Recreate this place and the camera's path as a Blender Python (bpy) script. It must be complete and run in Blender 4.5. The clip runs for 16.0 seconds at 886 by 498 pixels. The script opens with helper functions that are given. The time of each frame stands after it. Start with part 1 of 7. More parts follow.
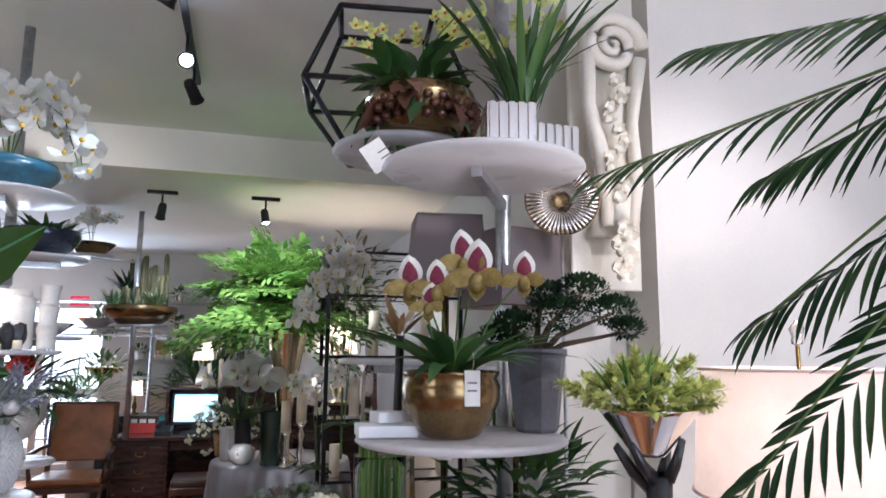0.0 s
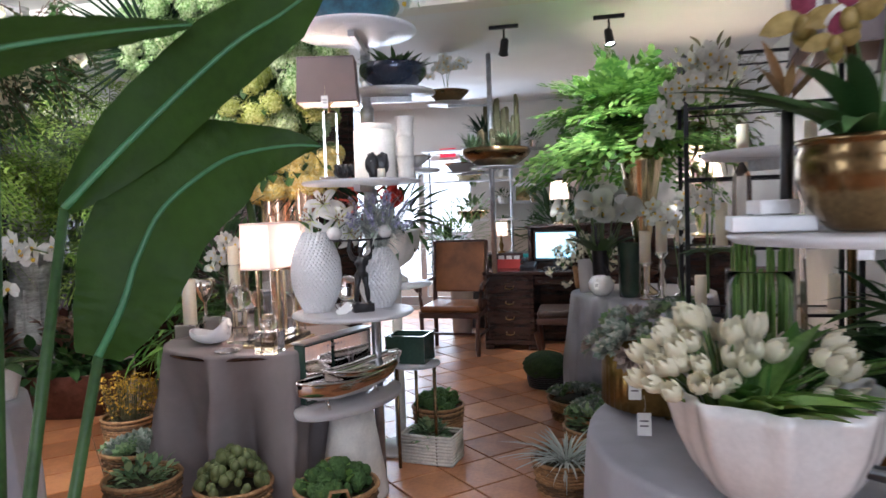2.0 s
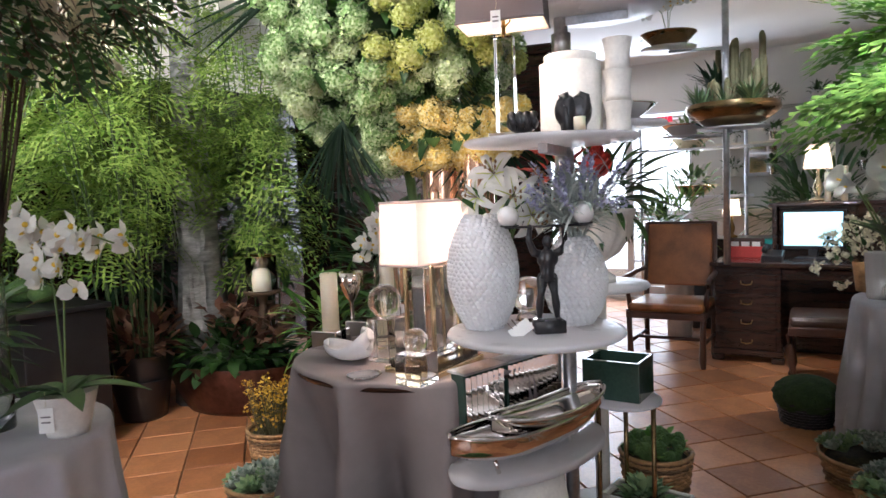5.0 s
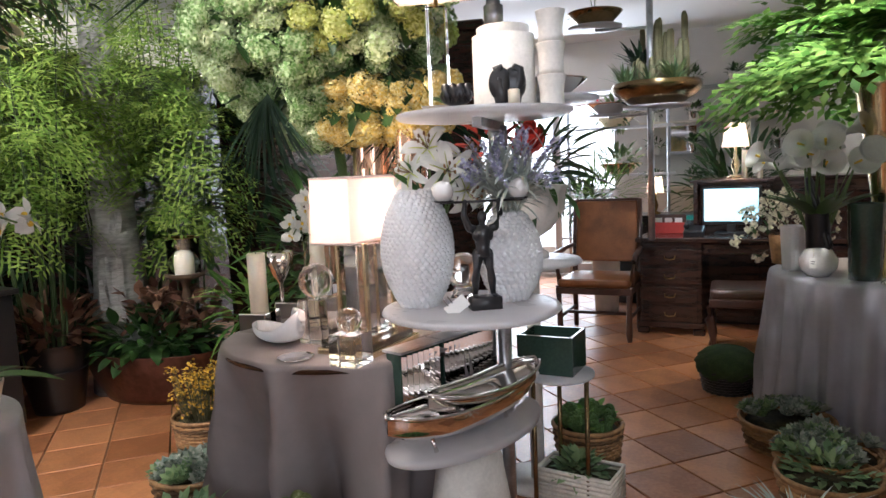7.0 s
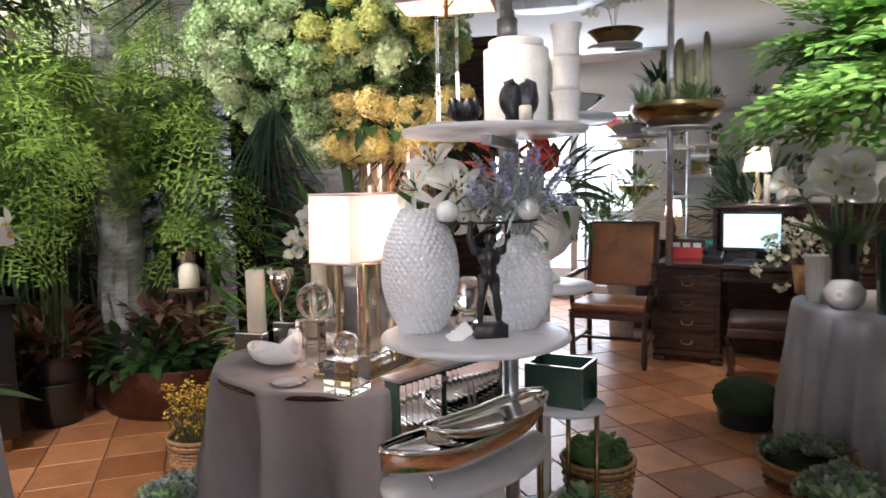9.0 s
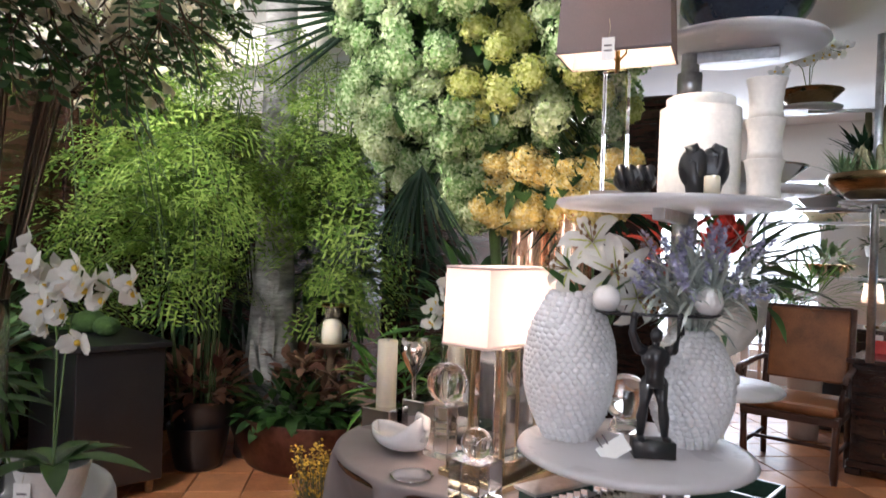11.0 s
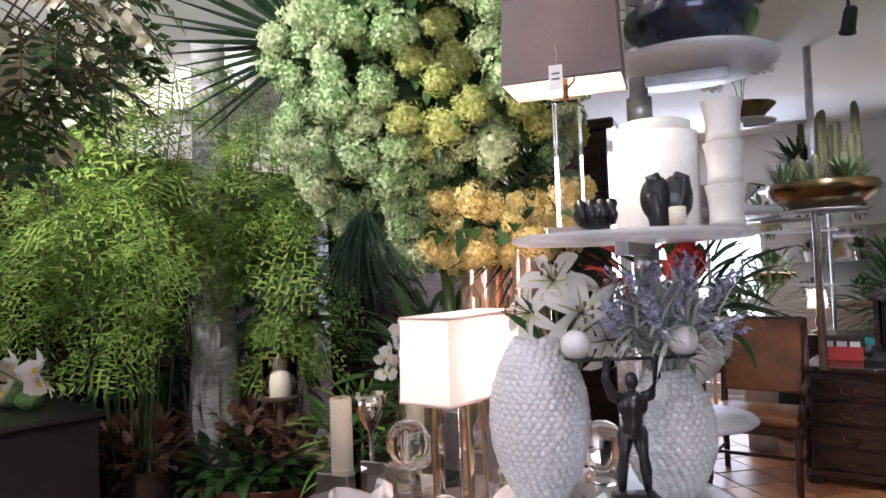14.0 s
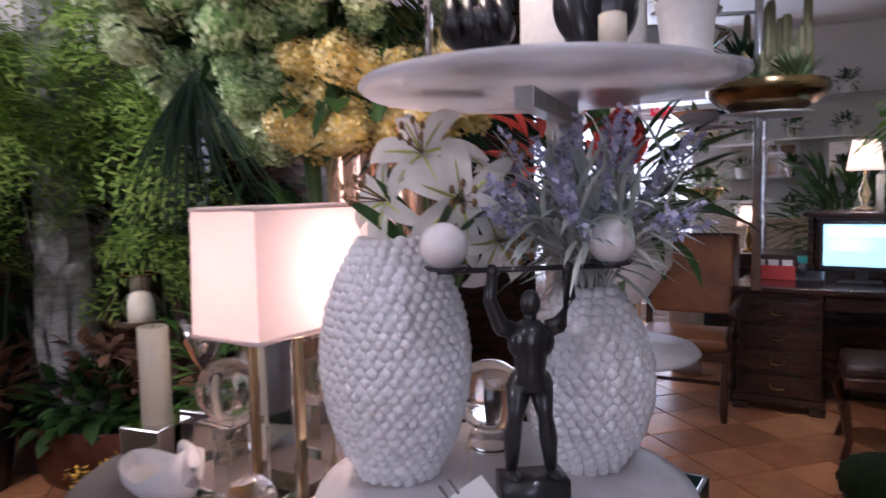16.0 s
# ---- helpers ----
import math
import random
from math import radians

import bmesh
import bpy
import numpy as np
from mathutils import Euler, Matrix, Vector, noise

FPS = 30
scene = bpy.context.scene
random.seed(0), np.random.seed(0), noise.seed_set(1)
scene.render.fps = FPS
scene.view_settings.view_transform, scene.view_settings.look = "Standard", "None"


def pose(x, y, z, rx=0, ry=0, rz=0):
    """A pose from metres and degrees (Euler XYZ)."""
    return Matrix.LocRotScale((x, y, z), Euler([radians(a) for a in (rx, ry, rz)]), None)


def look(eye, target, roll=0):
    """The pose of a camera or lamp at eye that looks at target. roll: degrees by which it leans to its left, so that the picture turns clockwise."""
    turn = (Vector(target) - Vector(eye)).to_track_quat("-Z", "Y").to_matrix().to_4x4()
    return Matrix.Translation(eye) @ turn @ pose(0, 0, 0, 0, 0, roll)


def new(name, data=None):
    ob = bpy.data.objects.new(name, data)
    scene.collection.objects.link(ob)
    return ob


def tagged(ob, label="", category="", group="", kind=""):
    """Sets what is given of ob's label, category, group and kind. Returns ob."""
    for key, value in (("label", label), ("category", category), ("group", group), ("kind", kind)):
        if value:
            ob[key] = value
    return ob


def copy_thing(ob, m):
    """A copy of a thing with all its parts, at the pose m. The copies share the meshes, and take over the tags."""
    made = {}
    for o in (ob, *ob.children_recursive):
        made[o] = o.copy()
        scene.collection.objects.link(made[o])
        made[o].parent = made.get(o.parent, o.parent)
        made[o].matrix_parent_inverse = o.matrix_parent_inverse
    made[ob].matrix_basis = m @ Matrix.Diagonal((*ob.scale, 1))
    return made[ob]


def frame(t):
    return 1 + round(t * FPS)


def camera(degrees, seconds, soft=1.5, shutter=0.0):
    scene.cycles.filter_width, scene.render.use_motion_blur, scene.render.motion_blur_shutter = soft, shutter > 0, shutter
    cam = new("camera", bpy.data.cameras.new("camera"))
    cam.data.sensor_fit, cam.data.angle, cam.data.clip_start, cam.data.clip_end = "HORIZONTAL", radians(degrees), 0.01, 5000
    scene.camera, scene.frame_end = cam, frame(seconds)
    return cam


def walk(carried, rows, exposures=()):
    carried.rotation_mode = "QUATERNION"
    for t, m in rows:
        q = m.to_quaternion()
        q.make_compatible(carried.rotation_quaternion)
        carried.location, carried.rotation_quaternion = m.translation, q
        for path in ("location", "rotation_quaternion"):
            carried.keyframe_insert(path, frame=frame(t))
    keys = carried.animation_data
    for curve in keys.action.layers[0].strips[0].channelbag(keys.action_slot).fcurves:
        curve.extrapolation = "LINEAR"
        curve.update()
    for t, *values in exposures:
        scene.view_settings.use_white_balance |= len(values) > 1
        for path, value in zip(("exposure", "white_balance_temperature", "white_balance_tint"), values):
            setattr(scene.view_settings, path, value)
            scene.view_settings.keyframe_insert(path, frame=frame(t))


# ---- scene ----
cam = camera(65.9, 16.0, shutter=0.5)
PATH = [
    (0, (0.455, 0.247, 1.528), (0.204, 2.208, 1.83), 0.4),
    (0.5, (0.452, 0.276, 1.498), (0.155, 2.242, 1.719), 0.3),
    (1, (0.449, 0.366, 1.458), (0.002, 2.315, 1.523), -0.9),
    (1.5, (0.432, 0.47, 1.423), (-0.406, 2.286, 1.372), -2.0),
    (2, (0.362, 0.582, 1.381), (-0.829, 2.185, 1.265), -2.0),
    (2.5, (0.19, 0.729, 1.379), (-1.009, 2.323, 1.239), -1.7),
    (3, (0.072, 0.819, 1.382), (-1.201, 2.356, 1.252), -4.2),
    (3.5, (-0.058, 0.975, 1.361), (-1.522, 2.331, 1.226), -4.3),
    (3.7, (-0.093, 1.069, 1.366), (-1.639, 2.329, 1.221), -3.4),
    (4.7, (-0.235, 1.29, 1.365), (-1.83, 2.485, 1.205), -2.6),
    (5.8, (-0.451, 1.472, 1.355), (-2.051, 2.663, 1.202), -1.4),
    (6, (-0.429, 1.456, 1.352), (-1.986, 2.702, 1.192), -2.4),
    (6.5, (-0.383, 1.406, 1.348), (-1.865, 2.731, 1.133), -2.8),
    (7, (-0.354, 1.369, 1.347), (-1.819, 2.712, 1.123), -2.6),
    (7.5, (-0.347, 1.355, 1.348), (-1.805, 2.711, 1.158), -2.0),
    (8, (-0.35, 1.358, 1.345), (-1.804, 2.721, 1.176), -2.2),
    (8.5, (-0.372, 1.388, 1.34), (-1.835, 2.741, 1.168), -2.2),
    (9, (-0.416, 1.471, 1.351), (-1.914, 2.785, 1.178), -1.2),
    (9.5, (-0.474, 1.576, 1.361), (-2.096, 2.735, 1.201), -0.3),
    (10, (-0.528, 1.639, 1.367), (-2.249, 2.649, 1.24), 0.1),
    (10.2, (-0.549, 1.646, 1.358), (-2.291, 2.621, 1.235), 1.4),
    (12.3, (-0.717, 1.642, 1.485), (-2.458, 2.617, 1.617), 0.1),
    (12.5, (-0.723, 1.65, 1.481), (-2.457, 2.639, 1.611), -0.4),
    (13, (-0.731, 1.676, 1.478), (-2.439, 2.711, 1.587), -1.2),
    (13.5, (-0.737, 1.685, 1.471), (-2.425, 2.754, 1.568), -1.7),
    (14, (-0.755, 1.707, 1.452), (-2.432, 2.795, 1.523), -2.1),
    (14.5, (-0.799, 1.728, 1.422), (-2.441, 2.868, 1.467), -4.2),
    (15, (-0.907, 1.878, 1.385), (-2.534, 3.039, 1.314), -3.6),
    (15.5, (-1.006, 2.047, 1.378), (-2.648, 3.181, 1.254), -1.2),
    (16, (-1.126, 2.173, 1.359), (-2.689, 3.41, 1.198), -1.4),
]
walk(cam, [(t, look(eye, target, roll)) for t, eye, target, roll in PATH],
     exposures=[(0.0, 0.15, 5650, 15), (1.0, 0.0, 5700, 15), (2.0, 0.2, 5800, 15), (6.0, 0.22, 6100, 14), (10.0, 0.2, 6150, 14), (12.5, 0.15, 5950, 20), (14.5, 0.05, 5950, 22), (15.2, -0.12, 5850, 26), (16.0, -0.38, 5750, 30)])

# ---- world and large lights ----
world = bpy.data.worlds.new("sky")
scene.world = world
world.use_nodes = True
_sky = world.node_tree.nodes.new("ShaderNodeTexSky")
_sky.sky_type = 'NISHITA'
_sky.sun_disc = False
_sky.sun_elevation, _sky.sun_rotation = radians(48), radians(200)
_bg = world.node_tree.nodes["Background"]
_bg.inputs["Strength"].default_value = 0.12
world.node_tree.links.new(_sky.outputs[0], _bg.inputs[0])

# the room's own axes: U along the desk and the beam, V towards the back doors
CU, SU = math.cos(radians(23)), math.sin(radians(23))


def W(u, v, z=0.0):
    return Vector((u * CU - v * SU, u * SU + v * CU, z))


def lamp(name, kind, at, power, color=(1, 1, 1), aim=None, size=0.1, angle=70, blend=0.6, size_y=None):
    data = bpy.data.lights.new(name, kind)
    data.energy, data.color = power, color
    if kind == 'SPOT':
        data.spot_size, data.spot_blend, data.shadow_soft_size = radians(angle), blend, size
    elif kind == 'AREA':
        data.shape, data.size, data.size_y = 'RECTANGLE', size, size_y or size
    elif kind == 'POINT':
        data.shadow_soft_size = size
    ob = new(name, data)
    ob.matrix_world = look(at, aim) if aim is not None else Matrix.Translation(at)
    return ob


COOL, WARM, NEUT = (0.86, 0.93, 1.0), (1.0, 0.74, 0.48), (1.0, 0.93, 0.84)
# daylight at the back doors
lamp("daylight_doors", 'AREA', W(-2.0, 9.4, 1.6), 74, (0.84, 0.92, 1), aim=W(-1.6, 6.0, 0.9), size=1.8, size_y=2.2)
# soft fill added behind the walker, where no window is seen
lamp("daylight_window", 'AREA', W(1.6, -2.2, 1.9), 84, (0.86, 0.92, 1), aim=W(-0.6, 3.0, 2.1), size=3.4, size_y=2.0)
lamp("daylight_side", 'AREA', W(-4.5, -1.2, 1.7), 56, (0.95, 0.98, 1), aim=W(-3.0, 2.2, 0.8), size=1.6, size_y=1.8)

# lamps that burn inside their shades
lamp("lamp_left_table", 'POINT', (-2.24, 2.735, 1.235), 6.5, (1.0, 0.70, 0.54), size=0.04)
lamp("lamp_taupe", 'POINT', (-1.93, 2.83, 1.985), 4.5, (1.0, 0.78, 0.58), size=0.03)
lamp("lamp_drum", 'POINT', (1.08, 1.97, 1.35), 9, (1.0, 0.82, 0.74), size=0.05)

# ---- building blocks ----
rnd = random.Random(7)


MANY = {"leaves", "stems", "blossoms", "twigs", "canes", "fronds", "spikes", "heads", "foliage", "stalks", "rosettes", "buds", "stamens", "scales", "flutes", "feathers", "tiles", "mosaic", "skin", "weave"}


class Geo:
    """Collects vertices and faces, then makes one mesh object of them."""

    def __init__(self):
        self.v, self.f = [], []

    def add(self, verts, faces):
        n = len(self.v)
        self.v.extend([tuple(p) for p in verts])
        self.f.extend([tuple(i + n for i in f) for f in faces])
        return self

    def box(self, c, s, m=None):
        x, y, z = s[0] / 2, s[1] / 2, s[2] / 2
        vs = [Vector((a, b, d)) for a in (-x, x) for b in (-y, y) for d in (-z, z)]
        vs = [(m @ p if m else p) + Vector(c) for p in vs]
        return self.add(vs, [(0, 1, 3, 2), (4, 6, 7, 5), (0, 4, 5, 1), (2, 3, 7, 6), (0, 2, 6, 4), (1, 5, 7, 3)])

    def lathe(self, profile, c=(0, 0, 0), n=32, sx=1, sy=1, m=None, fn=None):
        """profile: (radius, z) pairs from bottom to top; zero radius closes."""
        vs, fs = [], []
        for k, (r, z) in enumerate(profile):
            for i in range(n):
                a = 2 * math.pi * i / n
                rr = fn(r, z, a, k) if fn else r
                p = Vector((rr * math.cos(a) * sx, rr * math.sin(a) * sy, z))
                vs.append((m @ p if m else p) + Vector(c))
        for k in range(len(profile) - 1):
            for i in range(n):
                j = (i + 1) % n
                fs.append((k * n + i, k * n + j, (k + 1) * n + j, (k + 1) * n + i))
        return self.add(vs, fs)

    def tube(self, pts, r, n=8, caps=True):
        pts = [Vector(p) for p in pts]
        rs = r if isinstance(r, (list, tuple)) else [r] * len(pts)
        vs, fs = [], []
        up = Vector((0, 0, 1))
        for k, p in enumerate(pts):
            d = (pts[min(k + 1, len(pts) - 1)] - pts[max(k - 1, 0)]).normalized()
            ref = up if abs(d.z) < 0.95 else Vector((1, 0, 0))
            a = d.cross(ref).normalized()
            b = d.cross(a)
            for i in range(n):
                t = 2 * math.pi * i / n
                vs.append(p + (a * math.cos(t) + b * math.sin(t)) * rs[k])
        for k in range(len(pts) - 1):
            for i in range(n):
                j = (i + 1) % n
                fs.append((k * n + i, k * n + j, (k + 1) * n + j, (k + 1) * n + i))
        if caps:
            fs.append(tuple(range(n - 1, -1, -1)))
            fs.append(tuple((len(pts) - 1) * n + i for i in range(n)))
        return self.add(vs, fs)

    def ball(self, c, r, n=14, k=9, sx=1, sy=1, sz=1, m=None, fn=None):
        prof = [(max(1e-4, math.sin(math.pi * i / k)) * r, -math.cos(math.pi * i / k) * r * sz) for i in range(k + 1)]
        return self.lathe(prof, c, n, sx, sy, m, fn)

    def leaf(self, base, way, side, length, width, bend=0.2, n=4, fold=0.15, tip=0.0, shape=None, droops=True):
        """A folded blade from base along way; side is its width direction; it droops by bend."""
        base, way, side = Vector(base), Vector(way).normalized(), Vector(side)
        nor = side.cross(way)
        nor = nor.normalized() if nor.length > 1e-6 else Vector((0, 0, 1))
        if droops and nor.z < 0:
            nor = -nor
        side = way.cross(nor).normalized()
        vs, fs = [], []
        for i in range(n + 1):
            t = i / n
            w = width * ((shape(t) if shape else math.sin(math.pi * min(1, t * 0.93 + 0.05)) ** 0.8) if 0 < i < n else tip + 0.03)
            p = base + way * length * t - nor * bend * length * t * t
            vs += [p - side * w / 2 + nor * fold * w, p, p + side * w / 2 + nor * fold * w]
        for i in range(n):
            a = i * 3
            fs += [(a, a + 1, a + 4, a + 3), (a + 1, a + 2, a + 5, a + 4)]
        return self.add(vs, fs)

    def dia(self, base, way, side, length, width):
        """A small flat leaflet."""
        base, way, side = Vector(base), Vector(way), Vector(side)
        m = base + way * length * 0.45
        return self.add([base, m + side * width / 2, base + way * length, m - side * width / 2], [(0, 1, 2, 3)])

    def mesh(self, name, material, smooth=True):
        me = bpy.data.meshes.new(name)
        me.from_pydata(self.v, [], self.f)
        me.materials.append(material)
        if smooth:
            me.polygons.foreach_set("use_smooth", [True] * len(me.polygons))
        me.update()
        return me

    def obj(self, name, material, parent=None, label="", smooth=True, bevel=0, auto=False):
        ob = new(name, self.mesh(name, material, smooth))
        if parent is not None:
            ob.parent = parent
        if label:
            ob["label"] = label
        if parent is not None and name.split("_")[-1] in MANY:
            ob["kind"] = "stuff"
        if material.name in ("clear_glass", "crystal_acrylic", "lamp_bulb"):
            ob.visible_shadow = False
        if bevel:
            mod = ob.modifiers.new("bevel", 'BEVEL')
            mod.width, mod.segments, mod.limit_method = bevel, 2, 'ANGLE'
        return ob


def thing(name, label, category, at=(0, 0, 0), turn=0.0, group="", kind=""):
    e = new(name)
    e.empty_display_size = 0.05
    e.matrix_world = pose(*at, 0, 0, turn)
    return tagged(e, label, category, group, kind)


def unit():
    while True:
        p = Vector((rnd.uniform(-1, 1), rnd.uniform(-1, 1), rnd.uniform(-1, 1)))
        if 0.05 < p.length < 1:
            return p.normalized()


def perp(d):
    s = Vector(d).cross(Vector((0, 0, 1)))
    return s.normalized() if s.length > 1e-3 else Vector((1, 0, 0))


# ---- materials ----
def mat(name, col, rough=0.5, metal=0.0, var=0.18, scale=6.0, bump=0.12, bscale=90.0, island=0.0, trans=0.0, coat=0.0, col2=None,
        glass=False, ior=1.45, emit=0.0, sss=0.0, spec=0.5, stretch=None, rvar=0.15, dist=0.004):
    m = bpy.data.materials.new(name)
    m.use_nodes = True
    nt = m.node_tree
    b = nt.nodes["Principled BSDF"]
    L = nt.links.new
    tc = nt.nodes.new("ShaderNodeTexCoord")
    src = tc.outputs["Object"]
    if stretch:
        mp = nt.nodes.new("ShaderNodeMapping")
        mp.inputs["Scale"].default_value = stretch
        L(src, mp.inputs[0])
        src = mp.outputs[0]
    n1 = nt.nodes.new("ShaderNodeTexNoise")
    n1.inputs["Scale"].default_value, n1.inputs["Detail"].default_value = scale, 5
    L(src, n1.inputs["Vector"])
    n2 = nt.nodes.new("ShaderNodeTexNoise")
    n2.inputs["Scale"].default_value, n2.inputs["Detail"].default_value = bscale, 3
    L(src, n2.inputs["Vector"])
    mix = nt.nodes.new("ShaderNodeMix")
    mix.data_type = 'RGBA'
    c2 = col2 or tuple(min(1, c * (1 + var * 1.6)) for c in col)
    c1 = col if col2 else tuple(c * (1 - var * 1.6) for c in col)
    mix.inputs[6].default_value, mix.inputs[7].default_value = (*c1, 1), (*c2, 1)
    mr = nt.nodes.new("ShaderNodeMapRange")
    mr.inputs[1].default_value, mr.inputs[2].default_value = 0.3, 0.7
    ad = nt.nodes.new("ShaderNodeMath")
    ad.operation = 'MULTIPLY_ADD'
    ad.inputs[1].default_value, ad.inputs[2].default_value = 0.35, 0
    L(n2.outputs[0], ad.inputs[0])
    ad2 = nt.nodes.new("ShaderNodeMath")
    ad2.operation = 'MULTIPLY_ADD'
    ad2.inputs[1].default_value = 0.65
    L(n1.outputs[0], ad2.inputs[0])
    L(ad.outputs[0], ad2.inputs[2])
    last = ad2.outputs[0]
    if island:
        g = nt.nodes.new("ShaderNodeNewGeometry")
        mi = nt.nodes.new("ShaderNodeMath")
        mi.operation = 'MULTIPLY_ADD'
        mi.inputs[1].default_value = island
        L(g.outputs["Random Per Island"], mi.inputs[0])
        sb = nt.nodes.new("ShaderNodeMath")
        sb.operation = 'SUBTRACT'
        sb.inputs[1].default_value = island / 2
        L(last, mi.inputs[2])
        L(mi.outputs[0], sb.inputs[0])
        last = sb.outputs[0]
    L(last, mr.inputs[0])
    L(mr.outputs[0], mix.inputs[0])
    L(mix.outputs[2], b.inputs["Base Color"])
    b.inputs["Metallic"].default_value = metal
    b.inputs["Specular IOR Level"].default_value = spec
    rr = nt.nodes.new("ShaderNodeMapRange")
    rr.inputs[3].default_value, rr.inputs[4].default_value = max(0.02, rough - rvar * rough), min(1, rough + rvar * rough)
    L(n1.outputs[0], rr.inputs[0])
    L(rr.outputs[0], b.inputs["Roughness"])
    if bump:
        bp = nt.nodes.new("ShaderNodeBump")
        bp.inputs["Strength"].default_value, bp.inputs["Distance"].default_value = bump, dist
        L(n2.outputs[0], bp.inputs["Height"])
        L(bp.outputs[0], b.inputs["Normal"])
    if coat:
        b.inputs["Coat Weight"].default_value, b.inputs["Coat Roughness"].default_value = coat, 0.12
    if glass:
        b.inputs["Transmission Weight"].default_value, b.inputs["IOR"].default_value = 1.0, ior
    if sss:
        b.inputs["Subsurface Weight"].default_value, b.inputs["Subsurface Radius"].default_value = sss, (0.02, 0.015, 0.01)
    if emit:
        b.inputs["Emission Strength"].default_value = emit
        L(mix.outputs[2], b.inputs["Emission Color"])
    if trans:
        tr = nt.nodes.new("ShaderNodeBsdfTranslucent")
        L(mix.outputs[2], tr.inputs[0])
        ms = nt.nodes.new("ShaderNodeMixShader")
        ms.inputs[0].default_value = trans
        out = nt.nodes["Material Output"]
        L(b.outputs[0], ms.inputs[1])
        L(tr.outputs[0], ms.inputs[2])
        L(ms.outputs[0], out.inputs[0])
    return m


M_TILE = mat("terracotta_tile", (0.31, 0.115, 0.045), 0.36, var=0.2, scale=7, bump=0.3, bscale=45, island=0.45, col2=(0.60, 0.265, 0.115))
M_GROUT = mat("grout", (0.26, 0.17, 0.11), 0.9, scale=10)
M_WALL = mat("plaster_wall", (0.8, 0.77, 0.71), 0.85, var=0.04, scale=2, bump=0.15, bscale=120)
M_CEIL = mat("ceiling_paint", (0.8, 0.81, 0.81), 0.9, var=0.03, scale=2)
M_DARKWALL = mat("dark_wall", (0.09, 0.07, 0.055), 0.8, scale=3)
M_CREAM = mat("cream_moulding", (0.78, 0.73, 0.63), 0.6, var=0.06)
M_TAUPE = mat("taupe_linen", (0.25, 0.215, 0.21), 0.9, var=0.07, scale=12, bump=0.35, bscale=420, dist=0.001)
M_CLOTH = mat("grey_linen", (0.40, 0.40, 0.44), 0.9, var=0.07, scale=12, bump=0.35, bscale=420, dist=0.001)
M_GLAZE = mat("white_lacquer_disc", (0.8, 0.8, 0.82), 0.28, var=0.04, scale=5, bump=0.05, bscale=8, coat=0.3, trans=0.55)
M_STEEL = mat("galvanised_pole", (0.55, 0.57, 0.6), 0.35, metal=0.9, scale=20, bump=0.05)
M_BLACKMETAL = mat("black_iron", (0.02, 0.02, 0.022), 0.4, metal=0.6)
M_CHROME = mat("polished_nickel", (0.78, 0.75, 0.72), 0.06, metal=1, var=0.05, bump=0.04, bscale=9)
M_BRASS = mat("aged_brass", (0.25, 0.155, 0.05), 0.32, metal=1, var=0.25, scale=12, bump=0.06)
M_BRONZE = mat("dark_bronze", (0.22, 0.15, 0.07), 0.22, metal=0.9, var=0.3, scale=9)
M_GOLD = mat("champagne_gold", (0.8, 0.66, 0.42), 0.16, metal=1, var=0.08)
M_COPPER = mat("dark_copper", (0.13, 0.06, 0.045), 0.35, metal=0.75, var=0.3, scale=10, bump=0.3, bscale=30)
M_CERAMIC = mat("white_ceramic", (0.8, 0.8, 0.81), 0.3, var=0.04, bump=0.04)
M_MATTEWHITE = mat("matt_white_stone", (0.72, 0.69, 0.64), 0.6, var=0.1, scale=14, bump=0.2)
M_BLACK = mat("black_resin", (0.016, 0.016, 0.018), 0.32, var=0.2, coat=0.3)
M_WOOD = mat("dark_mahogany", (0.036, 0.016, 0.011), 0.24, var=0.35, scale=5, bump=0.08, bscale=50, coat=0.4, stretch=(1, 1, 6))
M_WOODRED = mat("chair_wood", (0.06, 0.022, 0.012), 0.35, var=0.3, scale=6, coat=0.3)
M_LEATHER = mat("brown_leather", (0.23, 0.082, 0.027), 0.32, var=0.3, scale=7, bump=0.3, bscale=140, coat=0.15)
M_DARKLEATHER = mat("dark_leather", (0.035, 0.016, 0.01), 0.3, var=0.3, scale=7, bump=0.3, bscale=140, coat=0.2)
M_GLASS = mat("clear_glass", (0.97, 0.98, 0.97), 0.02, glass=True, var=0.0, bump=0)
M_CRYSTAL = mat("crystal_acrylic", (0.98, 0.95, 0.9), 0.03, glass=True, ior=1.49, var=0.0, bump=0)
M_SMOKE = mat("bottle_green_glass", (0.03, 0.06, 0.045), 0.06, var=0.2, coat=0.8)
M_SHADE_W = mat("lit_linen_shade", (0.80, 0.68, 0.64), 0.9, var=0.03, bump=0.1, bscale=300, trans=0.24)
M_SHADE_G = mat("taupe_silk_shade", (0.20, 0.165, 0.165), 0.75, var=0.08, bump=0.15, bscale=300, trans=0.12)
M_SHADE_IN = mat("pale_shade_lining", (0.8, 0.66, 0.58), 0.8, var=0.04, trans=0.3)
M_BULB = mat("lamp_bulb", (1.0, 0.86, 0.66), 0.5, emit=40, var=0)
M_LED = mat("spot_led", (0.9, 0.96, 1.0), 0.5, emit=60, var=0)
M_WAX = mat("ivory_candle", (0.82, 0.74, 0.58), 0.5, var=0.06, sss=0.3)
M_PAPER = mat("paper_tag", (0.85, 0.84, 0.8), 0.8, var=0.04)
M_INK = mat("tag_writing", (0.16, 0.14, 0.14), 0.8)
M_STRING = mat("string", (0.55, 0.48, 0.34), 0.9)
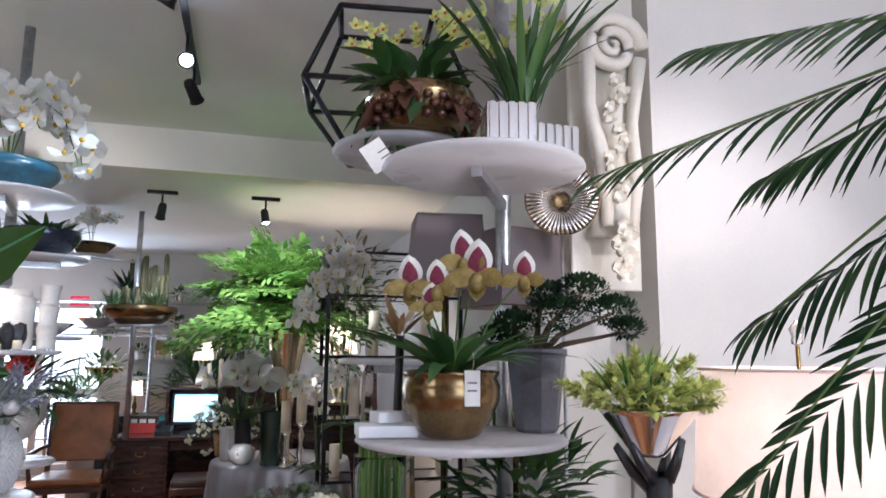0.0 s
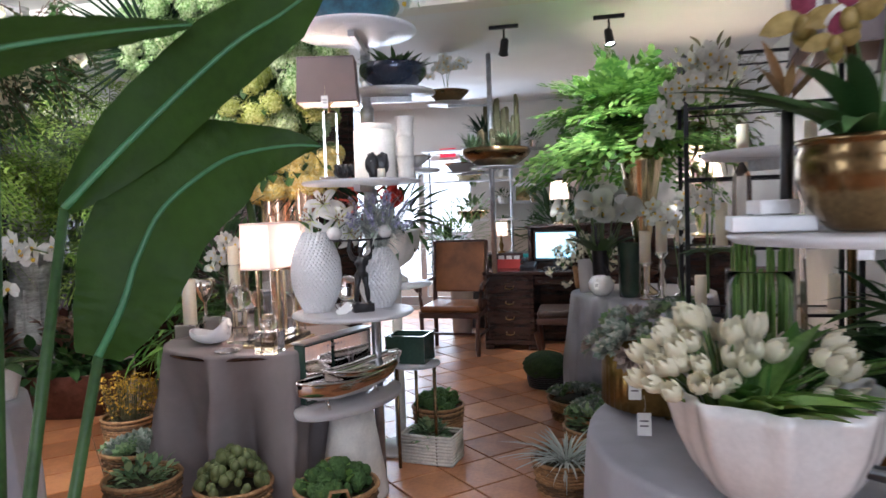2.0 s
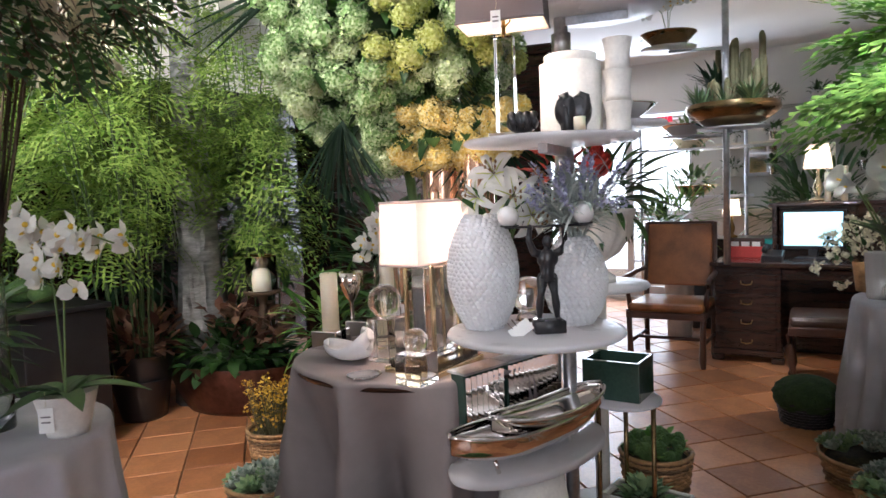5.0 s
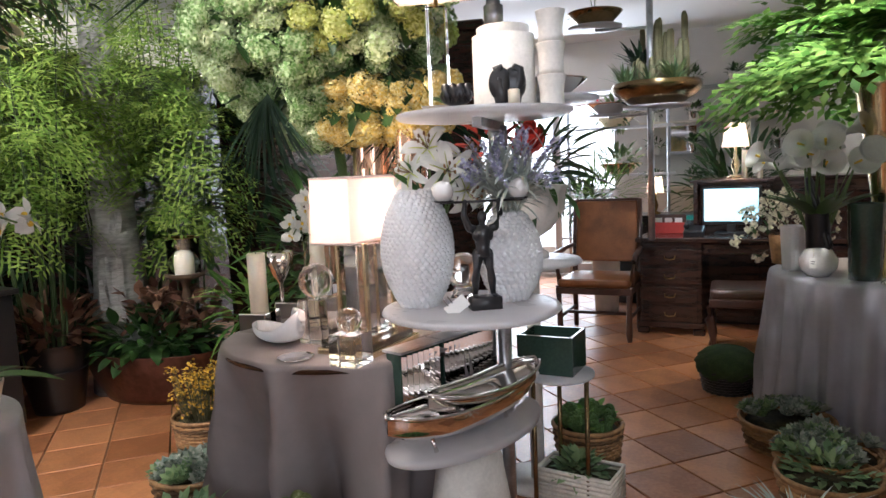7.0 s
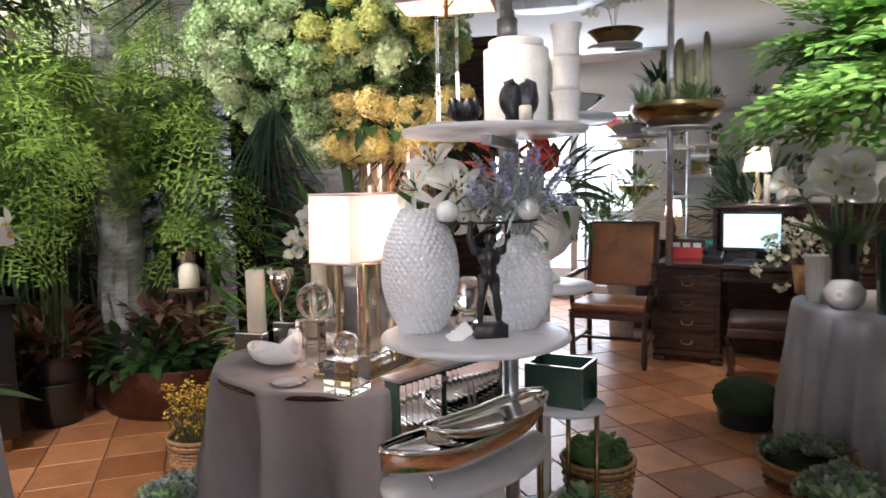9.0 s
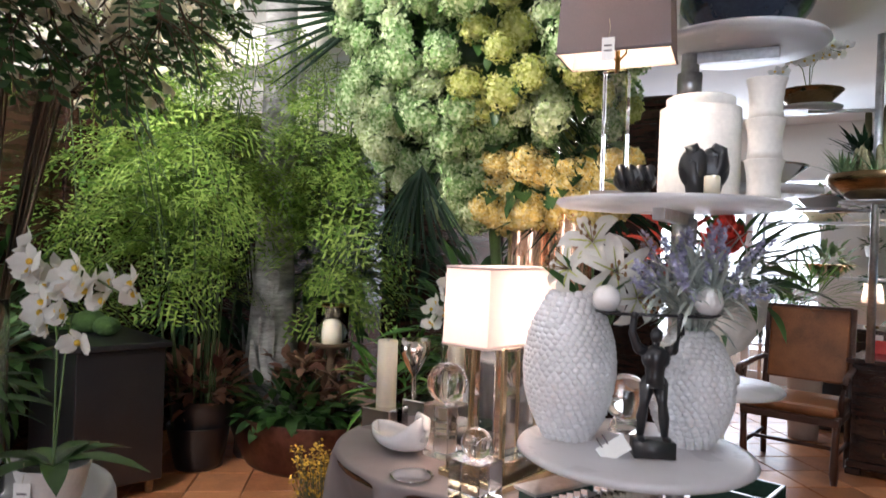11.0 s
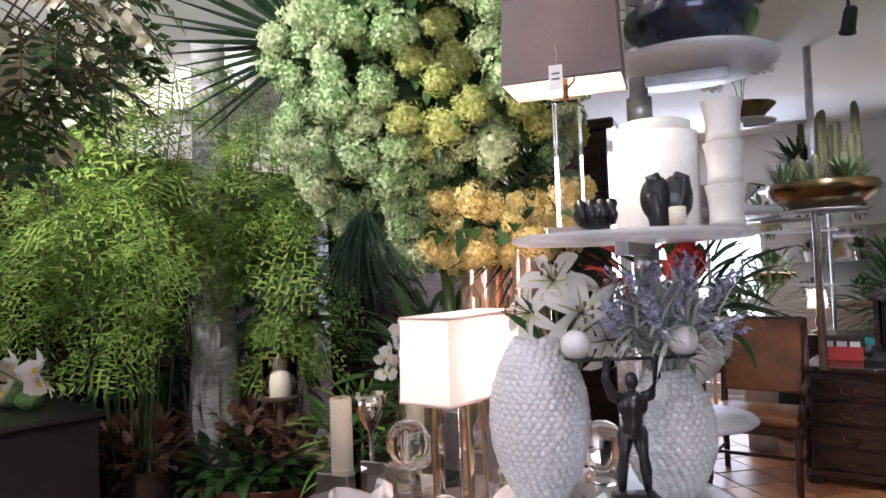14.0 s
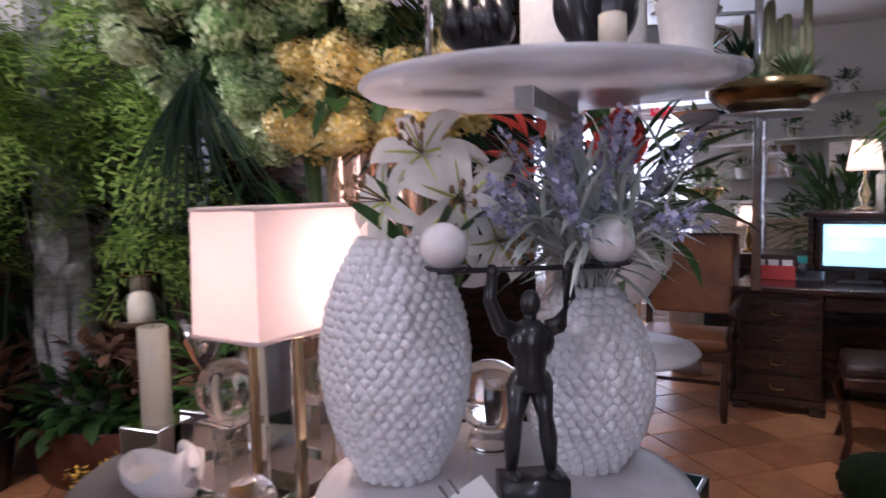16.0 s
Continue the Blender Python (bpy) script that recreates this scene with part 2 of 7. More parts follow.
M_WICKER = mat("wicker", (0.30, 0.17, 0.075), 0.7, var=0.35, scale=25, bump=0.3, island=0.5)
M_WICKERW = mat("white_wicker", (0.72, 0.68, 0.6), 0.7, var=0.15, scale=25, island=0.4)
M_SOIL = mat("potting_moss", (0.05, 0.045, 0.02), 0.95, var=0.5, scale=30, bump=0.8, bscale=60)
M_LEAF = mat("deep_green_leaf", (0.022, 0.06, 0.016), 0.42, var=0.3, island=0.7, trans=0.2, bump=0.1, col2=(0.06, 0.14, 0.035))
M_BIGLEAF = mat("strelitzia_leaf", (0.026, 0.062, 0.006), 0.5, spec=0.22, var=0.25, scale=4, trans=0.22, bump=0.35, bscale=45, stretch=(1, 1, 1), dist=0.006)
M_RIB = mat("leaf_midrib", (0.07, 0.22, 0.09), 0.45, trans=0.1)
M_FERN = mat("bright_fern", (0.07, 0.18, 0.03), 0.5, spec=0.3, island=0.8, trans=0.3, bump=0, col2=(0.24, 0.41, 0.10))
M_BAMBOO = mat("feathery_leaf", (0.13, 0.24, 0.04), 0.55, spec=0.25, island=0.7, trans=0.45, bump=0, col2=(0.33, 0.46, 0.11))
M_STEMG = mat("green_stem", (0.10, 0.17, 0.045), 0.55, scale=20)
# stem green with the shade under the foliage put into its colour
M_SHADED_CANE = mat("shaded_cane", (0.05, 0.085, 0.028), 0.55, scale=20)
M_TWIG = mat("brown_twig", (0.09, 0.055, 0.03), 0.8, scale=30)
M_PALM = mat("fan_palm", (0.009, 0.026, 0.012), 0.6, spec=0.2, island=0.6, trans=0.1, bump=0, col2=(0.022, 0.055, 0.02))
M_FROND = mat("palm_frond", (0.016, 0.05, 0.02), 0.5, spec=0.3, island=0.7, trans=0.15, bump=0, col2=(0.045, 0.10, 0.035))
M_HYD_G = mat("green_hydrangea", (0.26, 0.44, 0.15), 0.7, island=1.1, trans=0.3, bump=0, col2=(0.70, 0.82, 0.50))
M_HYD_W = mat("white_hydrangea", (0.46, 0.58, 0.28), 0.7, island=0.9, trans=0.3, bump=0, col2=(0.80, 0.86, 0.58))
M_HYD_Y = mat("yellow_hydrangea", (0.78, 0.60, 0.16), 0.7, island=1.0, trans=0.4, bump=0, col2=(0.92, 0.83, 0.46))
M_HYD_L = mat("lime_hydrangea", (0.46, 0.52, 0.12), 0.7, island=0.9, trans=0.3, bump=0, col2=(0.72, 0.75, 0.32))
M_PETAL = mat("white_petal", (0.82, 0.82, 0.78), 0.55, var=0.05, trans=0.3, bump=0.05, island=0.2)
M_IVORYPETAL = mat("ivory_petal", (0.84, 0.80, 0.62), 0.5, var=0.08, trans=0.3, island=0.3)
M_LIMEPETAL = mat("lime_petal", (0.58, 0.62, 0.20), 0.5, var=0.15, trans=0.3, island=0.6)
M_CORAL = mat("coral_petal", (0.75, 0.10, 0.07), 0.5, var=0.3, trans=0.25, island=0.6)
M_PURPLE = mat("wine_petal", (0.16, 0.012, 0.03), 0.5, var=0.3, scale=60, trans=0.15, col2=(0.40, 0.10, 0.14))
M_SPOT = mat("wine_spotted_petal", (0.24, 0.03, 0.07), 0.5, scale=170, bscale=400, bump=0.05, trans=0.2, col2=(0.13, 0.005, 0.025))
M_OCHREPETAL = mat("ochre_petal", (0.20, 0.14, 0.03), 0.45, var=0.3, scale=40, trans=0.25, island=0.4, col2=(0.44, 0.33, 0.12))
M_OLIVEPETAL = mat("olive_gold_petal", (0.27, 0.16, 0.07), 0.45, var=0.3, trans=0.2, island=0.4)
M_YCENTRE = mat("yellow_centre", (0.75, 0.5, 0.05), 0.6)
M_LAV = mat("lavender_spike", (0.37, 0.37, 0.54), 0.7, island=0.6, bump=0, col2=(0.60, 0.61, 0.76))
M_SILVER = mat("silver_leaf", (0.44, 0.50, 0.46), 0.7, island=0.6, trans=0.2, bump=0, col2=(0.66, 0.71, 0.66))
M_SUCC = mat("succulent", (0.10, 0.19, 0.08), 0.5, island=0.9, bump=0, col2=(0.26, 0.36, 0.17))
M_SUCCB = mat("blue_succulent", (0.15, 0.21, 0.16), 0.5, island=0.9, bump=0, col2=(0.40, 0.43, 0.36))
M_BROWNLEAF = mat("russet_leaf", (0.11, 0.045, 0.03), 0.5, island=0.9, trans=0.15, bump=0, col2=(0.3, 0.17, 0.11))
M_SUCCR = mat("rosy_succulent", (0.16, 0.13, 0.11), 0.5, island=0.9, bump=0, col2=(0.40, 0.34, 0.30))
M_MOSS = mat("moss", (0.035, 0.09, 0.02), 0.95, var=0.5, scale=25, bump=1, bscale=120, col2=(0.09, 0.17, 0.04), dist=0.02)
M_DARKMOSS = mat("dark_moss", (0.016, 0.04, 0.012), 0.95, var=0.5, scale=25, bump=1, bscale=120, col2=(0.05, 0.095, 0.025), dist=0.02)
M_BUD = mat("olive_bud", (0.05, 0.07, 0.02), 0.6, var=0.3, scale=20, island=0.5, col2=(0.14, 0.165, 0.055))
M_CACTUS = mat("cactus", (0.075, 0.08, 0.03), 0.7, var=0.3, scale=20, island=0.5, col2=(0.17, 0.145, 0.07))
M_ROSEGLASS = mat("rose_copper_glass", (0.78, 0.50, 0.34), 0.1, metal=0.75, var=0.15, scale=4, bump=0.04, bscale=12)
M_BACKWALL = mat("back_room_paint", (0.72, 0.70, 0.67), 0.85, var=0.05, scale=2, bump=0.12, bscale=120)
M_DRUM = mat("cream_drum_shade", (0.66, 0.58, 0.52), 0.9, var=0.06, scale=14, bump=0.2, bscale=300, trans=0.22)
M_YELLOWFL = mat("mustard_blossom", (0.5, 0.3, 0.03), 0.7, island=0.9, bump=0)
M_SCREEN = mat("lit_screen", (0.42, 0.72, 0.85), 0.4, emit=1.6, var=0.03)
M_SCREENW = mat("screen_window", (0.85, 0.93, 0.97), 0.4, emit=1.6, var=0.02)
M_PEARL = mat("pearl_lacquer", (0.78, 0.76, 0.74), 0.22, var=0.08, scale=6, bump=0.05, coat=0.6)
M_BLUE = mat("teal_glaze", (0.02, 0.10, 0.15), 0.3, var=0.35, scale=18, bump=0.4, bscale=60, coat=0.5)
M_NAVY = mat("dark_blue_lustre", (0.035, 0.05, 0.085), 0.16, metal=0.55, var=0.3, scale=9, bump=0.05, coat=0.5)
M_BIRCH = mat("pale_bark", (0.29, 0.29, 0.28), 0.8, var=0.3, scale=8, bump=0.6, bscale=25, stretch=(1, 1, 4), dist=0.01)
M_DAY = mat("daylight_beyond", (0.75, 0.86, 1.0), 0.9, emit=3.0, var=0.25, scale=1.2)
M_TERRA = mat("clay_pot", (0.27, 0.14, 0.08), 0.8, var=0.2, scale=12)
M_PINK = mat("red_card", (0.5, 0.05, 0.04), 0.7)
M_TEAL = mat("teal_book", (0.02, 0.25, 0.24), 0.7)

# ---- the room ----
def slab(name, u0, u1, v0, v1, z0, z1, material, label="", bevel=0):
    g = Geo()
    c = [W(u, v, z) for u in (u0, u1) for v in (v0, v1) for z in (z0, z1)]
    g.add(c, [(0, 1, 3, 2), (4, 6, 7, 5), (0, 4, 5, 1), (2, 3, 7, 6), (0, 2, 6, 4), (1, 5, 7, 3)])
    return tagged(g.obj(name, material, smooth=False, bevel=bevel), label, kind="structure")


floor = slab("floor", -5.2, 4.4, -2.6, 13.0, -0.3, -0.012, M_GROUT, "terracotta tile floor with dark joints")
slab("ceiling_front", -5.2, 4.4, -2.6, 5.1, 3.1, 3.2, M_CEIL, "painted ceiling over the front of the shop")
slab("ceiling_back", -5.2, 4.4, 5.3, 9.9, 2.8, 2.9, M_CEIL, "white ceiling over the back of the shop")
slab("beam", -5.2, 4.4, 5.1, 5.3, 2.8, 3.2, M_WALL, "white plastered ceiling beam")
slab("wall_left", -5.2, -5.05, -2.6, 9.9, -0.012, 3.2, M_WALL, "cream plaster wall behind tall plants")
slab("wall_front", -5.2, 4.4, -2.75, -2.6, -0.012, 3.2, M_WALL, "plain plaster wall")
slab("wall_far_right", 4.25, 4.4, -2.6, 2.1, -0.012, 3.2, M_WALL, "plain plaster wall")
slab("wall_right", 1.86, 4.25, 2.1, 2.3, -0.012, 3.2, M_WALL, "white plaster wall lit by a table lamp")
slab("pilaster", 1.5, 1.86, 2.32, 2.62, -0.012, 3.1, M_WALL, "white plaster pilaster")
slab("wall_back_right", 2.1, 2.3, 2.62, 9.9, -0.012, 3.1, M_BACKWALL, "white wall of the back room")
slab("wall_back", -1.25, 2.1, 9.7, 9.9, -0.012, 2.8, M_BACKWALL, "white back wall with glass shelves")
slab("wall_back_left", -5.05, -2.75, 9.7, 9.9, -0.012, 2.8, M_BACKWALL, "white back wall")
slab("wall_over_door", -2.75, -1.25, 9.7, 9.9, 2.15, 2.8, M_BACKWALL, "white wall above the glass doors")
slab("baseboard", 1.86, 4.25, 2.085, 2.1, -0.012, 0.12, M_CREAM, "painted baseboard")
for z0, z1, d_ in ((2.72, 2.82, 0.05), (2.84, 2.96, 0.10), (2.98, 3.09, 0.16)):
    slab("trim_cornice_" + str(int(z0 * 100)), -5.05, -5.05 + d_, -2.6, 5.1, z0, z1, M_CREAM, "cream stepped crown moulding", bevel=0.01)
back = slab("backdrop", -6.5, 2, 12.8, 12.9, -0.2, 4.5, M_DAY, "bright daylight outside the glass doors")

# ---- display stand with tiers ----
PX, PY = -1.97, 3.13


def tier(parent, c, r=0.28, arm=True, origin=(PX, PY)):
    """A round tier with its square arm, in the stand's space."""
    z = c[2]
    prof = [(0.001, -0.022), (r * 0.6, -0.022), (r - 0.012, -0.02), (r, -0.011), (r - 0.004, -0.002), (r - 0.02, 0.0), (0.001, 0.0)]
    d = Geo().lathe(prof, c, 64).obj("tier", M_GLAZE, parent)
    if arm:
        a, b = Vector((origin[0], origin[1], z - 0.037)), Vector((c[0], c[1], z - 0.037))
        w = (b - a)
        b = b + w.normalized() * 0.10
        m = Matrix.Rotation(math.atan2(w.y, w.x), 3, 'Z')
        Geo().box((a + b) / 2, ((b - a).length, 0.03, 0.03), m).obj("arm", M_STEEL, d, "square steel arm", smooth=False, bevel=0.002)
    return d


stand_a = thing("display_stand", "galvanised pole with round white lacquered tiers on arms", "display stand")
Geo().tube([(PX, PY, 0.0), (PX, PY, 3.1)], 0.024, 16).obj("pole", M_STEEL, stand_a, "galvanised steel pole")
for z in (2.06, 1.86, 1.46):
    Geo().tube([(PX, PY, z - 0.035), (PX, PY, z + 0.035)], 0.033, 16).obj("collar", M_STEEL, stand_a)
T1, T2, T3, T4, T5 = (-1.85, 2.85, 0.93), (-1.87, 2.96, 1.53), (-1.87, 3.2, 1.97), (-1.80, 2.88, 2.2), (-1.98, 3.40, 1.60)
for c, r_ in ((T1, 0.28), (T2, 0.28), (T3, 0.22), (T4, 0.28), (T5, 0.2)):
    tier(stand_a, c, r_)


# ---- round tables with cloths ----
def cloth_table(label, c, r, h, folds=11, seed=1, flare=0.10, material=None, bias=0.25):
    q = random.Random(seed)
    ph = [q.uniform(0, 6.28) for _ in range(4)]
    t = thing("round_table", "round table hidden under " + label, "table", (c[0], c[1], 0))
    Geo().lathe([(0.001, h - 0.03), (r - 0.01, h - 0.03), (r - 0.01, h - 0.006), (0.001, h - 0.006)], n=40).obj("tabletop", M_WOOD, t)
    Geo().lathe([(0.2, 0), (0.2, 0.03), (0.04, 0.06), (0.04, h - 0.03)], n=16).obj("pedestal", M_WOOD, t)
    k = tagged(thing("tablecloth", label, "tablecloth", (c[0], c[1], 0)))

    def wave(rr, z, a, i):
        if z > h - 0.02:
            return rr
        s = (h - z) / h
        w1 = 1 - 2 * abs(math.sin(folds * a / 2 + ph[0] + 0.5 * s)) ** 0.8
        w2 = math.sin((folds * 2 - 3) * a + ph[1] + s) * 0.3
        w3 = math.sin(3 * a + ph[2]) * 0.4
        return rr + s ** 0.8 * flare * (bias + 0.5 * (w1 + w2 + w3))
    prof = [(0.001, h), (r * 0.5, h + 0.001), (r - 0.02, h), (r - 0.004, h - 0.006), (r, h - 0.022)]
    prof += [(r + 0.012 * i / 10, h - 0.022 - (h - 0.03) * i / 10) for i in range(1, 11)]
    Geo().lathe(prof, n=160, fn=wave).obj("cloth", material or M_CLOTH, k)
    return t


cloth_table("taupe linen tablecloth in deep folds", (-2.49, 2.83), 0.48, 0.76, 8, 3, 0.36, M_TAUPE, -0.26)
cloth_table("pale grey pleated tablecloth", (-1.40, 5.32), 0.5, 0.75, 24, 5, 0.11)
cloth_table("light grey tablecloth on a plant table", (0.15, 2.60), 0.66, 0.76, 15, 8, 0.06)
cloth_table("pale lilac-grey tablecloth on a plant table", (-2.72, 1.35), 0.42, 0.72, 12, 9, 0.12)


# ---- writing desk, chairs ----
def desk():
    d = thing("writing_desk", "dark mahogany pedestal desk with a leather top", "desk", (-3.27, 6.12, 0), 20)
    g = Geo().box((0.80, 0.33, 0.745), (1.62, 0.72, 0.035))
    g.obj("desktop", M_WOOD, d, smooth=False, bevel=0.008)
    for x0 in (0.02, 1.12):
        Geo().box((x0 + 0.23, 0.33, 0.40), (0.46, 0.64, 0.65)).obj("pedestal", M_WOOD, d, smooth=False, bevel=0.004)
        Geo().box((x0 + 0.23, 0.33, 0.075), (0.50, 0.68, 0.05)).obj("plinth", M_WOOD, d, smooth=False, bevel=0.01)
        for fx in (0.02, 0.44):
            Geo().box((x0 + fx, 0.03, 0.025), (0.09, 0.06, 0.05)).obj("foot", M_WOOD, d, smooth=False, bevel=0.01)
        for i in range(4):
            z = 0.17 + i * 0.148
            f = Geo().box((x0 + 0.23, 0.0, z), (0.40, 0.022, 0.125)).obj("drawer_front", M_WOOD, d, smooth=False, bevel=0.006)
            Geo().tube([(x0 + 0.19, -0.012, z + 0.01), (x0 + 0.195, -0.03, z - 0.012), (x0 + 0.23, -0.034, z - 0.018), (x0 + 0.265, -0.03, z - 0.012), (x0 + 0.27, -0.012, z + 0.01)], 0.005, 6).obj("drawer_pull", M_BRASS, f, "brass bail pull")
    Geo().box((0.80, 0.02, 0.675), (0.62, 0.03, 0.08)).obj("drawer_front", M_WOOD, d, smooth=False, bevel=0.006)
    return d


desk()


def armchair(at, turn):
    c = thing("armchair", "carved wooden armchair with worn brown leather seat and back", "chair", at, turn)
    # the seat faces -y
    Geo().box((0, 0, 0.44), (0.56, 0.52, 0.07)).obj("seat", M_LEATHER, c, "cushioned leather seat", smooth=False, bevel=0.03)
    Geo().box((0, 0, 0.385), (0.58, 0.54, 0.05)).obj("seat_frame", M_WOODRED, c, smooth=False, bevel=0.008)
    tilt = Matrix.Rotation(radians(-8), 3, 'X')
    Geo().box((0, 0.275, 0.80), (0.50, 0.04, 0.50), tilt).obj("backrest", M_LEATHER, c, "studded leather back", smooth=False, bevel=0.014)
    Geo().box((0, 0.25, 0.66), (0.40, 0.03, 0.11), tilt).obj("lumbar_panel", M_LEATHER, c, smooth=False, bevel=0.012)
    for s in (-1, 1):
        Geo().tube([(s * 0.26, 0.24, 0.0), (s * 0.265, 0.25, 0.4), (s * 0.265, 0.31, 1.06)], [0.02, 0.024, 0.02], 8).obj("back_post", M_WOODRED, c)
        Geo().tube([(s * 0.27, -0.24, 0.0), (s * 0.265, -0.235, 0.06), (s * 0.27, -0.24, 0.3), (s * 0.275, -0.23, 0.42)], [0.018, 0.026, 0.02, 0.026], 8).obj("leg", M_WOODRED, c)
        Geo().tube([(s * 0.27, 0.27, 0.69), (s * 0.30, 0.1, 0.68), (s * 0.31, -0.12, 0.665), (s * 0.315, -0.21, 0.655), (s * 0.31, -0.25, 0.63), (s * 0.305, -0.22, 0.61)], [0.018, 0.02, 0.022, 0.024, 0.022, 0.016], 8).obj("arm", M_WOODRED, c)
        Geo().tube([(s * 0.305, -0.14, 0.65), (s * 0.29, -0.2, 0.54), (s * 0.28, -0.17, 0.42)], [0.02, 0.016, 0.022], 8).obj("arm_support", M_WOODRED, c)
        Geo().tube([(s * 0.265, -0.22, 0.17), (s * 0.265, 0.24, 0.17)], 0.013, 8).obj("stretcher", M_WOODRED, c)
    Geo().tube([(-0.27, -0.02, 0.17), (0.27, -0.02, 0.17)], 0.013, 8).obj("stretcher", M_WOODRED, c)
    Geo().box((0, 0.315, 1.05), (0.53, 0.03, 0.035)).obj("top_rail", M_WOODRED, c, smooth=False, bevel=0.01)
    return c


armchair((-3.49, 5.93, 0), 22)
stool_ = thing("dressing_stool", "dark stool with a dark leather seat and curved legs", "stool", (-2.33, 6.02, 0), 25)
Geo().box((0, 0, 0.45), (0.52, 0.42, 0.07)).obj("seat", M_DARKLEATHER, stool_, "dark leather seat", smooth=False, bevel=0.025)
Geo().box((0, 0, 0.39), (0.53, 0.43, 0.06)).obj("seat_frame", M_WOODRED, stool_, smooth=False, bevel=0.01)
for sx_ in (-1, 1):
    for sy_ in (-1, 1):
        Geo().tube([(sx_ * 0.23, sy_ * 0.18, 0.38), (sx_ * 0.265, sy_ * 0.2, 0.28), (sx_ * 0.235, sy_ * 0.18, 0.1), (sx_ * 0.26, sy_ * 0.2, 0.0)], [0.03, 0.028, 0.017, 0.02], 8).obj("leg", M_WOODRED, stool_)

# ---- plant makers ----
def frond(gl, gs, base, way, length, droop, pairs=12, wid=0.16, sub=4, leaf=0.03, lw=0.4, taper=1.0):
    """A feathery frond: stalk into gs, leaflets into gl."""
    base, way = Vector(base), Vector(way).normalized()
    side = perp(way)
    side = (side + unit() * 0.25).normalized()
    pts = []
    n = 7
    for i in range(n + 1):
        t = i / n
        pts.append(base + way * length * t + Vector((0, 0, -1)) * droop * length * t * t)
    gs.tube(pts, [0.0035 * (1 - 0.75 * i / n) for i in range(n + 1)], 4, False)
    for k in range(pairs):
        t = 0.22 + 0.78 * k / pairs
        i = min(n - 1, int(t * n))
        p = pts[i].lerp(pts[i + 1], t * n - i)
        d = (pts[i + 1] - pts[i]).normalized()
        w = wid * length * (math.sin(math.pi * min(1, 0.15 + 0.85 * (1 - t) ** 0.8)) + 0.15) * taper
        for s in (-1, 1):
            b = (side * s + d * 0.7 + unit() * 0.12).normalized()
            if sub <= 1:
                gl.dia(p, b, b.cross(d.cross(side)).normalized(), w, w * lw)
                continue
            nb = b.cross(d).normalized()
            cs = nb.cross(b).normalized()
            for j in range(sub):
                q = p + b * w * (j + 0.3) / sub
                for s2 in (-1, 1):
                    c = (b * 0.75 + cs * s2 * 0.8 + unit() * 0.15).normalized()
                    gl.dia(q, c, c.cross(nb).normalized(), leaf * (1.1 - 0.5 * j / sub), leaf * lw)


def leafy(g, c, r, count, length, width, droop=0.25, up=0.4, n=3, sx=1, sy=1, sz=1, hollow=0.35):
    """Leaves that point outward from a rounded mass."""
    for _ in range(count):
        d = unit()
        d.z = abs(d.z) if up > 0.9 else d.z
        p = Vector(c) + Vector((d.x * sx, d.y * sy, d.z * sz)) * r * rnd.uniform(hollow, 1)
        w = (d + Vector((0, 0, up)) + unit() * 0.5).normalized()
        k = rnd.uniform(0.65, 1.15)
        g.leaf(p, w, perp(w) + unit() * 0.4, length * k, width * k, droop * rnd.uniform(0.4, 1.5), n)


def tuft(g, c, count, length, width, spread=0.6, droop=0.5, r=0.02, n=5):
    for _ in range(count):
        a = rnd.uniform(0, 6.283)
        s = spread * rnd.uniform(0.2, 1)
        w = Vector((math.cos(a) * s, math.sin(a) * s, 1)).normalized()
        k = rnd.uniform(0.6, 1.1)
        g.leaf(Vector(c) + Vector((math.cos(a), math.sin(a), 0)) * r * rnd.random(), w, Vector((-math.sin(a), math.cos(a), 0)), length * k, width * k, droop * rnd.uniform(0.5, 1.4), n)


def rosette(g, c, r, rings=3, up=Vector((0, 0, 1))):
    up = (up + unit() * 0.3).normalized()
    a0 = perp(up)
    b0 = up.cross(a0)
    for k in range(rings):
        m = 5 + 2 * k
        for i in range(m):
            a = 6.283 * i / m + k * 0.4
            d = (a0 * math.cos(a) + b0 * math.sin(a)) * (0.35 + 0.65 * k / rings) + up * (1.0 - 0.75 * k / rings)
            d.normalize()
            g.leaf(Vector(c), d, up.cross(d), r * (0.6 + 0.4 * k / rings), r * 0.45, -0.15, 3, 0.2)


def petals(g, c, n, way, length, width, open_=0.9, bend=0.35, seg=4, twist=0.0):
    way = Vector(way).normalized()
    a0 = perp(way)
    b0 = way.cross(a0)
    for i in range(n):
        a = 6.283 * i / n + twist
        o = a0 * math.cos(a) + b0 * math.sin(a)
        d = (o * open_ + way * (1 - open_ * 0.6)).normalized()
        g.leaf(c, d, way.cross(o), length, width, bend, seg, 0.12, droops=False)


def tag_on(at, way=(0, -1, 0), w=0.04, h=0.07, turn=None, tilt=0.0):
    """A white price tag on a loop of string, with two unreadable lines."""
    t = thing("price_tag", "white paper price tag on a string", "tag", at, turn if turn is not None else 40, "price tags")
    m = Matrix.Rotation(radians(tilt), 3, 'Y')
    Geo().box((0, 0, -h / 2), (w, 0.0012, h), m).obj("card", M_PAPER, t, smooth=False)
    for i in range(2):
        Geo().box(m @ Vector((0, -0.0012, -h * (0.35 + 0.22 * i))), (w * 0.6, 0.0006, 0.004), m).obj("writing", M_INK, t, smooth=False)
    Geo().tube([(0, 0, 0), (0.004, 0, 0.02), (0, 0.004, 0.045)], 0.0008, 4).obj("string", M_STRING, t)
    return t


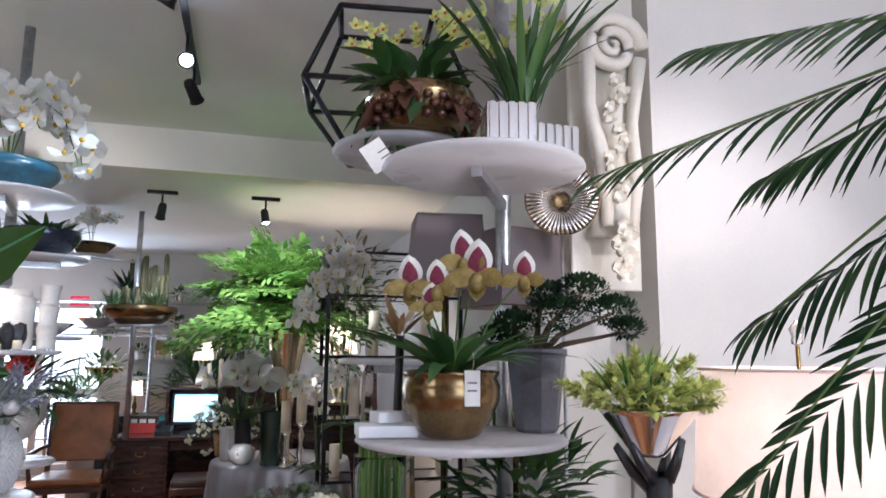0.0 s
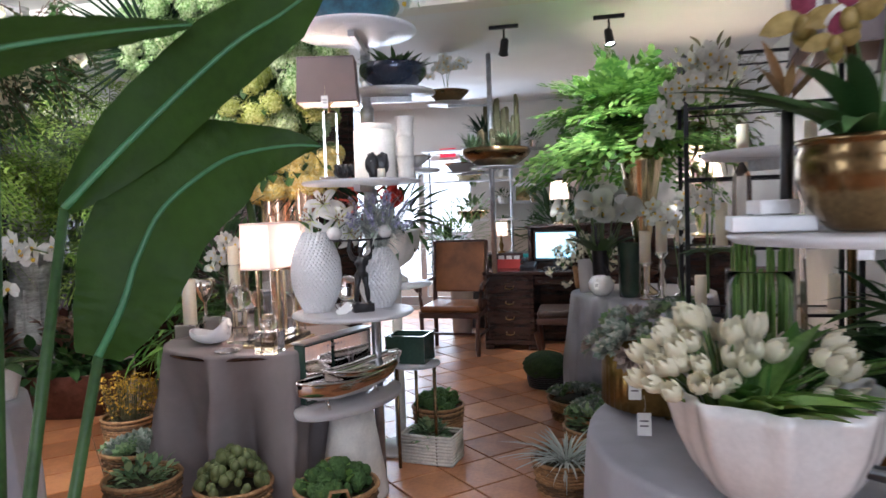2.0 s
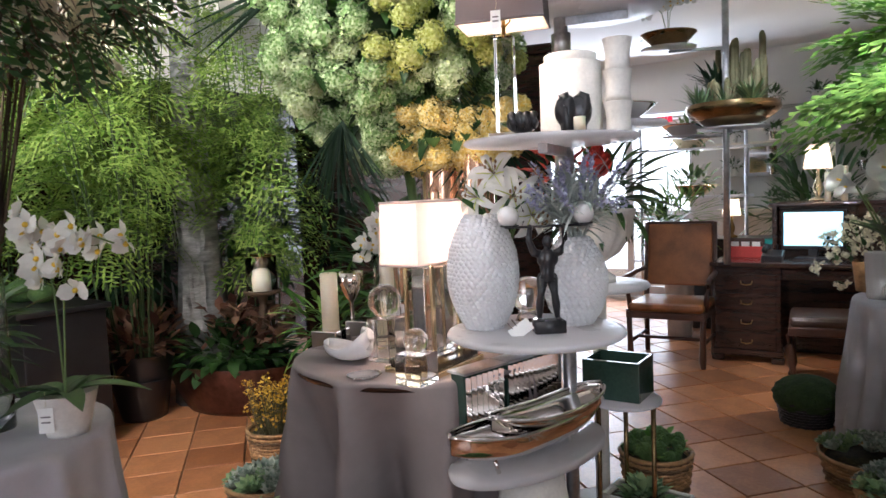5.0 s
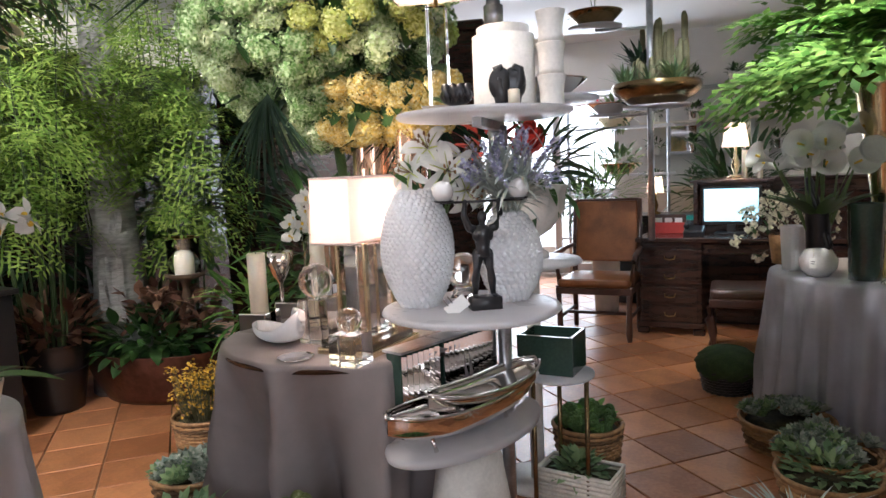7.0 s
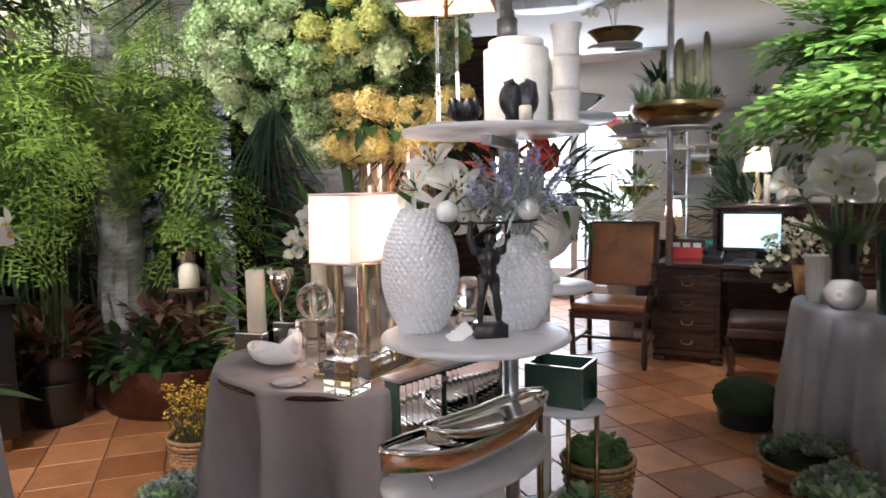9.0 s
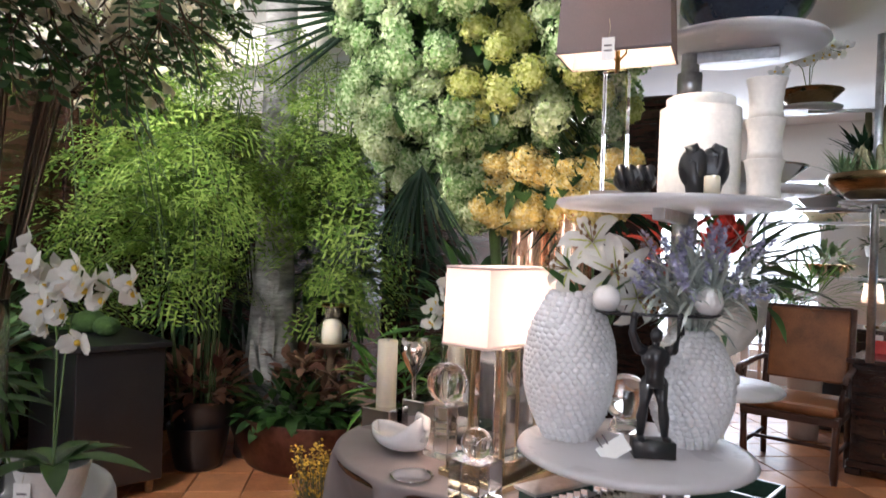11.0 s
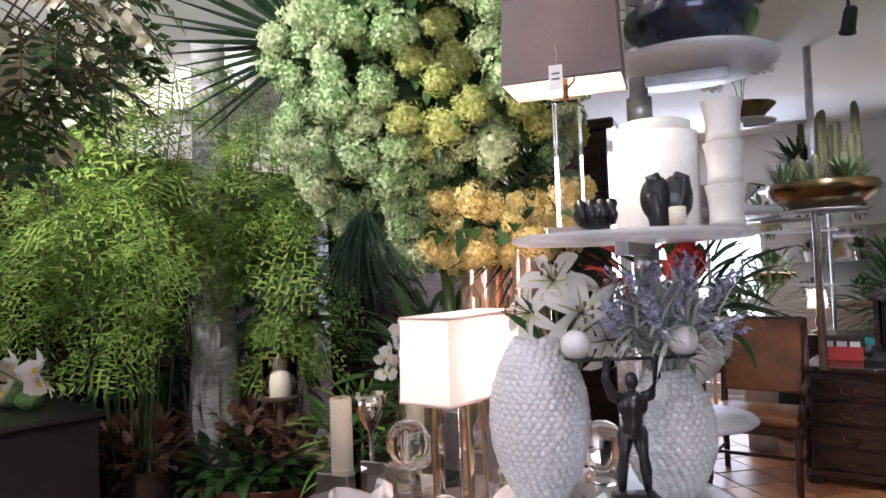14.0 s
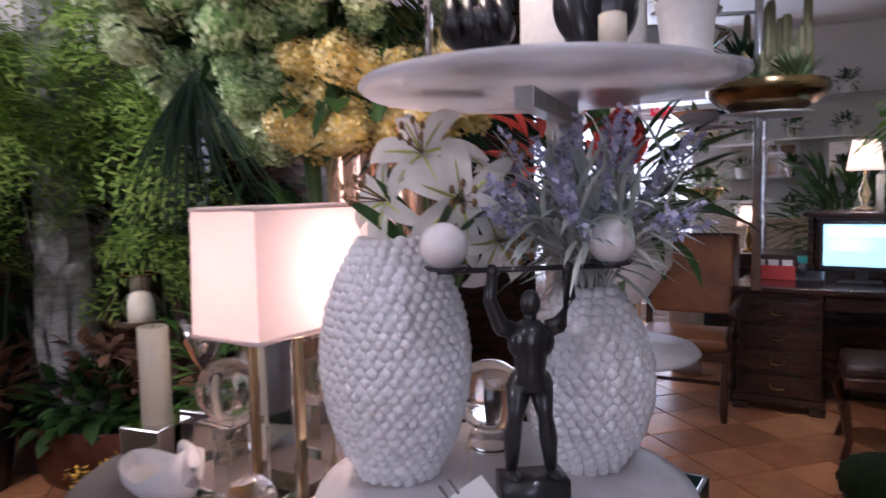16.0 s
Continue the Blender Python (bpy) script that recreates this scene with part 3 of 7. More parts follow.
def lathe_thing(name, label, cat, at, prof, material, n=40, fn=None, part_name="body", sx=1, sy=1, turn=0, group=""):
    t = thing(name, label, cat, at, turn, group)
    Geo().lathe(prof, n=n, fn=fn, sx=sx, sy=sy).obj(part_name, material, t)
    return t


def cup(r0, r1, h, th=0.006, mid=None, rim=0.0):
    """An open vessel's profile: foot radius, rim radius, height; mid gives (radius, share of height)."""
    out = [(0.001, 0), (r0, 0)]
    for i in range(1, 11):
        s = i / 10
        r = r0 + (r1 - r0) * s
        if mid:
            r += (mid[0] - (r0 + (r1 - r0) * mid[1])) * max(0, 1 - ((s - mid[1]) / (mid[1] if s < mid[1] else 1 - mid[1] + 1e-6)) ** 2)
        out.append((r, h * s))
    out.append((out[-1][0] + rim, h + th * 0.5))
    inner = [(max(0.001, r - th), max(z, th * 1.5)) for r, z in reversed(out[2:12])]
    return out + inner + [(0.001, th * 1.5)]


def moth_orchid(at, label, sprays, material=M_PETAL, size=0.045, leaves=7, pot=None, leaf_len=0.2, name="orchid"):
    """sprays: lists of points; blossoms along the last half of each."""
    t = thing(name, label, "orchid", at)
    gs, gl = Geo(), Geo()
    for sp in sprays:
        sp = [Vector(p) for p in sp]
        gs.tube(sp, 0.003, 5, False)
        n = len(sp)
        L = sum((sp[i + 1] - sp[i]).length for i in range(n - 1))
        m = max(3, int(L * 0.6 / (size * 0.52)))
        for j in range(m):
            q = 0.40 + 0.60 * j / (m - 1)
            x = q * (n - 1)
            i = min(n - 2, int(x))
            p = sp[i].lerp(sp[i + 1], x - i) + unit() * size * 0.85
            w = (Vector((0.35, -0.8, 0.15)) + unit() * 0.6).normalized()
            gf = Geo()
            petals(gf, p, 3, w, size, size * 0.62, 0.95, 0.1, 3, 0.5)
            petals(gf, p + w * 0.002, 2, w, size * 1.05, size * 1.05, 0.95, 0.1, 3, rnd.uniform(0, 0.3))
            f = gf.obj("blossom", material, t)
            gc = Geo().ball(p + w * size * 0.15, size * 0.16, 8, 6)
            gc.obj("throat", M_YCENTRE, f)
    for i in range(leaves):
        a = 6.283 * i / leaves + rnd.uniform(-0.3, 0.3)
        w = Vector((math.cos(a), math.sin(a), 0.55)).normalized()
        gl.leaf((0, 0, 0.0), w, Vector((-math.sin(a), math.cos(a), 0)), leaf_len * rnd.uniform(0.7, 1.1), leaf_len * 0.3, 0.55, 6, 0.2)
    gs.obj("flower_stems", M_STEMG, t)
    gl.obj("leaves", M_LEAF, t)
    return t


# ---- things on the statue tier ----
def bumpy_vase(at, h, r, rows, cols, label):
    v = thing("vase", label, "vase", at, 0, "pebbled vases")

    def rad(s):
        return r * math.sin(math.pi * (0.10 + 0.82 * s)) ** 0.62
    prof = [(0.001, 0.0)] + [(rad(i / 30), h * i / 30) for i in range(31)] + [(rad(1) - 0.01, h), (rad(1) - 0.02, h - 0.03)]
    Geo().lathe(prof, n=48).obj("body", M_CERAMIC, v)
    g = Geo()
    for i in range(rows):
        s = 0.02 + 0.96 * i / (rows - 1)
        rr = rad(s)
        m = max(10, int(cols * rr / r))
        for j in range(m):
            a = 6.283 * (j + 0.5 * (i % 2) + rnd.uniform(-0.08, 0.08)) / m
            k = r * 2.9 / cols * rnd.uniform(0.85, 1.15)
            g.ball(((rr - k * 0.3) * math.cos(a), (rr - k * 0.3) * math.sin(a), h * s + rnd.uniform(-0.0015, 0.0015)), k * 1.15, 8, 6)
    g.obj("pebbled_skin", M_CERAMIC, v, "raised pebble texture")["kind"] = "stuff"
    return v


bumpy_vase((-1.985, 2.755, 0.93), 0.365, 0.11, 29, 36, "tall white ceramic vase with a pebbled skin")
bumpy_vase((-1.815, 3.0, 0.93), 0.28, 0.098, 23, 32, "short white ceramic vase with a pebbled skin")


def statue(at, turn):
    s = thing("statue", "black figure on a plinth lifting a bar with two pale balls", "statue", at, turn)
    g = Geo()
    g.tube([(-0.035, 0, 0.05), (-0.032, 0.004, 0.10), (-0.028, -0.004, 0.135), (-0.02, 0, 0.19)], [0.009, 0.0155, 0.0125, 0.023], 10)
    g.tube([(0.03, -0.006, 0.05), (0.028, 0, 0.10), (0.022, -0.006, 0.135), (0.014, 0, 0.19)], [0.009, 0.0155, 0.0125, 0.023], 10)
    g.tube([(0, 0, 0.18), (0, 0.002, 0.21), (0, 0.004, 0.245), (0, 0, 0.275), (0, 0, 0.29)], [0.031, 0.025, 0.03, 0.033, 0.016], 12)
    for x in (-1, 1):
        g.ball((x * 0.020, -0.004, 0.258), 0.0185, 12, 8, sx=1.05, sz=1.4)
        g.ball((x * 0.046, 0, 0.281), 0.0145, 10, 7)
        g.ball((x * 0.017, 0.008, 0.19), 0.021, 10, 7)
    for x in (-1, 1):
        g.tube([(x * 0.03, 0, 0.275), (x * 0.05, 0, 0.285), (x * 0.066, 0, 0.325), (x * 0.062, -0.004, 0.365)], [0.016, 0.014, 0.011, 0.009], 8)
        g.ball((x * 0.062, -0.004, 0.37), 0.011, 8, 6)
        g.ball((x * 0.034, -0.012, 0.046), 0.012, 8, 6, sy=2.0, sz=0.6)
    g.tube([(0, 0, 0.285), (0, 0, 0.305)], 0.011, 8)
    g.ball((0, -0.003, 0.318), 0.017, 12, 9, sz=1.25)
    g.box((0, 0, 0.02), (0.11, 0.07, 0.042))
    g.tube([(-0.15, -0.004, 0.372), (0.15, -0.004, 0.372)], 0.0045, 8)
    for x in (-1, 1):
        g.lathe([(0.001, -0.004), (0.03, 0.0), (0.036, 0.006), (0.001, 0.004)], (x * 0.135, -0.004, 0.374), 20)
    g.obj("statue_body", M_BLACK, s)
    return s


st = statue((-1.775, 2.835, 0.932), 58)
# the statue is one plain mesh
for o in list(st.children):
    o.parent = None
    o.matrix_world = st.matrix_world @ Matrix.Diagonal((0.84, 0.84, 0.87, 1))
    o.name = "statue"
    tagged(o, st["label"], "statue")
bpy.data.objects.remove(st)
for p in ((-1.837, 2.737, 1.289), (-1.713, 2.933, 1.289)):
    b = Geo().ball((0, 0, 0), 0.0325, 28, 18).obj("decor_ball", M_PEARL)
    b.location = p
    tagged(b, "pale pearl ball resting on the bar of a statue", "ball", "pearl balls")
tag_on((-1.80, 2.74, 0.985), turn=50, tilt=55)
g = Geo().ball((-1.965, 2.93, 1.02), 0.06, 32, 20).obj("crystal_ball", M_CRYSTAL)
tagged(g, "clear crystal ball on the white tier", "ball")
lathe_thing("ball_stand", "small glass ring under a crystal ball", "stand", (-1.965, 2.93, 0.932), [(0.04, 0), (0.045, 0.0), (0.03, 0.03), (0.024, 0.03), (0.035, 0.002)], M_CRYSTAL)


def lily_petal(g, c, way, out, length, width, gs=None):
    """A pointed petal that rises from the throat and curls back at its tip; its green stripe goes into gs."""
    side = way.cross(out).normalized()
    n = 9
    mid = []
    for i in range(n + 1):
        t = i / n
        mid.append(c + out * length * (0.10 + 0.85 * t) * min(1.0, t * 2.2) + way * length * (0.75 * t - 0.95 * t ** 2.4))
    vs, fs = [], []
    for i, p in enumerate(mid):
        t = i / n
        w = width * (0.22 + 0.78 * math.sin(math.pi * min(1.0, 0.08 + 0.9 * t)) ** 1.2) * (1 if t < 0.9 else 0.45 if i < n else 0.05)
        ripple = 0.05 * width * math.sin(5 * t + length * 90)
        d = (mid[min(i + 1, n)] - mid[max(i - 1, 0)]).normalized()
        nor = d.cross(side).normalized()
        if nor.dot(way) < 0:
            nor = -nor
        for k in (-1, -0.5, 0, 0.5, 1):
            vs.append(p + side * w * 0.5 * k + nor * (0.16 * w * k * k + ripple * k * abs(k)))
    for i in range(n):
        for k in range(4):
            fs.append((i * 5 + k, i * 5 + k + 1, i * 5 + k + 6, i * 5 + k + 5))
    g.add(vs, fs)
    if gs is not None:
        gs.tube([p + way * 0.002 for p in mid[1:6]], [0.0024, 0.0026, 0.0022, 0.0016, 0.0006], 4)


def lilies(at):
    t = thing("lily_bouquet", "white lilies with green-striped throats in a pebbled vase", "flowers", at)
    gs, gv = Geo(), Geo()
    for dx, dy, z, w, size in ((0.0, -0.02, 0.135, (0.55, -0.70, 0.45), 0.105), (0.075, 0.0, 0.055, (0.75, -0.60, 0.10), 0.11), (-0.045, -0.07, 0.06, (0.10, -0.95, 0.25), 0.095),
                               (0.05, 0.09, 0.10, (0.55, 0.35, 0.60), 0.095), (0.12, 0.04, -0.01, (0.9, -0.2, -0.15), 0.09)):
        c, w = Vector((dx, dy, z)), Vector(w).normalized()
        a0 = perp(w)
        b0 = w.cross(a0)
        gf, gg = Geo(), Geo()
        for i in range(6):
            a = 1.0472 * i + dx * 9
            lily_petal(gf, c - w * 0.03 + w * 0.003 * (i % 2), w, a0 * math.cos(a) + b0 * math.sin(a), size, 0.030 if i % 2 else 0.044, gg)
        f = gf.obj("lily", M_PETAL, t)
        gg.obj("stripe", M_LIMEPETAL, f, "pale green stripe along each petal")
        for i in range(6):
            d = (w + (a0 * math.cos(i * 1.047 + 0.5) + b0 * math.sin(i * 1.047 + 0.5)) * 0.38).normalized()
            gm = Geo().tube([c - w * 0.02, c + d * 0.05], 0.0011, 4)
            gm.ball(c + d * 0.052, 0.0042, 6, 4, sz=1.6)
            gm.obj("stamen", M_OLIVEPETAL, f)
        gs.tube([(dx * 0.2, dy * 0.2, -0.12), (dx * 0.6, dy * 0.6, z * 0.3), c - w * 0.03], 0.004, 6)
        gv.leaf((dx * 0.3, dy * 0.3, -0.03), (dx * 3, dy * 3 - 0.2, 0.5), (0, 1, 0.2), 0.14, 0.025, 0.4)
    gs.obj("stems", M_STEMG, t)
    gv.obj("leaves", M_LEAF, t)


lilies((-1.97, 2.82, 1.295))


def lavender(at):
    t = thing("lavender_bunch", "silvery lavender with mauve spikes in a pebbled vase", "flowers", at)
    gs, gl = Geo(), Geo()
    for _ in range(70):
        a, s = rnd.uniform(0, 6.283), rnd.uniform(0.2, 1.5)
        w = Vector((math.cos(a) * s, math.sin(a) * s, 1)).normalized()
        ln = rnd.uniform(0.13, 0.23)
        tip = w * ln + Vector((0, 0, -0.05 * s * s * ln))
        gs.tube([(0, 0, -0.04), w * ln * 0.5, tip], 0.0018, 4, False)
        d = (tip - w * ln * 0.5).normalized()
        gf = Geo()
        for k in range(30):
            q = tip + d * (0.065 * k / 30 - 0.01)
            o = (unit() + d * 0.7).normalized()
            gf.dia(q, o, perp(o), 0.016, 0.012)
        if rnd.random() < 0.92:
            gf.obj("flower_spike", M_LAV, t, "mauve flower spike")
        for k in range(8):
            q = w * ln * rnd.uniform(0.15, 0.9)
            o = (w + unit() * 0.8).normalized()
            gl.leaf(q, o, perp(o), rnd.uniform(0.07, 0.13), 0.009, 0.3, 3)
    gs.obj("stems", M_SILVER, t)
    gl.obj("leaves", M_SILVER, t)


lavender((-1.80, 3.0, 1.22))

# ---- things on the canister tier ----
c = thing("canister", "white fluted stone canister with a flat lid", "canister", (-1.86, 3.05, 1.532))
Geo().lathe([(0.001, 0), (0.098, 0), (0.1, 0.01), (0.099, 0.235), (0.001, 0.235)], n=96, fn=lambda r, z, a, i: r * (1 + 0.004 * math.cos(17 * a) + 0.003 * math.sin(9 * a)) if r > 0.05 else r).obj("body", M_MATTEWHITE, c)
Geo().lathe([(0.001, 0.236), (0.082, 0.236), (0.084, 0.24), (0.084, 0.262), (0.08, 0.265), (0.001, 0.265)], n=40).obj("lid", M_MATTEWHITE, c)
bv = thing("bamboo_vase", "white ceramic vase shaped like a jointed bamboo cane", "vase", (-1.70, 3.09, 1.532))
for k in range(3):
    jp = [(0.001, 0.0)] + [(0.040 - 0.004 * math.sin(math.pi * q) + 0.006 * q * q, 0.096 * q) for q in (0, 0.2, 0.45, 0.7, 0.88, 0.97, 1.0)] + [(0.040, 0.096), (0.034, 0.07), (0.001, 0.06)]
    Geo().lathe(jp, (0, 0, 0.0965 * k), 36).obj("joint", M_MATTEWHITE, bv)


def cupped_hand(at, turn, s=1.0, upright=False):
    g = Geo()
    if upright:
        for sd in (-1, 1):
            g.ball((sd * 0.02, 0.0, 0.06), 0.036, 20, 14, sy=0.62, sz=1.35, fn=lambda q, z, a, i: q * (1 + 0.05 * math.sin(4 * a)))
            g.tube([(sd * 0.014, 0, 0.0), (sd * 0.02, 0, 0.03), (sd * 0.034, -0.006, 0.07), (sd * 0.034, -0.008, 0.10), (sd * 0.016, -0.014, 0.108)], [0.022, 0.022, 0.02, 0.014, 0.008], 10)
    else:
        g.ball((0, 0.0, 0.028), 0.042, 18, 12, sx=1.12, sz=0.72)
    for i in range(0 if upright else 4):
        x = -0.030 + i * 0.020
        if upright:
            g.tube([(x * 0.8, 0.0, 0.0), (x, -0.01, 0.05), (x * 1.15, -0.012, 0.085), (x * 0.9, 0.006, 0.112)], [0.016, 0.015, 0.013, 0.009], 8)
        else:
            g.tube([(x * 0.8, 0.03, 0.022), (x, 0.012, 0.052), (x * 1.05, -0.022, 0.05), (x * 1.05, -0.04, 0.026), (x, -0.034, 0.008)], [0.012, 0.0135, 0.0125, 0.011, 0.008], 8)
    ob = g.obj("hand_sculpture", M_BLACK)
    ob.matrix_world = pose(*at, 0, 0, turn) @ Matrix.Scale(s, 4)
    return tagged(ob, "glossy black carved sculpture of curled fingers", "sculpture", "black sculptures")


cupped_hand((-1.775, 2.75, 1.532), 50, 1.0)
cupped_hand((-1.70, 2.885, 1.532), 55, 1.0, True)
g = Geo().lathe([(0.001, 0), (0.017, 0), (0.017, 0.036), (0.014, 0.038), (0.001, 0.036)], (-1.655, 2.86, 1.532), 20).obj("votive_candle", M_WAX)
tagged(g, "short white candle beside black sculptures", "candle")


tagged(lathe_thing("teal_bowl", "wide teal glazed ceramic bowl on a white tier", "bowl", (-1.80, 2.88, 2.202), cup(0.10, 0.19, 0.13, 0.008, (0.2, 0.6), 0.004), M_BLUE, 48))
lathe_thing("lustre_bowl", "dark blue lustre bowl with leafy plants on a white tier", "bowl", (-1.86, 3.21, 1.972), cup(0.08, 0.165, 0.12, 0.008, (0.155, 0.55)), M_NAVY, 48)
e_ = thing("bowl_plants", "dark green rosettes in a dark blue bowl", "plants", (-1.86, 3.21, 2.06))
g = Geo()
tuft(g, (0.03, 0, 0), 60, 0.13, 0.026, 1.2, 0.5, 0.1)
g.obj("leaves", M_LEAF, e_)
lathe_thing("nickel_bowl", "low polished nickel bowl on a white tier", "bowl", (-1.97, 3.42, 1.602), cup(0.06, 0.14, 0.06, 0.006), M_CHROME)


# ---- lamps ----
def box_shade(parent, c, sx, sy, h, material, lining=None, top=0.94, th=0.003):
    g = Geo()
    for (k, off) in ((1, 0), (-1, th)):
        vs = []
        for z, f in ((0, 1), (h, top)):
            for a, b in ((-1, -1), (1, -1), (1, 1), (-1, 1)):
                vs.append(Vector(c) + Vector((a * (sx / 2 * f - off), b * (sy / 2 * f - off), z)))
        gg = g if k == 1 else Geo()
        fs = [(i, (i + 1) % 4, 4 + (i + 1) % 4, 4 + i) for i in range(4)]
        gg.add(vs, fs if k == 1 else [f[::-1] for f in fs])
        if k == -1 and lining:
            gg.obj("shade_lining", lining, parent, smooth=False)
    s = g.obj("shade", material, parent, smooth=False)
    for z, f in ((0.004, 1), (h - 0.004, top)):
        q = [Vector(c) + Vector((a * sx / 2 * f, b * sy / 2 * f, z)) for a, b in ((-1, -1), (1, -1), (1, 1), (-1, 1), (-1, -1))]
        Geo().tube(q, 0.004, 6).obj("trim", material, s)
    return s


gl_ = thing("table_lamp", "lamp with a taupe box shade and clear acrylic body", "lamp", (-1.93, 2.83, 1.532), 38)
Geo().box((0, 0, 0.16), (0.06, 0.06, 0.31)).obj("body", M_CRYSTAL, gl_, "clear acrylic column", smooth=False, bevel=0.004)
Geo().box((0, 0, 0.008), (0.10, 0.10, 0.016)).obj("base", M_CHROME, gl_, smooth=False, bevel=0.002)
Geo().tube([(0, 0, 0.31), (0, 0, 0.42)], 0.006, 8).obj("stem", M_BRASS, gl_)
box_shade(gl_, (0, 0, 0.345), 0.27, 0.17, 0.205, M_SHADE_G, M_SHADE_IN, 0.93)
Geo().ball((0, 0, 0.44), 0.025, 14, 9).obj("bulb", M_BULB, gl_, "lit bulb")
for s in (-1, 1):
    Geo().tube([(0, 0, 0.34), (s * 0.02, 0, 0.36), (s * 0.024, 0, 0.40), (s * 0.012, 0, 0.43)], 0.003, 6).obj("harp", M_BRASS, gl_)
tag_on((-1.86, 2.735, 1.90), turn=38, w=0.03, h=0.055)

tl = thing("table_lamp", "lit lamp with white rectangular shade on crystal and brass bars", "lamp", (-2.24, 2.735, 0.762), 19.5)
Geo().box((0, 0, 0.01), (0.22, 0.30, 0.02)).obj("base", M_GOLD, tl, smooth=False, bevel=0.003)
Geo().box((0, 0, 0.03), (0.19, 0.27, 0.02)).obj("plinth", M_CRYSTAL, tl, smooth=False, bevel=0.003)
for x, y in ((0.055, -0.08), (-0.055, -0.08), (0.055, 0.08), (-0.055, 0.08)):
    Geo().box((x, y, 0.20), (0.010, 0.018, 0.33)).obj("bar", M_GOLD, tl, "brass bar", smooth=False, bevel=0.002)
Geo().box((0, 0, 0.20), (0.085, 0.13, 0.31)).obj("body", M_CRYSTAL, tl, "stacked crystal block", smooth=False, bevel=0.004)
box_shade(tl, (0, 0, 0.37), 0.155, 0.37, 0.215, M_SHADE_W, None, 0.97)
Geo().ball((0, 0, 0.46), 0.03, 14, 9).obj("bulb", M_BULB, tl, "lit bulb")

# ---- oval tier with silver boats ----
ov = thing("oval_stand", "oval white table on a tapering white plinth", "display stand", (-1.96, 2.92, 0), 96)
Geo().lathe([(0.001, 0), (0.19, 0), (0.19, 0.02), (0.11, 0.46), (0.001, 0.46)], n=40, sy=0.8).obj("plinth", M_MATTEWHITE, ov)
Geo().lathe([(0.001, 0.46), (0.31, 0.46), (0.345, 0.468), (0.35, 0.485), (0.34, 0.498), (0.001, 0.5)], n=72, sy=0.52).obj("top", M_GLAZE, ov)


def boat(at, turn, L, wdt, h, label):
    b = thing("silver_boat", label, "bowl", at, turn, "silver boats")
    g = Geo()
    n, m = 28, 14
    for inner in (0, 1):
        k = 0.93 if inner else 1.0
        vs = []
        for i in range(n + 1):
            t = -1 + 2 * i / n
            w = wdt / 2 * (1 - abs(t) ** 3.2) ** 0.6 * k + 0.002
            z0 = h * (0.04 + 0.55 * abs(t) ** 2.6) + (0.006 if inner else 0)
            z1 = h * (0.72 + 0.28 * t * t)
            for j in range(m + 1):
                a = math.pi * j / m
                vs.append((t * L / 2 * (0.985 if inner else 1), -math.cos(a) * w, z1 - (z1 - z0) * math.sin(a) ** 0.6 * (0.45 if inner else 1.0)))
        fs = [(i * (m + 1) + j, i * (m + 1) + j + 1, (i + 1) * (m + 1) + j + 1, (i + 1) * (m + 1) + j) for i in range(n) for j in range(m)]
        g.add(vs, fs if inner else [f[::-1] for f in fs])
    g.obj("hull", M_CHROME, b)
    for y in (-1, 1):
        Geo().tube([(L / 2 * t, y * (wdt / 2 * (1 - abs(t) ** 3.2) ** 0.6), h * (0.72 + 0.28 * t * t)) for t in [-1 + i / 10 for i in range(21)]], 0.007, 6).obj("rim", M_CHROME, b)
    for x in (-0.25, 0.25):
        Geo().tube([(x * L, 0, 0.02), (x * L, -wdt * 0.1, -0.028)], 0.007, 8).obj("foot", M_CHROME, b)
    return b


boat((-1.895, 2.86, 0.53), 96, 0.72, 0.20, 0.13, "large polished silver boat bowl on an oval table")
boat((-1.885, 2.94, 0.572), 93, 0.54, 0.165, 0.105, "smaller polished silver boat nested in a larger one")
mv = thing("mirrored_planter", "long mirrored glass planter of upright faceted bars", "planter", (-2.06, 2.92, 0.502), 96)
for k, (x, w) in enumerate(((-0.155, 0.19), (0.105, 0.30))):
    Geo().box((x, 0, 0.14), (w, 0.06, 0.28)).obj("body", M_SMOKE, mv, smooth=False, bevel=0.002)
    for i in range(int(w / 0.026)):
        g = Geo().box((x - w / 2 + 0.02 + i * 0.026, -0.03, 0.145), (0.017, 0.017, 0.25), Matrix.Rotation(radians(45), 3, 'Z'))
        g.obj("glass_bar", M_CHROME, mv, "mirrored bar", smooth=False)
    Geo().box((x, 0, 0.284), (w + 0.01, 0.085, 0.008)).obj("rim", M_STEEL, mv, smooth=False)

# ---- things on the left cloth table ----
TZ = 0.762


def pillar(at, h, r, holder=None):
    t = thing("pillar_candle", "tall ivory pillar candle", "candle", at, 0, "pillar candles")
    Geo().lathe([(0.001, 0), (r, 0), (r, h), (r * 0.9, h + 0.004), (r * 0.5, h - 0.008), (0.001, h - 0.01)], n=28).obj("wax", M_WAX, t)
    Geo().tube([(0, 0, h - 0.01), (0.001, 0, h + 0.008)], 0.0012, 5).obj("wick", M_BLACK, t)


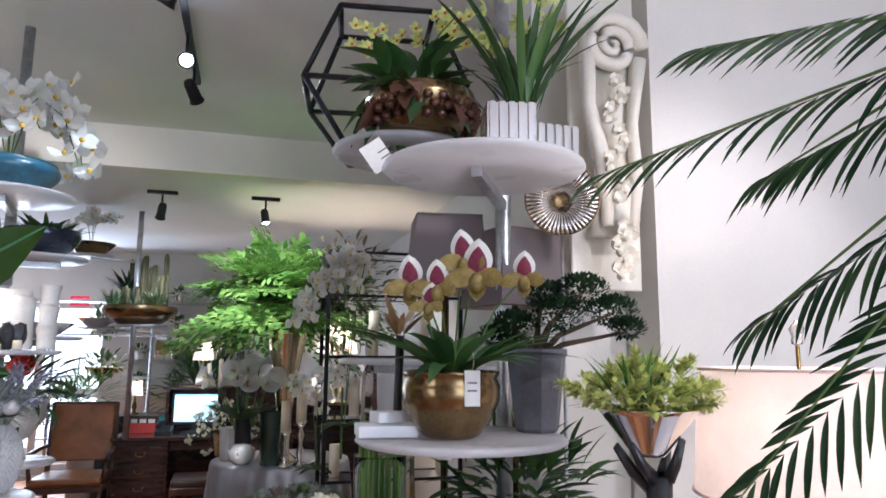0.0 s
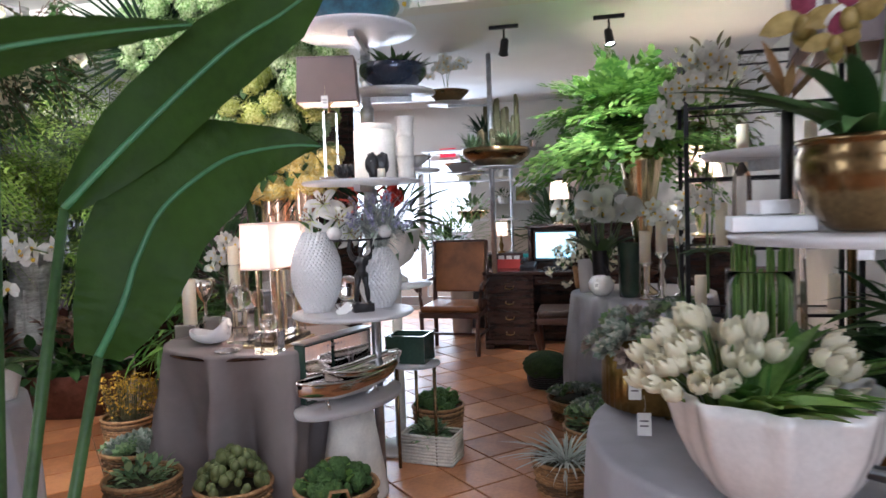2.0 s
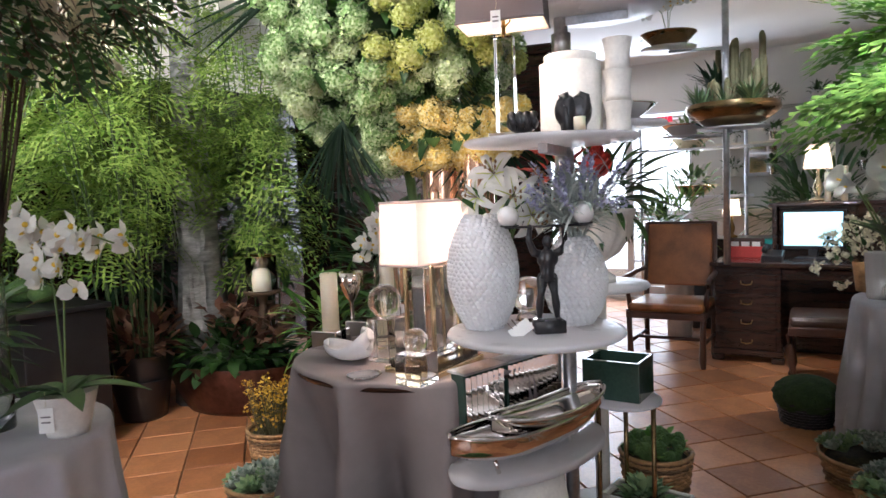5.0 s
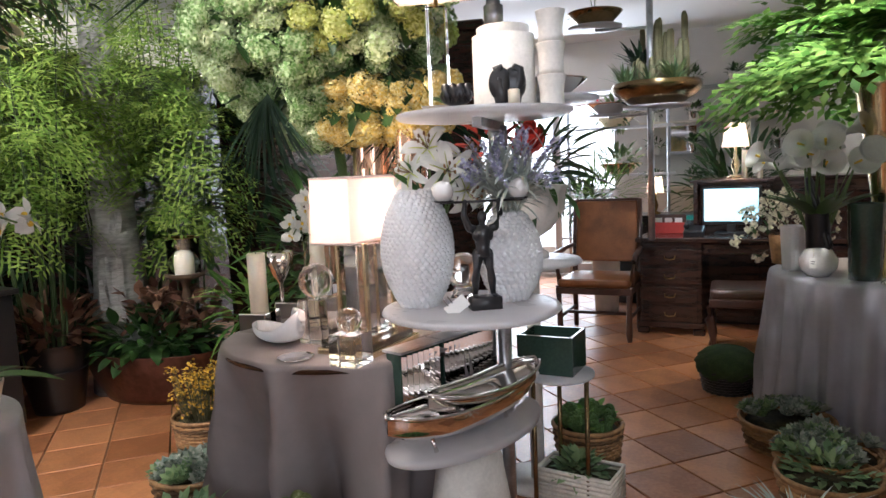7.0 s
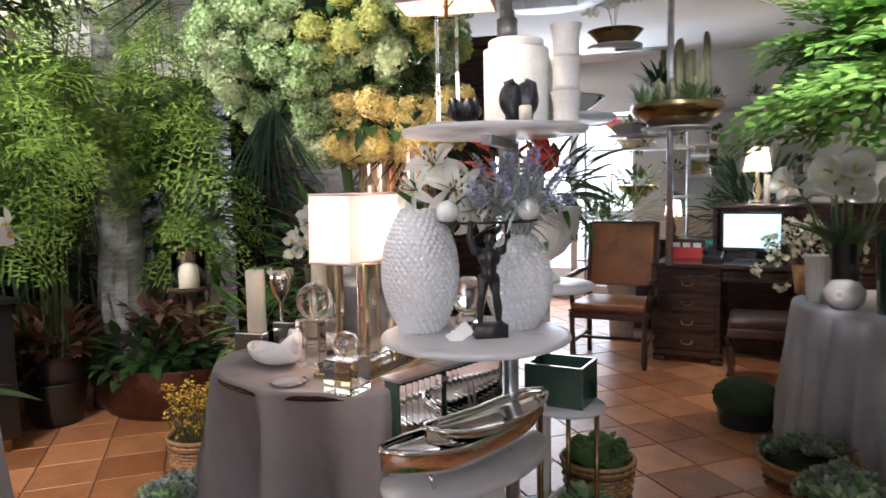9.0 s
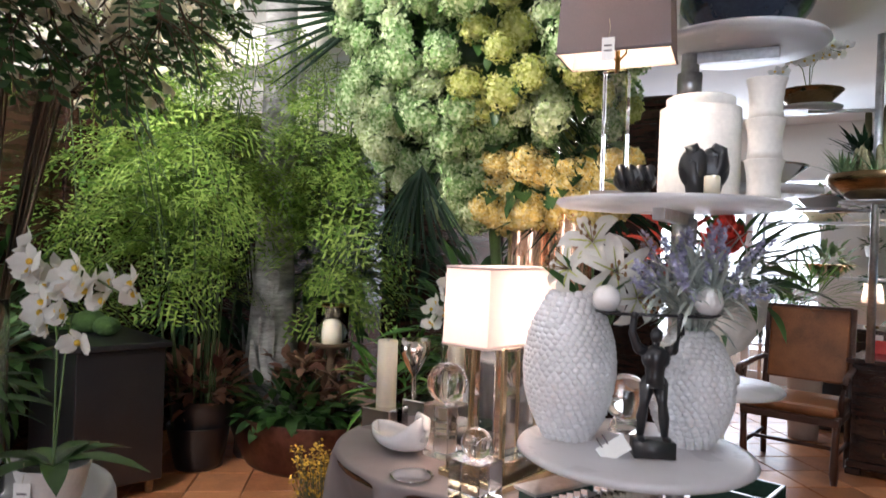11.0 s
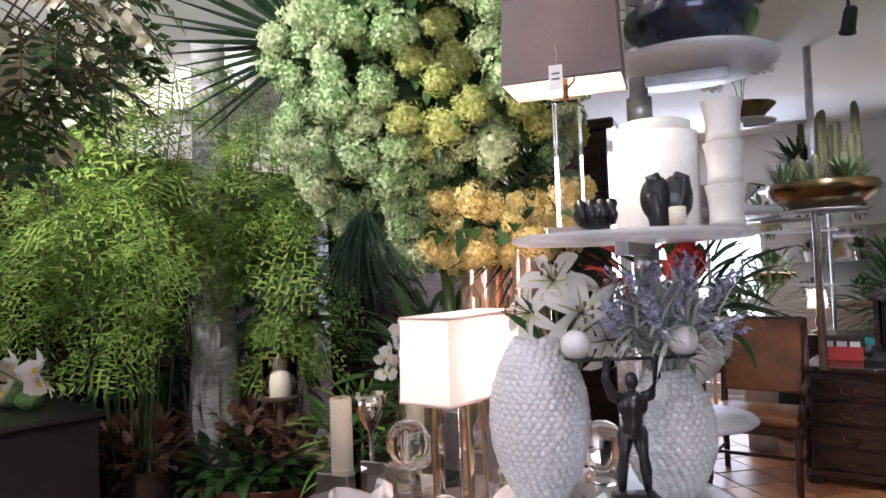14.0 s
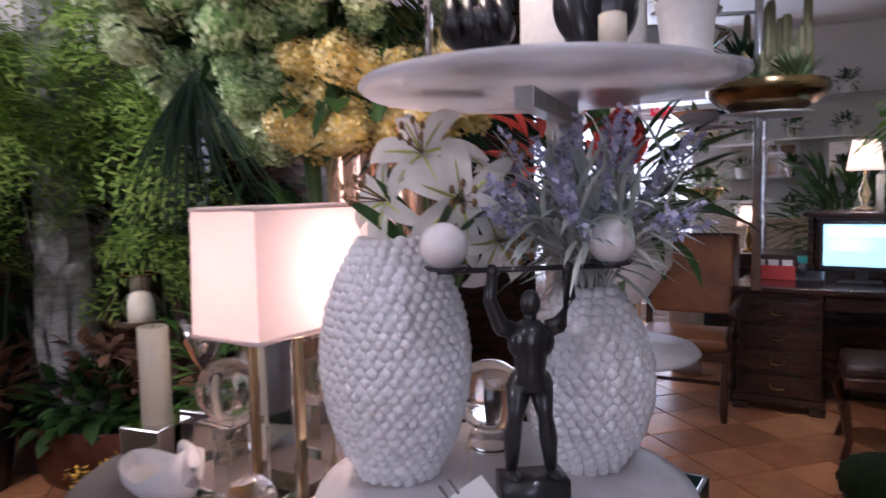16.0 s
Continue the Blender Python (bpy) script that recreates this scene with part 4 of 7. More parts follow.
for (x, y), w, h in (((-2.80, 2.62), 0.12, 0.075), ((-2.72, 2.72), 0.10, 0.11)):
    b = Geo().box((0, 0, h / 2), (w, w, h)).obj("mirror_block", M_CHROME, smooth=False, bevel=0.004)
    b.matrix_world = pose(x, y, TZ, 0, 0, 30)
    tagged(b, "mirrored glass cube used as a candle stand", "candle stand", "mirror blocks")
pillar((-2.80, 2.62, TZ + 0.075), 0.225, 0.035)
pillar((-2.74, 2.86, TZ), 0.46, 0.03)
lathe_thing("glass_hurricane", "tall clear glass hurricane around a candle", "glass", (-2.74, 2.86, TZ), cup(0.055, 0.055, 0.36, 0.004), M_GLASS)
for (x, y, hb, r) in ((-2.44, 2.66, 0.16, 0.062), (-2.10, 2.56, 0.10, 0.04), (-2.36, 2.86, 0.19, 0.06), (-2.58, 2.90, 0.13, 0.05)):
    b = Geo().box((0, 0, hb / 2), (0.10, 0.10, hb)).obj("crystal_block", M_CRYSTAL, smooth=False, bevel=0.004)
    b.matrix_world = pose(x, y, TZ, 0, 0, 20)
    tagged(b, "clear crystal block under a crystal ball", "block", "crystal blocks")
    o = Geo().ball((0, 0, 0), r, 32, 20).obj("crystal_ball", M_CRYSTAL)
    o.location = (x, y, TZ + hb + r * 0.985)
    tagged(o, "clear crystal ball on a crystal block", "ball", "crystal balls")
for (x, y, h) in ((-2.56, 2.99, 0.66), (-2.46, 3.05, 0.62), (-2.65, 2.78, 0.30)):
    o = Geo().lathe([(0.001, 0), (0.045, 0), (0.045, 0.03), (0.036, 0.032), (0.026, h - 0.05), (0.001, h)], n=4).obj("obelisk", M_CRYSTAL, smooth=False)
    o.matrix_world = pose(x, y, TZ, 0, 0, 20)
    tagged(o, "faceted crystal obelisk on a linen-covered table", "obelisk", "crystal obelisks")
dk = thing("swan_dish", "white ceramic dish shaped like a curled swan boat", "dish", (-2.53, 2.55, TZ), 12)
g = Geo()
n, m = 24, 10
vs = []
for i in range(n + 1):
    t = -1 + 2 * i / n
    w = 0.062 * (1 - abs(t) ** 2.5) ** 0.6 + 0.003
    top = 0.055 + 0.03 * (t > 0) * t * t * 2 + 0.018 * t * t
    for j in range(m + 1):
        a = math.pi * j / m
        vs.append((t * 0.12, -math.cos(a) * w, top - (top - 0.006 - 0.03 * t * t) * math.sin(a) ** 0.7))
g.add(vs, [(i * (m + 1) + j, i * (m + 1) + j + 1, (i + 1) * (m + 1) + j + 1, (i + 1) * (m + 1) + j) for i in range(n) for j in range(m)])
hull = g.obj("dish", M_CERAMIC, dk)
md = hull.modifiers.new("thick", 'SOLIDIFY')
md.thickness = 0.006
Geo().tube([(0.112, 0, 0.06), (0.126, 0, 0.10), (0.115, 0, 0.125), (0.09, 0, 0.128), (0.078, 0, 0.11)], [0.016, 0.012, 0.011, 0.012, 0.007], 10).obj("neck", M_CERAMIC, dk)
for (x, y, r, h) in ((-2.70, 3.14, 0.085, 0.80), (-2.53, 3.20, 0.07, 0.76), (-2.90, 3.02, 0.045, 0.5)):
    lathe_thing("cylinder_vase", "tall rose copper mirrored glass cylinder vase", "vase", (x, y, TZ), cup(r, r, h, 0.005), M_ROSEGLASS, group="glass cylinders")
lathe_thing("silver_dish", "low silver tray on the linen-covered table", "tray", (-2.30, 2.48, TZ), [(0.001, 0), (0.05, 0), (0.06, 0.008), (0.05, 0.004), (0.001, 0.003)], M_CHROME)

moth_orchid((-2.84, 2.99, TZ + 0.13), "white moth orchid in a small white pot on the linen-covered table", [[(0, 0, 0), (-0.03, -0.02, 0.2), (0.0, -0.08, 0.36), (0.08, -0.13, 0.34)], [(0, 0, 0), (-0.05, 0.02, 0.22), (-0.1, -0.06, 0.30), (-0.06, -0.14, 0.22)]], size=0.042, leaf_len=0.15)
lathe_thing("white_pot", "small white glazed pot of an orchid", "plant pot", (-2.84, 2.99, TZ), cup(0.045, 0.06, 0.13, 0.005), M_CERAMIC)
lathe_thing("silver_goblet", "polished silver goblet on a linen-covered table", "goblet", (-2.87, 2.76, TZ), [(0.001, 0), (0.045, 0), (0.045, 0.006), (0.01, 0.02), (0.009, 0.16), (0.03, 0.19), (0.055, 0.24), (0.06, 0.29), (0.056, 0.29), (0.048, 0.24), (0.001, 0.21)], M_CHROME, 32)

# ---- hydrangea tree behind the left table ----
def floret_head(name, r, material, count=130):
    g = Geo()
    for i in range(count):
        k = (i + 0.5) / count
        z = 1 - 1.75 * k
        a = 2.39996 * i
        q = math.sqrt(max(0, 1 - z * z))
        d = Vector((q * math.cos(a), q * math.sin(a), z))
        p = d * r * rnd.uniform(0.80, 1.12) * (1 + 0.14 * math.sin(3 * a + 4 * z) * q)
        s0 = perp(d)
        s1 = d.cross(s0)
        t0 = rnd.uniform(0, 1.5)
        for j in range(4):
            b = t0 + j * 1.5708
            o = (s0 * math.cos(b) + s1 * math.sin(b) + d * rnd.uniform(-0.1, 0.9) + unit() * 0.3).normalized()
            g.dia(p, o, d.cross(o).normalized(), r * 0.27, r * 0.23)
    g.ball((0, 0, 0), r * 0.72, 14, 9, fn=lambda q, z, a, i: q * (1 + 0.06 * math.sin(5 * a + 2 * i)))
    me = g.mesh(name, material, False)
    return me


hyd = thing("hydrangea_tree", "large bouquet of green, white and yellow hydrangea heads with palm leaves", "flowers", (-2.98, 3.10, 0))
heads = {k: [floret_head("flower_head", 0.066, m) for _ in range(4)] for k, m in (("g", M_HYD_G), ("w", M_HYD_W), ("y", M_HYD_Y), ("l", M_HYD_L))}
HC = Vector((0, 0, 2.23))
gst, glv = Geo(), Geo()
spots_ = []
tries = 0
while len(spots_) < 300 and tries < 20000:
    tries += 1
    d = unit()
    p = Vector((d.x * 0.60, d.y * 0.55, d.z * 0.64)) * rnd.uniform(0.80, 1.08)
    if d.y > 0.75 and d.x < 0.2:
        continue
    if all((p - q).length > 0.1 for q in spots_):
        spots_.append(p)
for p in spots_ + [Vector((0.29 + q + rnd.uniform(-0.07, 0.07), -0.03 + q * 1.1 + rnd.uniform(-0.1, 0.1), -0.50 - rnd.uniform(0, 0.27) * (1 - abs(q) * 1.6))) for q in [rnd.uniform(-0.14, 0.26) for _ in range(110)]]:
    low = p.z + 0.35 * p.x * -1
    kind = "y" if (p.z < -0.47 and p.x + p.y > 0.08) else ("l" if p.x + p.y * 0.5 > 0.22 and rnd.random() < 0.40 else ("w" if rnd.random() < 0.30 else "g"))
    ob = new("flower_head", rnd.choice(heads[kind]))
    ob.parent = hyd
    dirq = p.normalized().to_track_quat('Z', 'Y')
    k = rnd.uniform(0.62, 0.9) if kind == "y" else rnd.uniform(0.75, 1.08)
    ob.matrix_basis = Matrix.LocRotScale(HC + p, dirq, (k, k * rnd.uniform(0.8, 1.1), k * rnd.uniform(0.75, 1.1)))
    if p.length > 0.3 and rnd.random() < 0.6:
        gst.tube([HC + Vector((0.1, 0, -0.75)), HC + p * 0.5, HC + p], 0.004, 4, False)
    for _ in range(3):
        w = (p.normalized() + unit() * 0.9).normalized()
        glv.leaf(HC + p * 0.88, w, perp(w) + unit() * 0.3, rnd.uniform(0.09, 0.15), rnd.uniform(0.05, 0.075), 0.3, 4)
leafy(glv, HC, 0.42, 240, 0.13, 0.07, 0.3, 0, 4, hollow=0.5)
gst.obj("stems", M_STEMG, hyd)
glv.obj("leaves", M_LEAF, hyd, "dark green leaves between the heads")
# the bouquet's dense twig heart
Geo().ball(HC, 0.34, 24, 16, sz=1.15, fn=lambda r, z, a, i: r * (1 + 0.12 * math.sin(5 * a + i))).obj("foliage_core", M_LEAF, hyd)


def fan_palm(at, way, r, n=34, spread=300, material=M_PALM, parent=None, droop=0.06, wide=0.035):
    way = Vector(way).normalized()
    side = perp(way)
    g = Geo()
    for i in range(n):
        a = radians(-spread / 2 + spread * i / (n - 1))
        d = (way * math.cos(a) + side * math.sin(a) + Vector((rnd.uniform(-.08, .08), rnd.uniform(-.14, .02), rnd.uniform(-.06, .06)))).normalized()
        nrm = way.cross(side)
        g.leaf(at, d, nrm.cross(d), r * rnd.uniform(0.85, 1.05), wide, droop, 5, 0.3, shape=lambda t: 0.35 + 0.9 * t if t < 0.4 else (1 - t) * 1.15 + 0.03)
    return g


gp = fan_palm((0, 0, 0), (0.25, -0.12, 0.9), 0.55, 44, 270, wide=0.026)
p1 = gp.obj("palm_leaf", M_PALM, hyd, "dark green fan palm leaf")
p1.location = (-0.02, -0.48, 2.28)
p2 = fan_palm((0, 0, 0), (0.05, -0.12, -0.95), 0.44, 38, 80, wide=0.018, droop=0.16).obj("palm_leaf", M_PALM, hyd, "hanging fan palm leaf")
p2.location = (0.04, -0.30, 1.70)
p3 = fan_palm((0, 0, 0), (0.3, -0.15, -0.8), 0.42, 24, 140, wide=0.03).obj("palm_leaf", M_PALM, hyd, "hanging fan palm leaf")
p3.location = (0.42, 0.2, 1.65)
Geo().tube([(0.22, -0.05, 0.765), (0.12, 0, 1.3), (0.05, 0, 1.7)], [0.02, 0.02, 0.03], 8).obj("stem_bundle", M_STEMG, hyd)


# ---- feathery plants by the wall ----
def feathery(at, h, spread, stems, label, lit=M_BAMBOO, frn=12, leaf=0.06, low=0.38):
    t = thing("feathery_plant", label, "plant", at, 0, "feathery plants")
    gl = Geo()
    for _ in range(stems):
        gs = Geo()
        a, s = rnd.uniform(0, 6.283), rnd.random() ** 0.7
        top = Vector((math.cos(a) * s * spread, math.sin(a) * s * spread, h * rnd.uniform(0.72, 1.03)))
        b = Vector((math.cos(a) * s * 0.14, math.sin(a) * s * 0.14, 0.1))
        mid = b.lerp(top, 0.5) + Vector((-math.cos(a), -math.sin(a), 0.3)) * 0.05
        gs.tube([b, mid, top], [0.007, 0.006, 0.003], 5, False)
        for k in range(frn):
            q = low + (1 - low) * rnd.random() ** 0.6
            p = b.lerp(mid, q * 2) if q < 0.5 else mid.lerp(top, q * 2 - 1)
            a2 = rnd.uniform(0, 6.283)
            w = Vector((math.cos(a2), math.sin(a2), rnd.uniform(-0.1, 0.7)))
            frond(gl, gs, p, w, rnd.uniform(0.26, 0.5), rnd.uniform(0.3, 1.1), 8, 0.42, 3, leaf * rnd.uniform(0.7, 1.15), 0.25)
        gs.obj("cane", M_SHADED_CANE, t, "slender green cane")
    gl.obj("foliage", lit, t, "feathery light green foliage")
    lathe_pot = Geo().lathe(cup(0.13, 0.19, 0.26, 0.012), n=32)
    lathe_pot.obj("pot", M_BLACK, t, "dark nursery pot")
    return t


feathery((-5.0, 2.36, 0.0), 2.72, 0.6, 17, "tall feathery plant with light green leaflets in a dark pot")
feathery((-5.0, 3.2, 0.0), 2.6, 0.5, 12, "feathery cane plant with light green leaflets by a pale trunk")
feathery((-5.6, 1.75, 0.0), 2.7, 0.5, 13, "tall feathery plant catching daylight near the wall")
# pale trunk
tr = thing("tree_trunk", "pale peeling bark trunk standing among plants", "trunk", (-5.12, 2.82, 0))
Geo().lathe([(0.001, 0), (0.20, 0), (0.185, 0.3), (0.16, 0.7), (0.125, 1.2), (0.11, 1.7), (0.105, 2.3), (0.1, 2.95), (0.001, 2.96)], n=24, fn=lambda r, z, a, i: r * (1 + 0.10 * math.sin(3 * a + z * 4) + 0.04 * math.sin(9 * a))).obj("bark", M_BIRCH, tr)
for k in range(22):
    a, z = rnd.uniform(3.6, 6.6), rnd.uniform(0.15, 2.4)
    rr = 0.205 - 0.055 * min(z, 1.7)
    ln_, wd_ = rnd.uniform(0.12, 0.34), rnd.uniform(0.03, 0.06)
    g = Geo()
    g.leaf((math.cos(a) * rr, math.sin(a) * rr, z), (math.cos(a) * 0.05, math.sin(a) * 0.05, 1), (-math.sin(a), math.cos(a), 0), ln_, wd_, -0.06, 5, 0.1, tip=0.4, droops=False)
    g.obj("bark_strip", M_BIRCH, tr, "loose peeling strip of bark")

# copper tub with leafy plants
tub = thing("copper_tub", "long dark hammered copper tub of leafy plants", "planter", (-4.82, 2.89, 0), 25)
Geo().lathe(cup(0.36, 0.52, 0.32, 0.012, (0.48, 0.6)), n=56, sy=0.6).obj("tub", M_COPPER, tub)
Geo().lathe([(0.001, 0.25), (0.46, 0.255)], n=32, sy=0.6).obj("soil", M_SOIL, tub)
g1, g2 = Geo(), Geo()
leafy(g1, (0, -0.02, 0.37), 0.50, 420, 0.125, 0.066, 0.35, 0.35, 4, sy=0.62, sz=0.26)
for _ in range(300):
    b = Vector((rnd.uniform(-0.52, 0.42), rnd.uniform(-0.04, 0.26), rnd.uniform(0.42, 0.66)))
    w = (unit() + Vector((0, -0.2, 0.5))).normalized()
    g2.leaf(b, w, perp(w) + unit() * 0.4, rnd.uniform(0.09, 0.15), rnd.uniform(0.05, 0.07), 0.2, 3)
g1.obj("green_leaves", M_LEAF, tub, "glossy green leaves")
g2.obj("russet_leaves", M_BROWNLEAF, tub, "russet brown leaves")
pt = thing("dark_pot", "tall dark pot of russet leaves on the tiles", "plant pot", (-5.02, 2.38, 0))
Geo().lathe(cup(0.13, 0.20, 0.42, 0.012, None, 0.012), n=36).obj("pot", M_BLACK, pt)
g = Geo()
leafy(g, (0, 0, 0.50), 0.26, 190, 0.13, 0.065, 0.2, 0.6, 3, sz=0.6)
g.obj("leaves", M_BROWNLEAF, pt, "russet brown leaves")

# candle pedestal with hurricane
cp = thing("candle_pedestal", "turned wooden pedestal with a pillar candle in a glass hurricane", "candle holder", (-4.62, 3.06, 0))
Geo().lathe([(0.001, 0), (0.12, 0), (0.12, 0.03), (0.03, 0.06), (0.025, 0.35), (0.05, 0.42), (0.025, 0.5), (0.045, 0.6), (0.02, 0.68), (0.035, 0.74), (0.12, 0.765), (0.125, 0.785), (0.001, 0.785)], n=28).obj("pedestal", M_TWIG, cp)
Geo().lathe([(0.001, 0.786), (0.062, 0.786), (0.062, 0.915), (0.001, 0.91)], n=24).obj("candle", M_WAX, cp, "ivory pillar candle")
Geo().lathe([(0.098, 0.786), (0.1, 0.786), (0.1, 1.01), (0.098, 1.01), (0.096, 0.79)], n=32).obj("hurricane", M_GLASS, cp, "clear glass hurricane")
Geo().tube([(0.1 * math.cos(a), 0.1 * math.sin(a), 1.012) for a in [6.283 * i / 24 for i in range(25)]], 0.004, 5).obj("rim", M_BRASS, cp)

# dark greenery behind, and added cabinets that darken the background
bk = thing("dark_bookcase", "dark stained wooden cabinet added as a backdrop behind plants", "cabinet", (-4.62, 4.42, 0), 35, "dark cabinets")
Geo().box((0, 0, 1.15), (2.0, 0.4, 2.3)).obj("body", M_WOOD, bk, smooth=False, bevel=0.01)
for x in (-0.5, 0.5):
    Geo().box((x, -0.21, 1.15), (0.92, 0.025, 2.1)).obj("door", M_WOOD, bk, smooth=False, bevel=0.008)
Geo().box((0, -0.01, 2.33), (2.1, 0.46, 0.07)).obj("cornice", M_WOOD, bk, smooth=False, bevel=0.015)

# copies along the left wall darken what shows between the plants
for v_ in (2.0, 3.6, 5.2, 6.8):
    q_ = W(-4.72, v_)
    copy_thing(bk, pose(q_.x, q_.y, 0, 0, 0, 23 + 90))


def bushy(at, r, h, count, label, material=M_LEAF, length=0.16, width=0.05, pot=M_BLACK, potr=0.14, poth=0.25, sz=1.0, cat="plant"):
    t = thing("potted_plant", label, cat, at, rnd.uniform(0, 360))
    Geo().lathe(cup(potr * 0.75, potr, poth, 0.01), n=28).obj("pot", pot, t)
    gs = Geo()
    gs.tube([(0, 0, poth * 0.5), (0.01, 0, h)], [0.012, 0.006], 6)
    gs.obj("stem", M_STEMG, t)
    g = Geo()
    leafy(g, (0, 0, h), r, count, length, width, 0.35, 0.3, 4, sz=sz)
    g.obj("leaves", material, t)
    return t


bushy((-3.95, 3.75, 0), 0.42, 0.85, 330, "bushy dark green plant in a dark pot", length=0.26, width=0.045, sz=1.25)
bushy((-4.15, 3.35, 0), 0.28, 0.55, 200, "low dark green fern in a dark pot", M_FERN, 0.2, 0.03)
bushy((-3.55, 3.55, 0.0), 0.28, 0.75, 200, "bushy green plant behind the linen-covered table", length=0.14, width=0.04, sz=1.3)
bushy((-5.9, 1.0, 0), 0.5, 1.6, 420, "tall broad-leaved plant near the wall", length=0.26, width=0.07, sz=1.3)
bushy((-5.5, 0.7, 0), 0.45, 1.0, 300, "leafy green plant near the wall", M_FERN, 0.25, 0.05, sz=1.2)

# black cabinet with a moss garden
cb = thing("black_cabinet", "low black lacquered cabinet", "cabinet", (-4.98, 1.78, 0), 15)
Geo().box((0, 0, 0.44), (0.9, 0.45, 0.72)).obj("body", M_BLACK, cb, smooth=False, bevel=0.008)
Geo().box((0, 0, 0.815), (0.95, 0.5, 0.03)).obj("top", M_BLACK, cb, smooth=False, bevel=0.006)
for x in (-0.38, 0.38):
    for y in (-0.18, 0.18):
        Geo().tube([(x, y, 0), (x, y, 0.09)], [0.02, 0.028], 8).obj("foot", M_WICKER, cb)
for (x, y, r) in ((-5.05, 1.75, 0.085), (-4.88, 1.83, 0.07), (-5.2, 1.68, 0.06)):
    o = Geo().ball((0, 0, 0), r, 24, 14, sz=0.8, fn=lambda q, z, a, i: q * (1 + 0.08 * math.sin(7 * a + 2 * i))).obj("moss_ball", M_MOSS)
    o.location = (x, y, 0.83 + r * 0.78)
    tagged(o, "bright green moss ball on a black cabinet", "moss ball", "moss balls")


# ---- near table: orchids and hanging blossom ----
moth_orchid((-1.80, 2.88, 2.30), "large white moth orchid with cascading sprays in a teal bowl", [[(0, 0, 0), (0.0, -0.02, 0.22), (0.1, 0.02, 0.34), (0.2, 0.06, 0.26), (0.26, 0.1, 0.05)],
    [(0, 0, 0), (-0.04, -0.03, 0.24), (-0.08, -0.05, 0.36), (-0.02, -0.1, 0.34)], [(0, 0, 0), (0.04, 0.03, 0.25), (0.12, 0.1, 0.33), (0.2, 0.17, 0.2), (0.22, 0.2, 0.0)], [(0, 0, 0), (0.05, -0.03, 0.2), (0.12, -0.08, 0.3), (0.2, -0.08, 0.16)],
    [(0, 0, 0), (-0.05, 0.05, 0.25), (-0.12, 0.1, 0.33), (-0.2, 0.1, 0.22)], [(0, 0, 0), (0.02, 0.05, 0.26), (0.05, 0.12, 0.4), (0.12, 0.16, 0.42)]], size=0.072, leaf_len=0.18)
lathe_thing("grey_pot", "white-washed tapering pot on a cloth-covered table", "plant pot", (-2.52, 1.62, 0.722), cup(0.055, 0.085, 0.12, 0.006), M_MATTEWHITE)
moth_orchid((-2.52, 1.62, 0.83), "white moth orchid with arching sprays in a pale pot", [[(0, 0, 0), (-0.02, 0.02, 0.3), (0.06, 0.05, 0.48), (0.2, 0.12, 0.44)], [(0, 0, 0), (-0.05, 0.0, 0.3), (-0.12, -0.02, 0.46), (-0.05, -0.06, 0.5)]], size=0.05)
tag_on((-2.46, 1.56, 0.82), turn=60)
bushy((-2.80, 1.38, 0.722), 0.16, 0.30, 170, "leafy green plant on a cloth-covered table", length=0.16, width=0.03, potr=0.1, poth=0.14)
bl = thing("blossom_branch", "twigs hung with ivory blossom in a tall glass cylinder", "flowers", (-2.72, 1.45, 0.722))
gs, gf, gq = Geo(), Geo(), Geo()
for k in range(27):
    a = rnd.uniform(-0.6, 2.4)
    e = Vector((math.cos(a) * 0.48, math.sin(a) * 0.55, rnd.uniform(1.22, 1.6)))
    mid = Vector((e.x * 0.3, e.y * 0.3, 1.05))
    gs.tube([(0, 0, 0.25), mid, e], [0.006, 0.004, 0.0015], 5, False)
    for _ in range(4):
        q = mid.lerp(e, rnd.random())
        gs.tube([q, q + unit() * 0.12], 0.0015, 4, False)
    for _ in range(8):
        p = mid.lerp(e, rnd.uniform(0.35, 1.0)) + unit() * 0.09 + Vector((0, 0, -0.07 * rnd.random()))
        petals(gf, p, 5, unit() + Vector((0.5, -0.4, -0.3)), 0.038, 0.034, 0.9, 0.1, 2)
    for _ in range(8):
        q = mid.lerp(e, rnd.uniform(0.3, 1.0)) + unit() * 0.04
        frond(gq, gs, q, unit() + Vector((0.5, 0.4, -0.3)), 0.16, 0.5, 6, 0.3, 1, 0.02, 0.4)
gs.obj("twigs", M_TWIG, bl)
gf.obj("blossoms", M_IVORYPETAL, bl, "ivory blossoms")
gq.obj("leaves", M_LEAF, bl)
Geo().lathe(cup(0.06, 0.06, 0.5, 0.004), n=32).obj("cylinder", M_GLASS, bl, "clear glass cylinder")
pillar((-2.40, 1.36, 0.722), 0.62, 0.035)


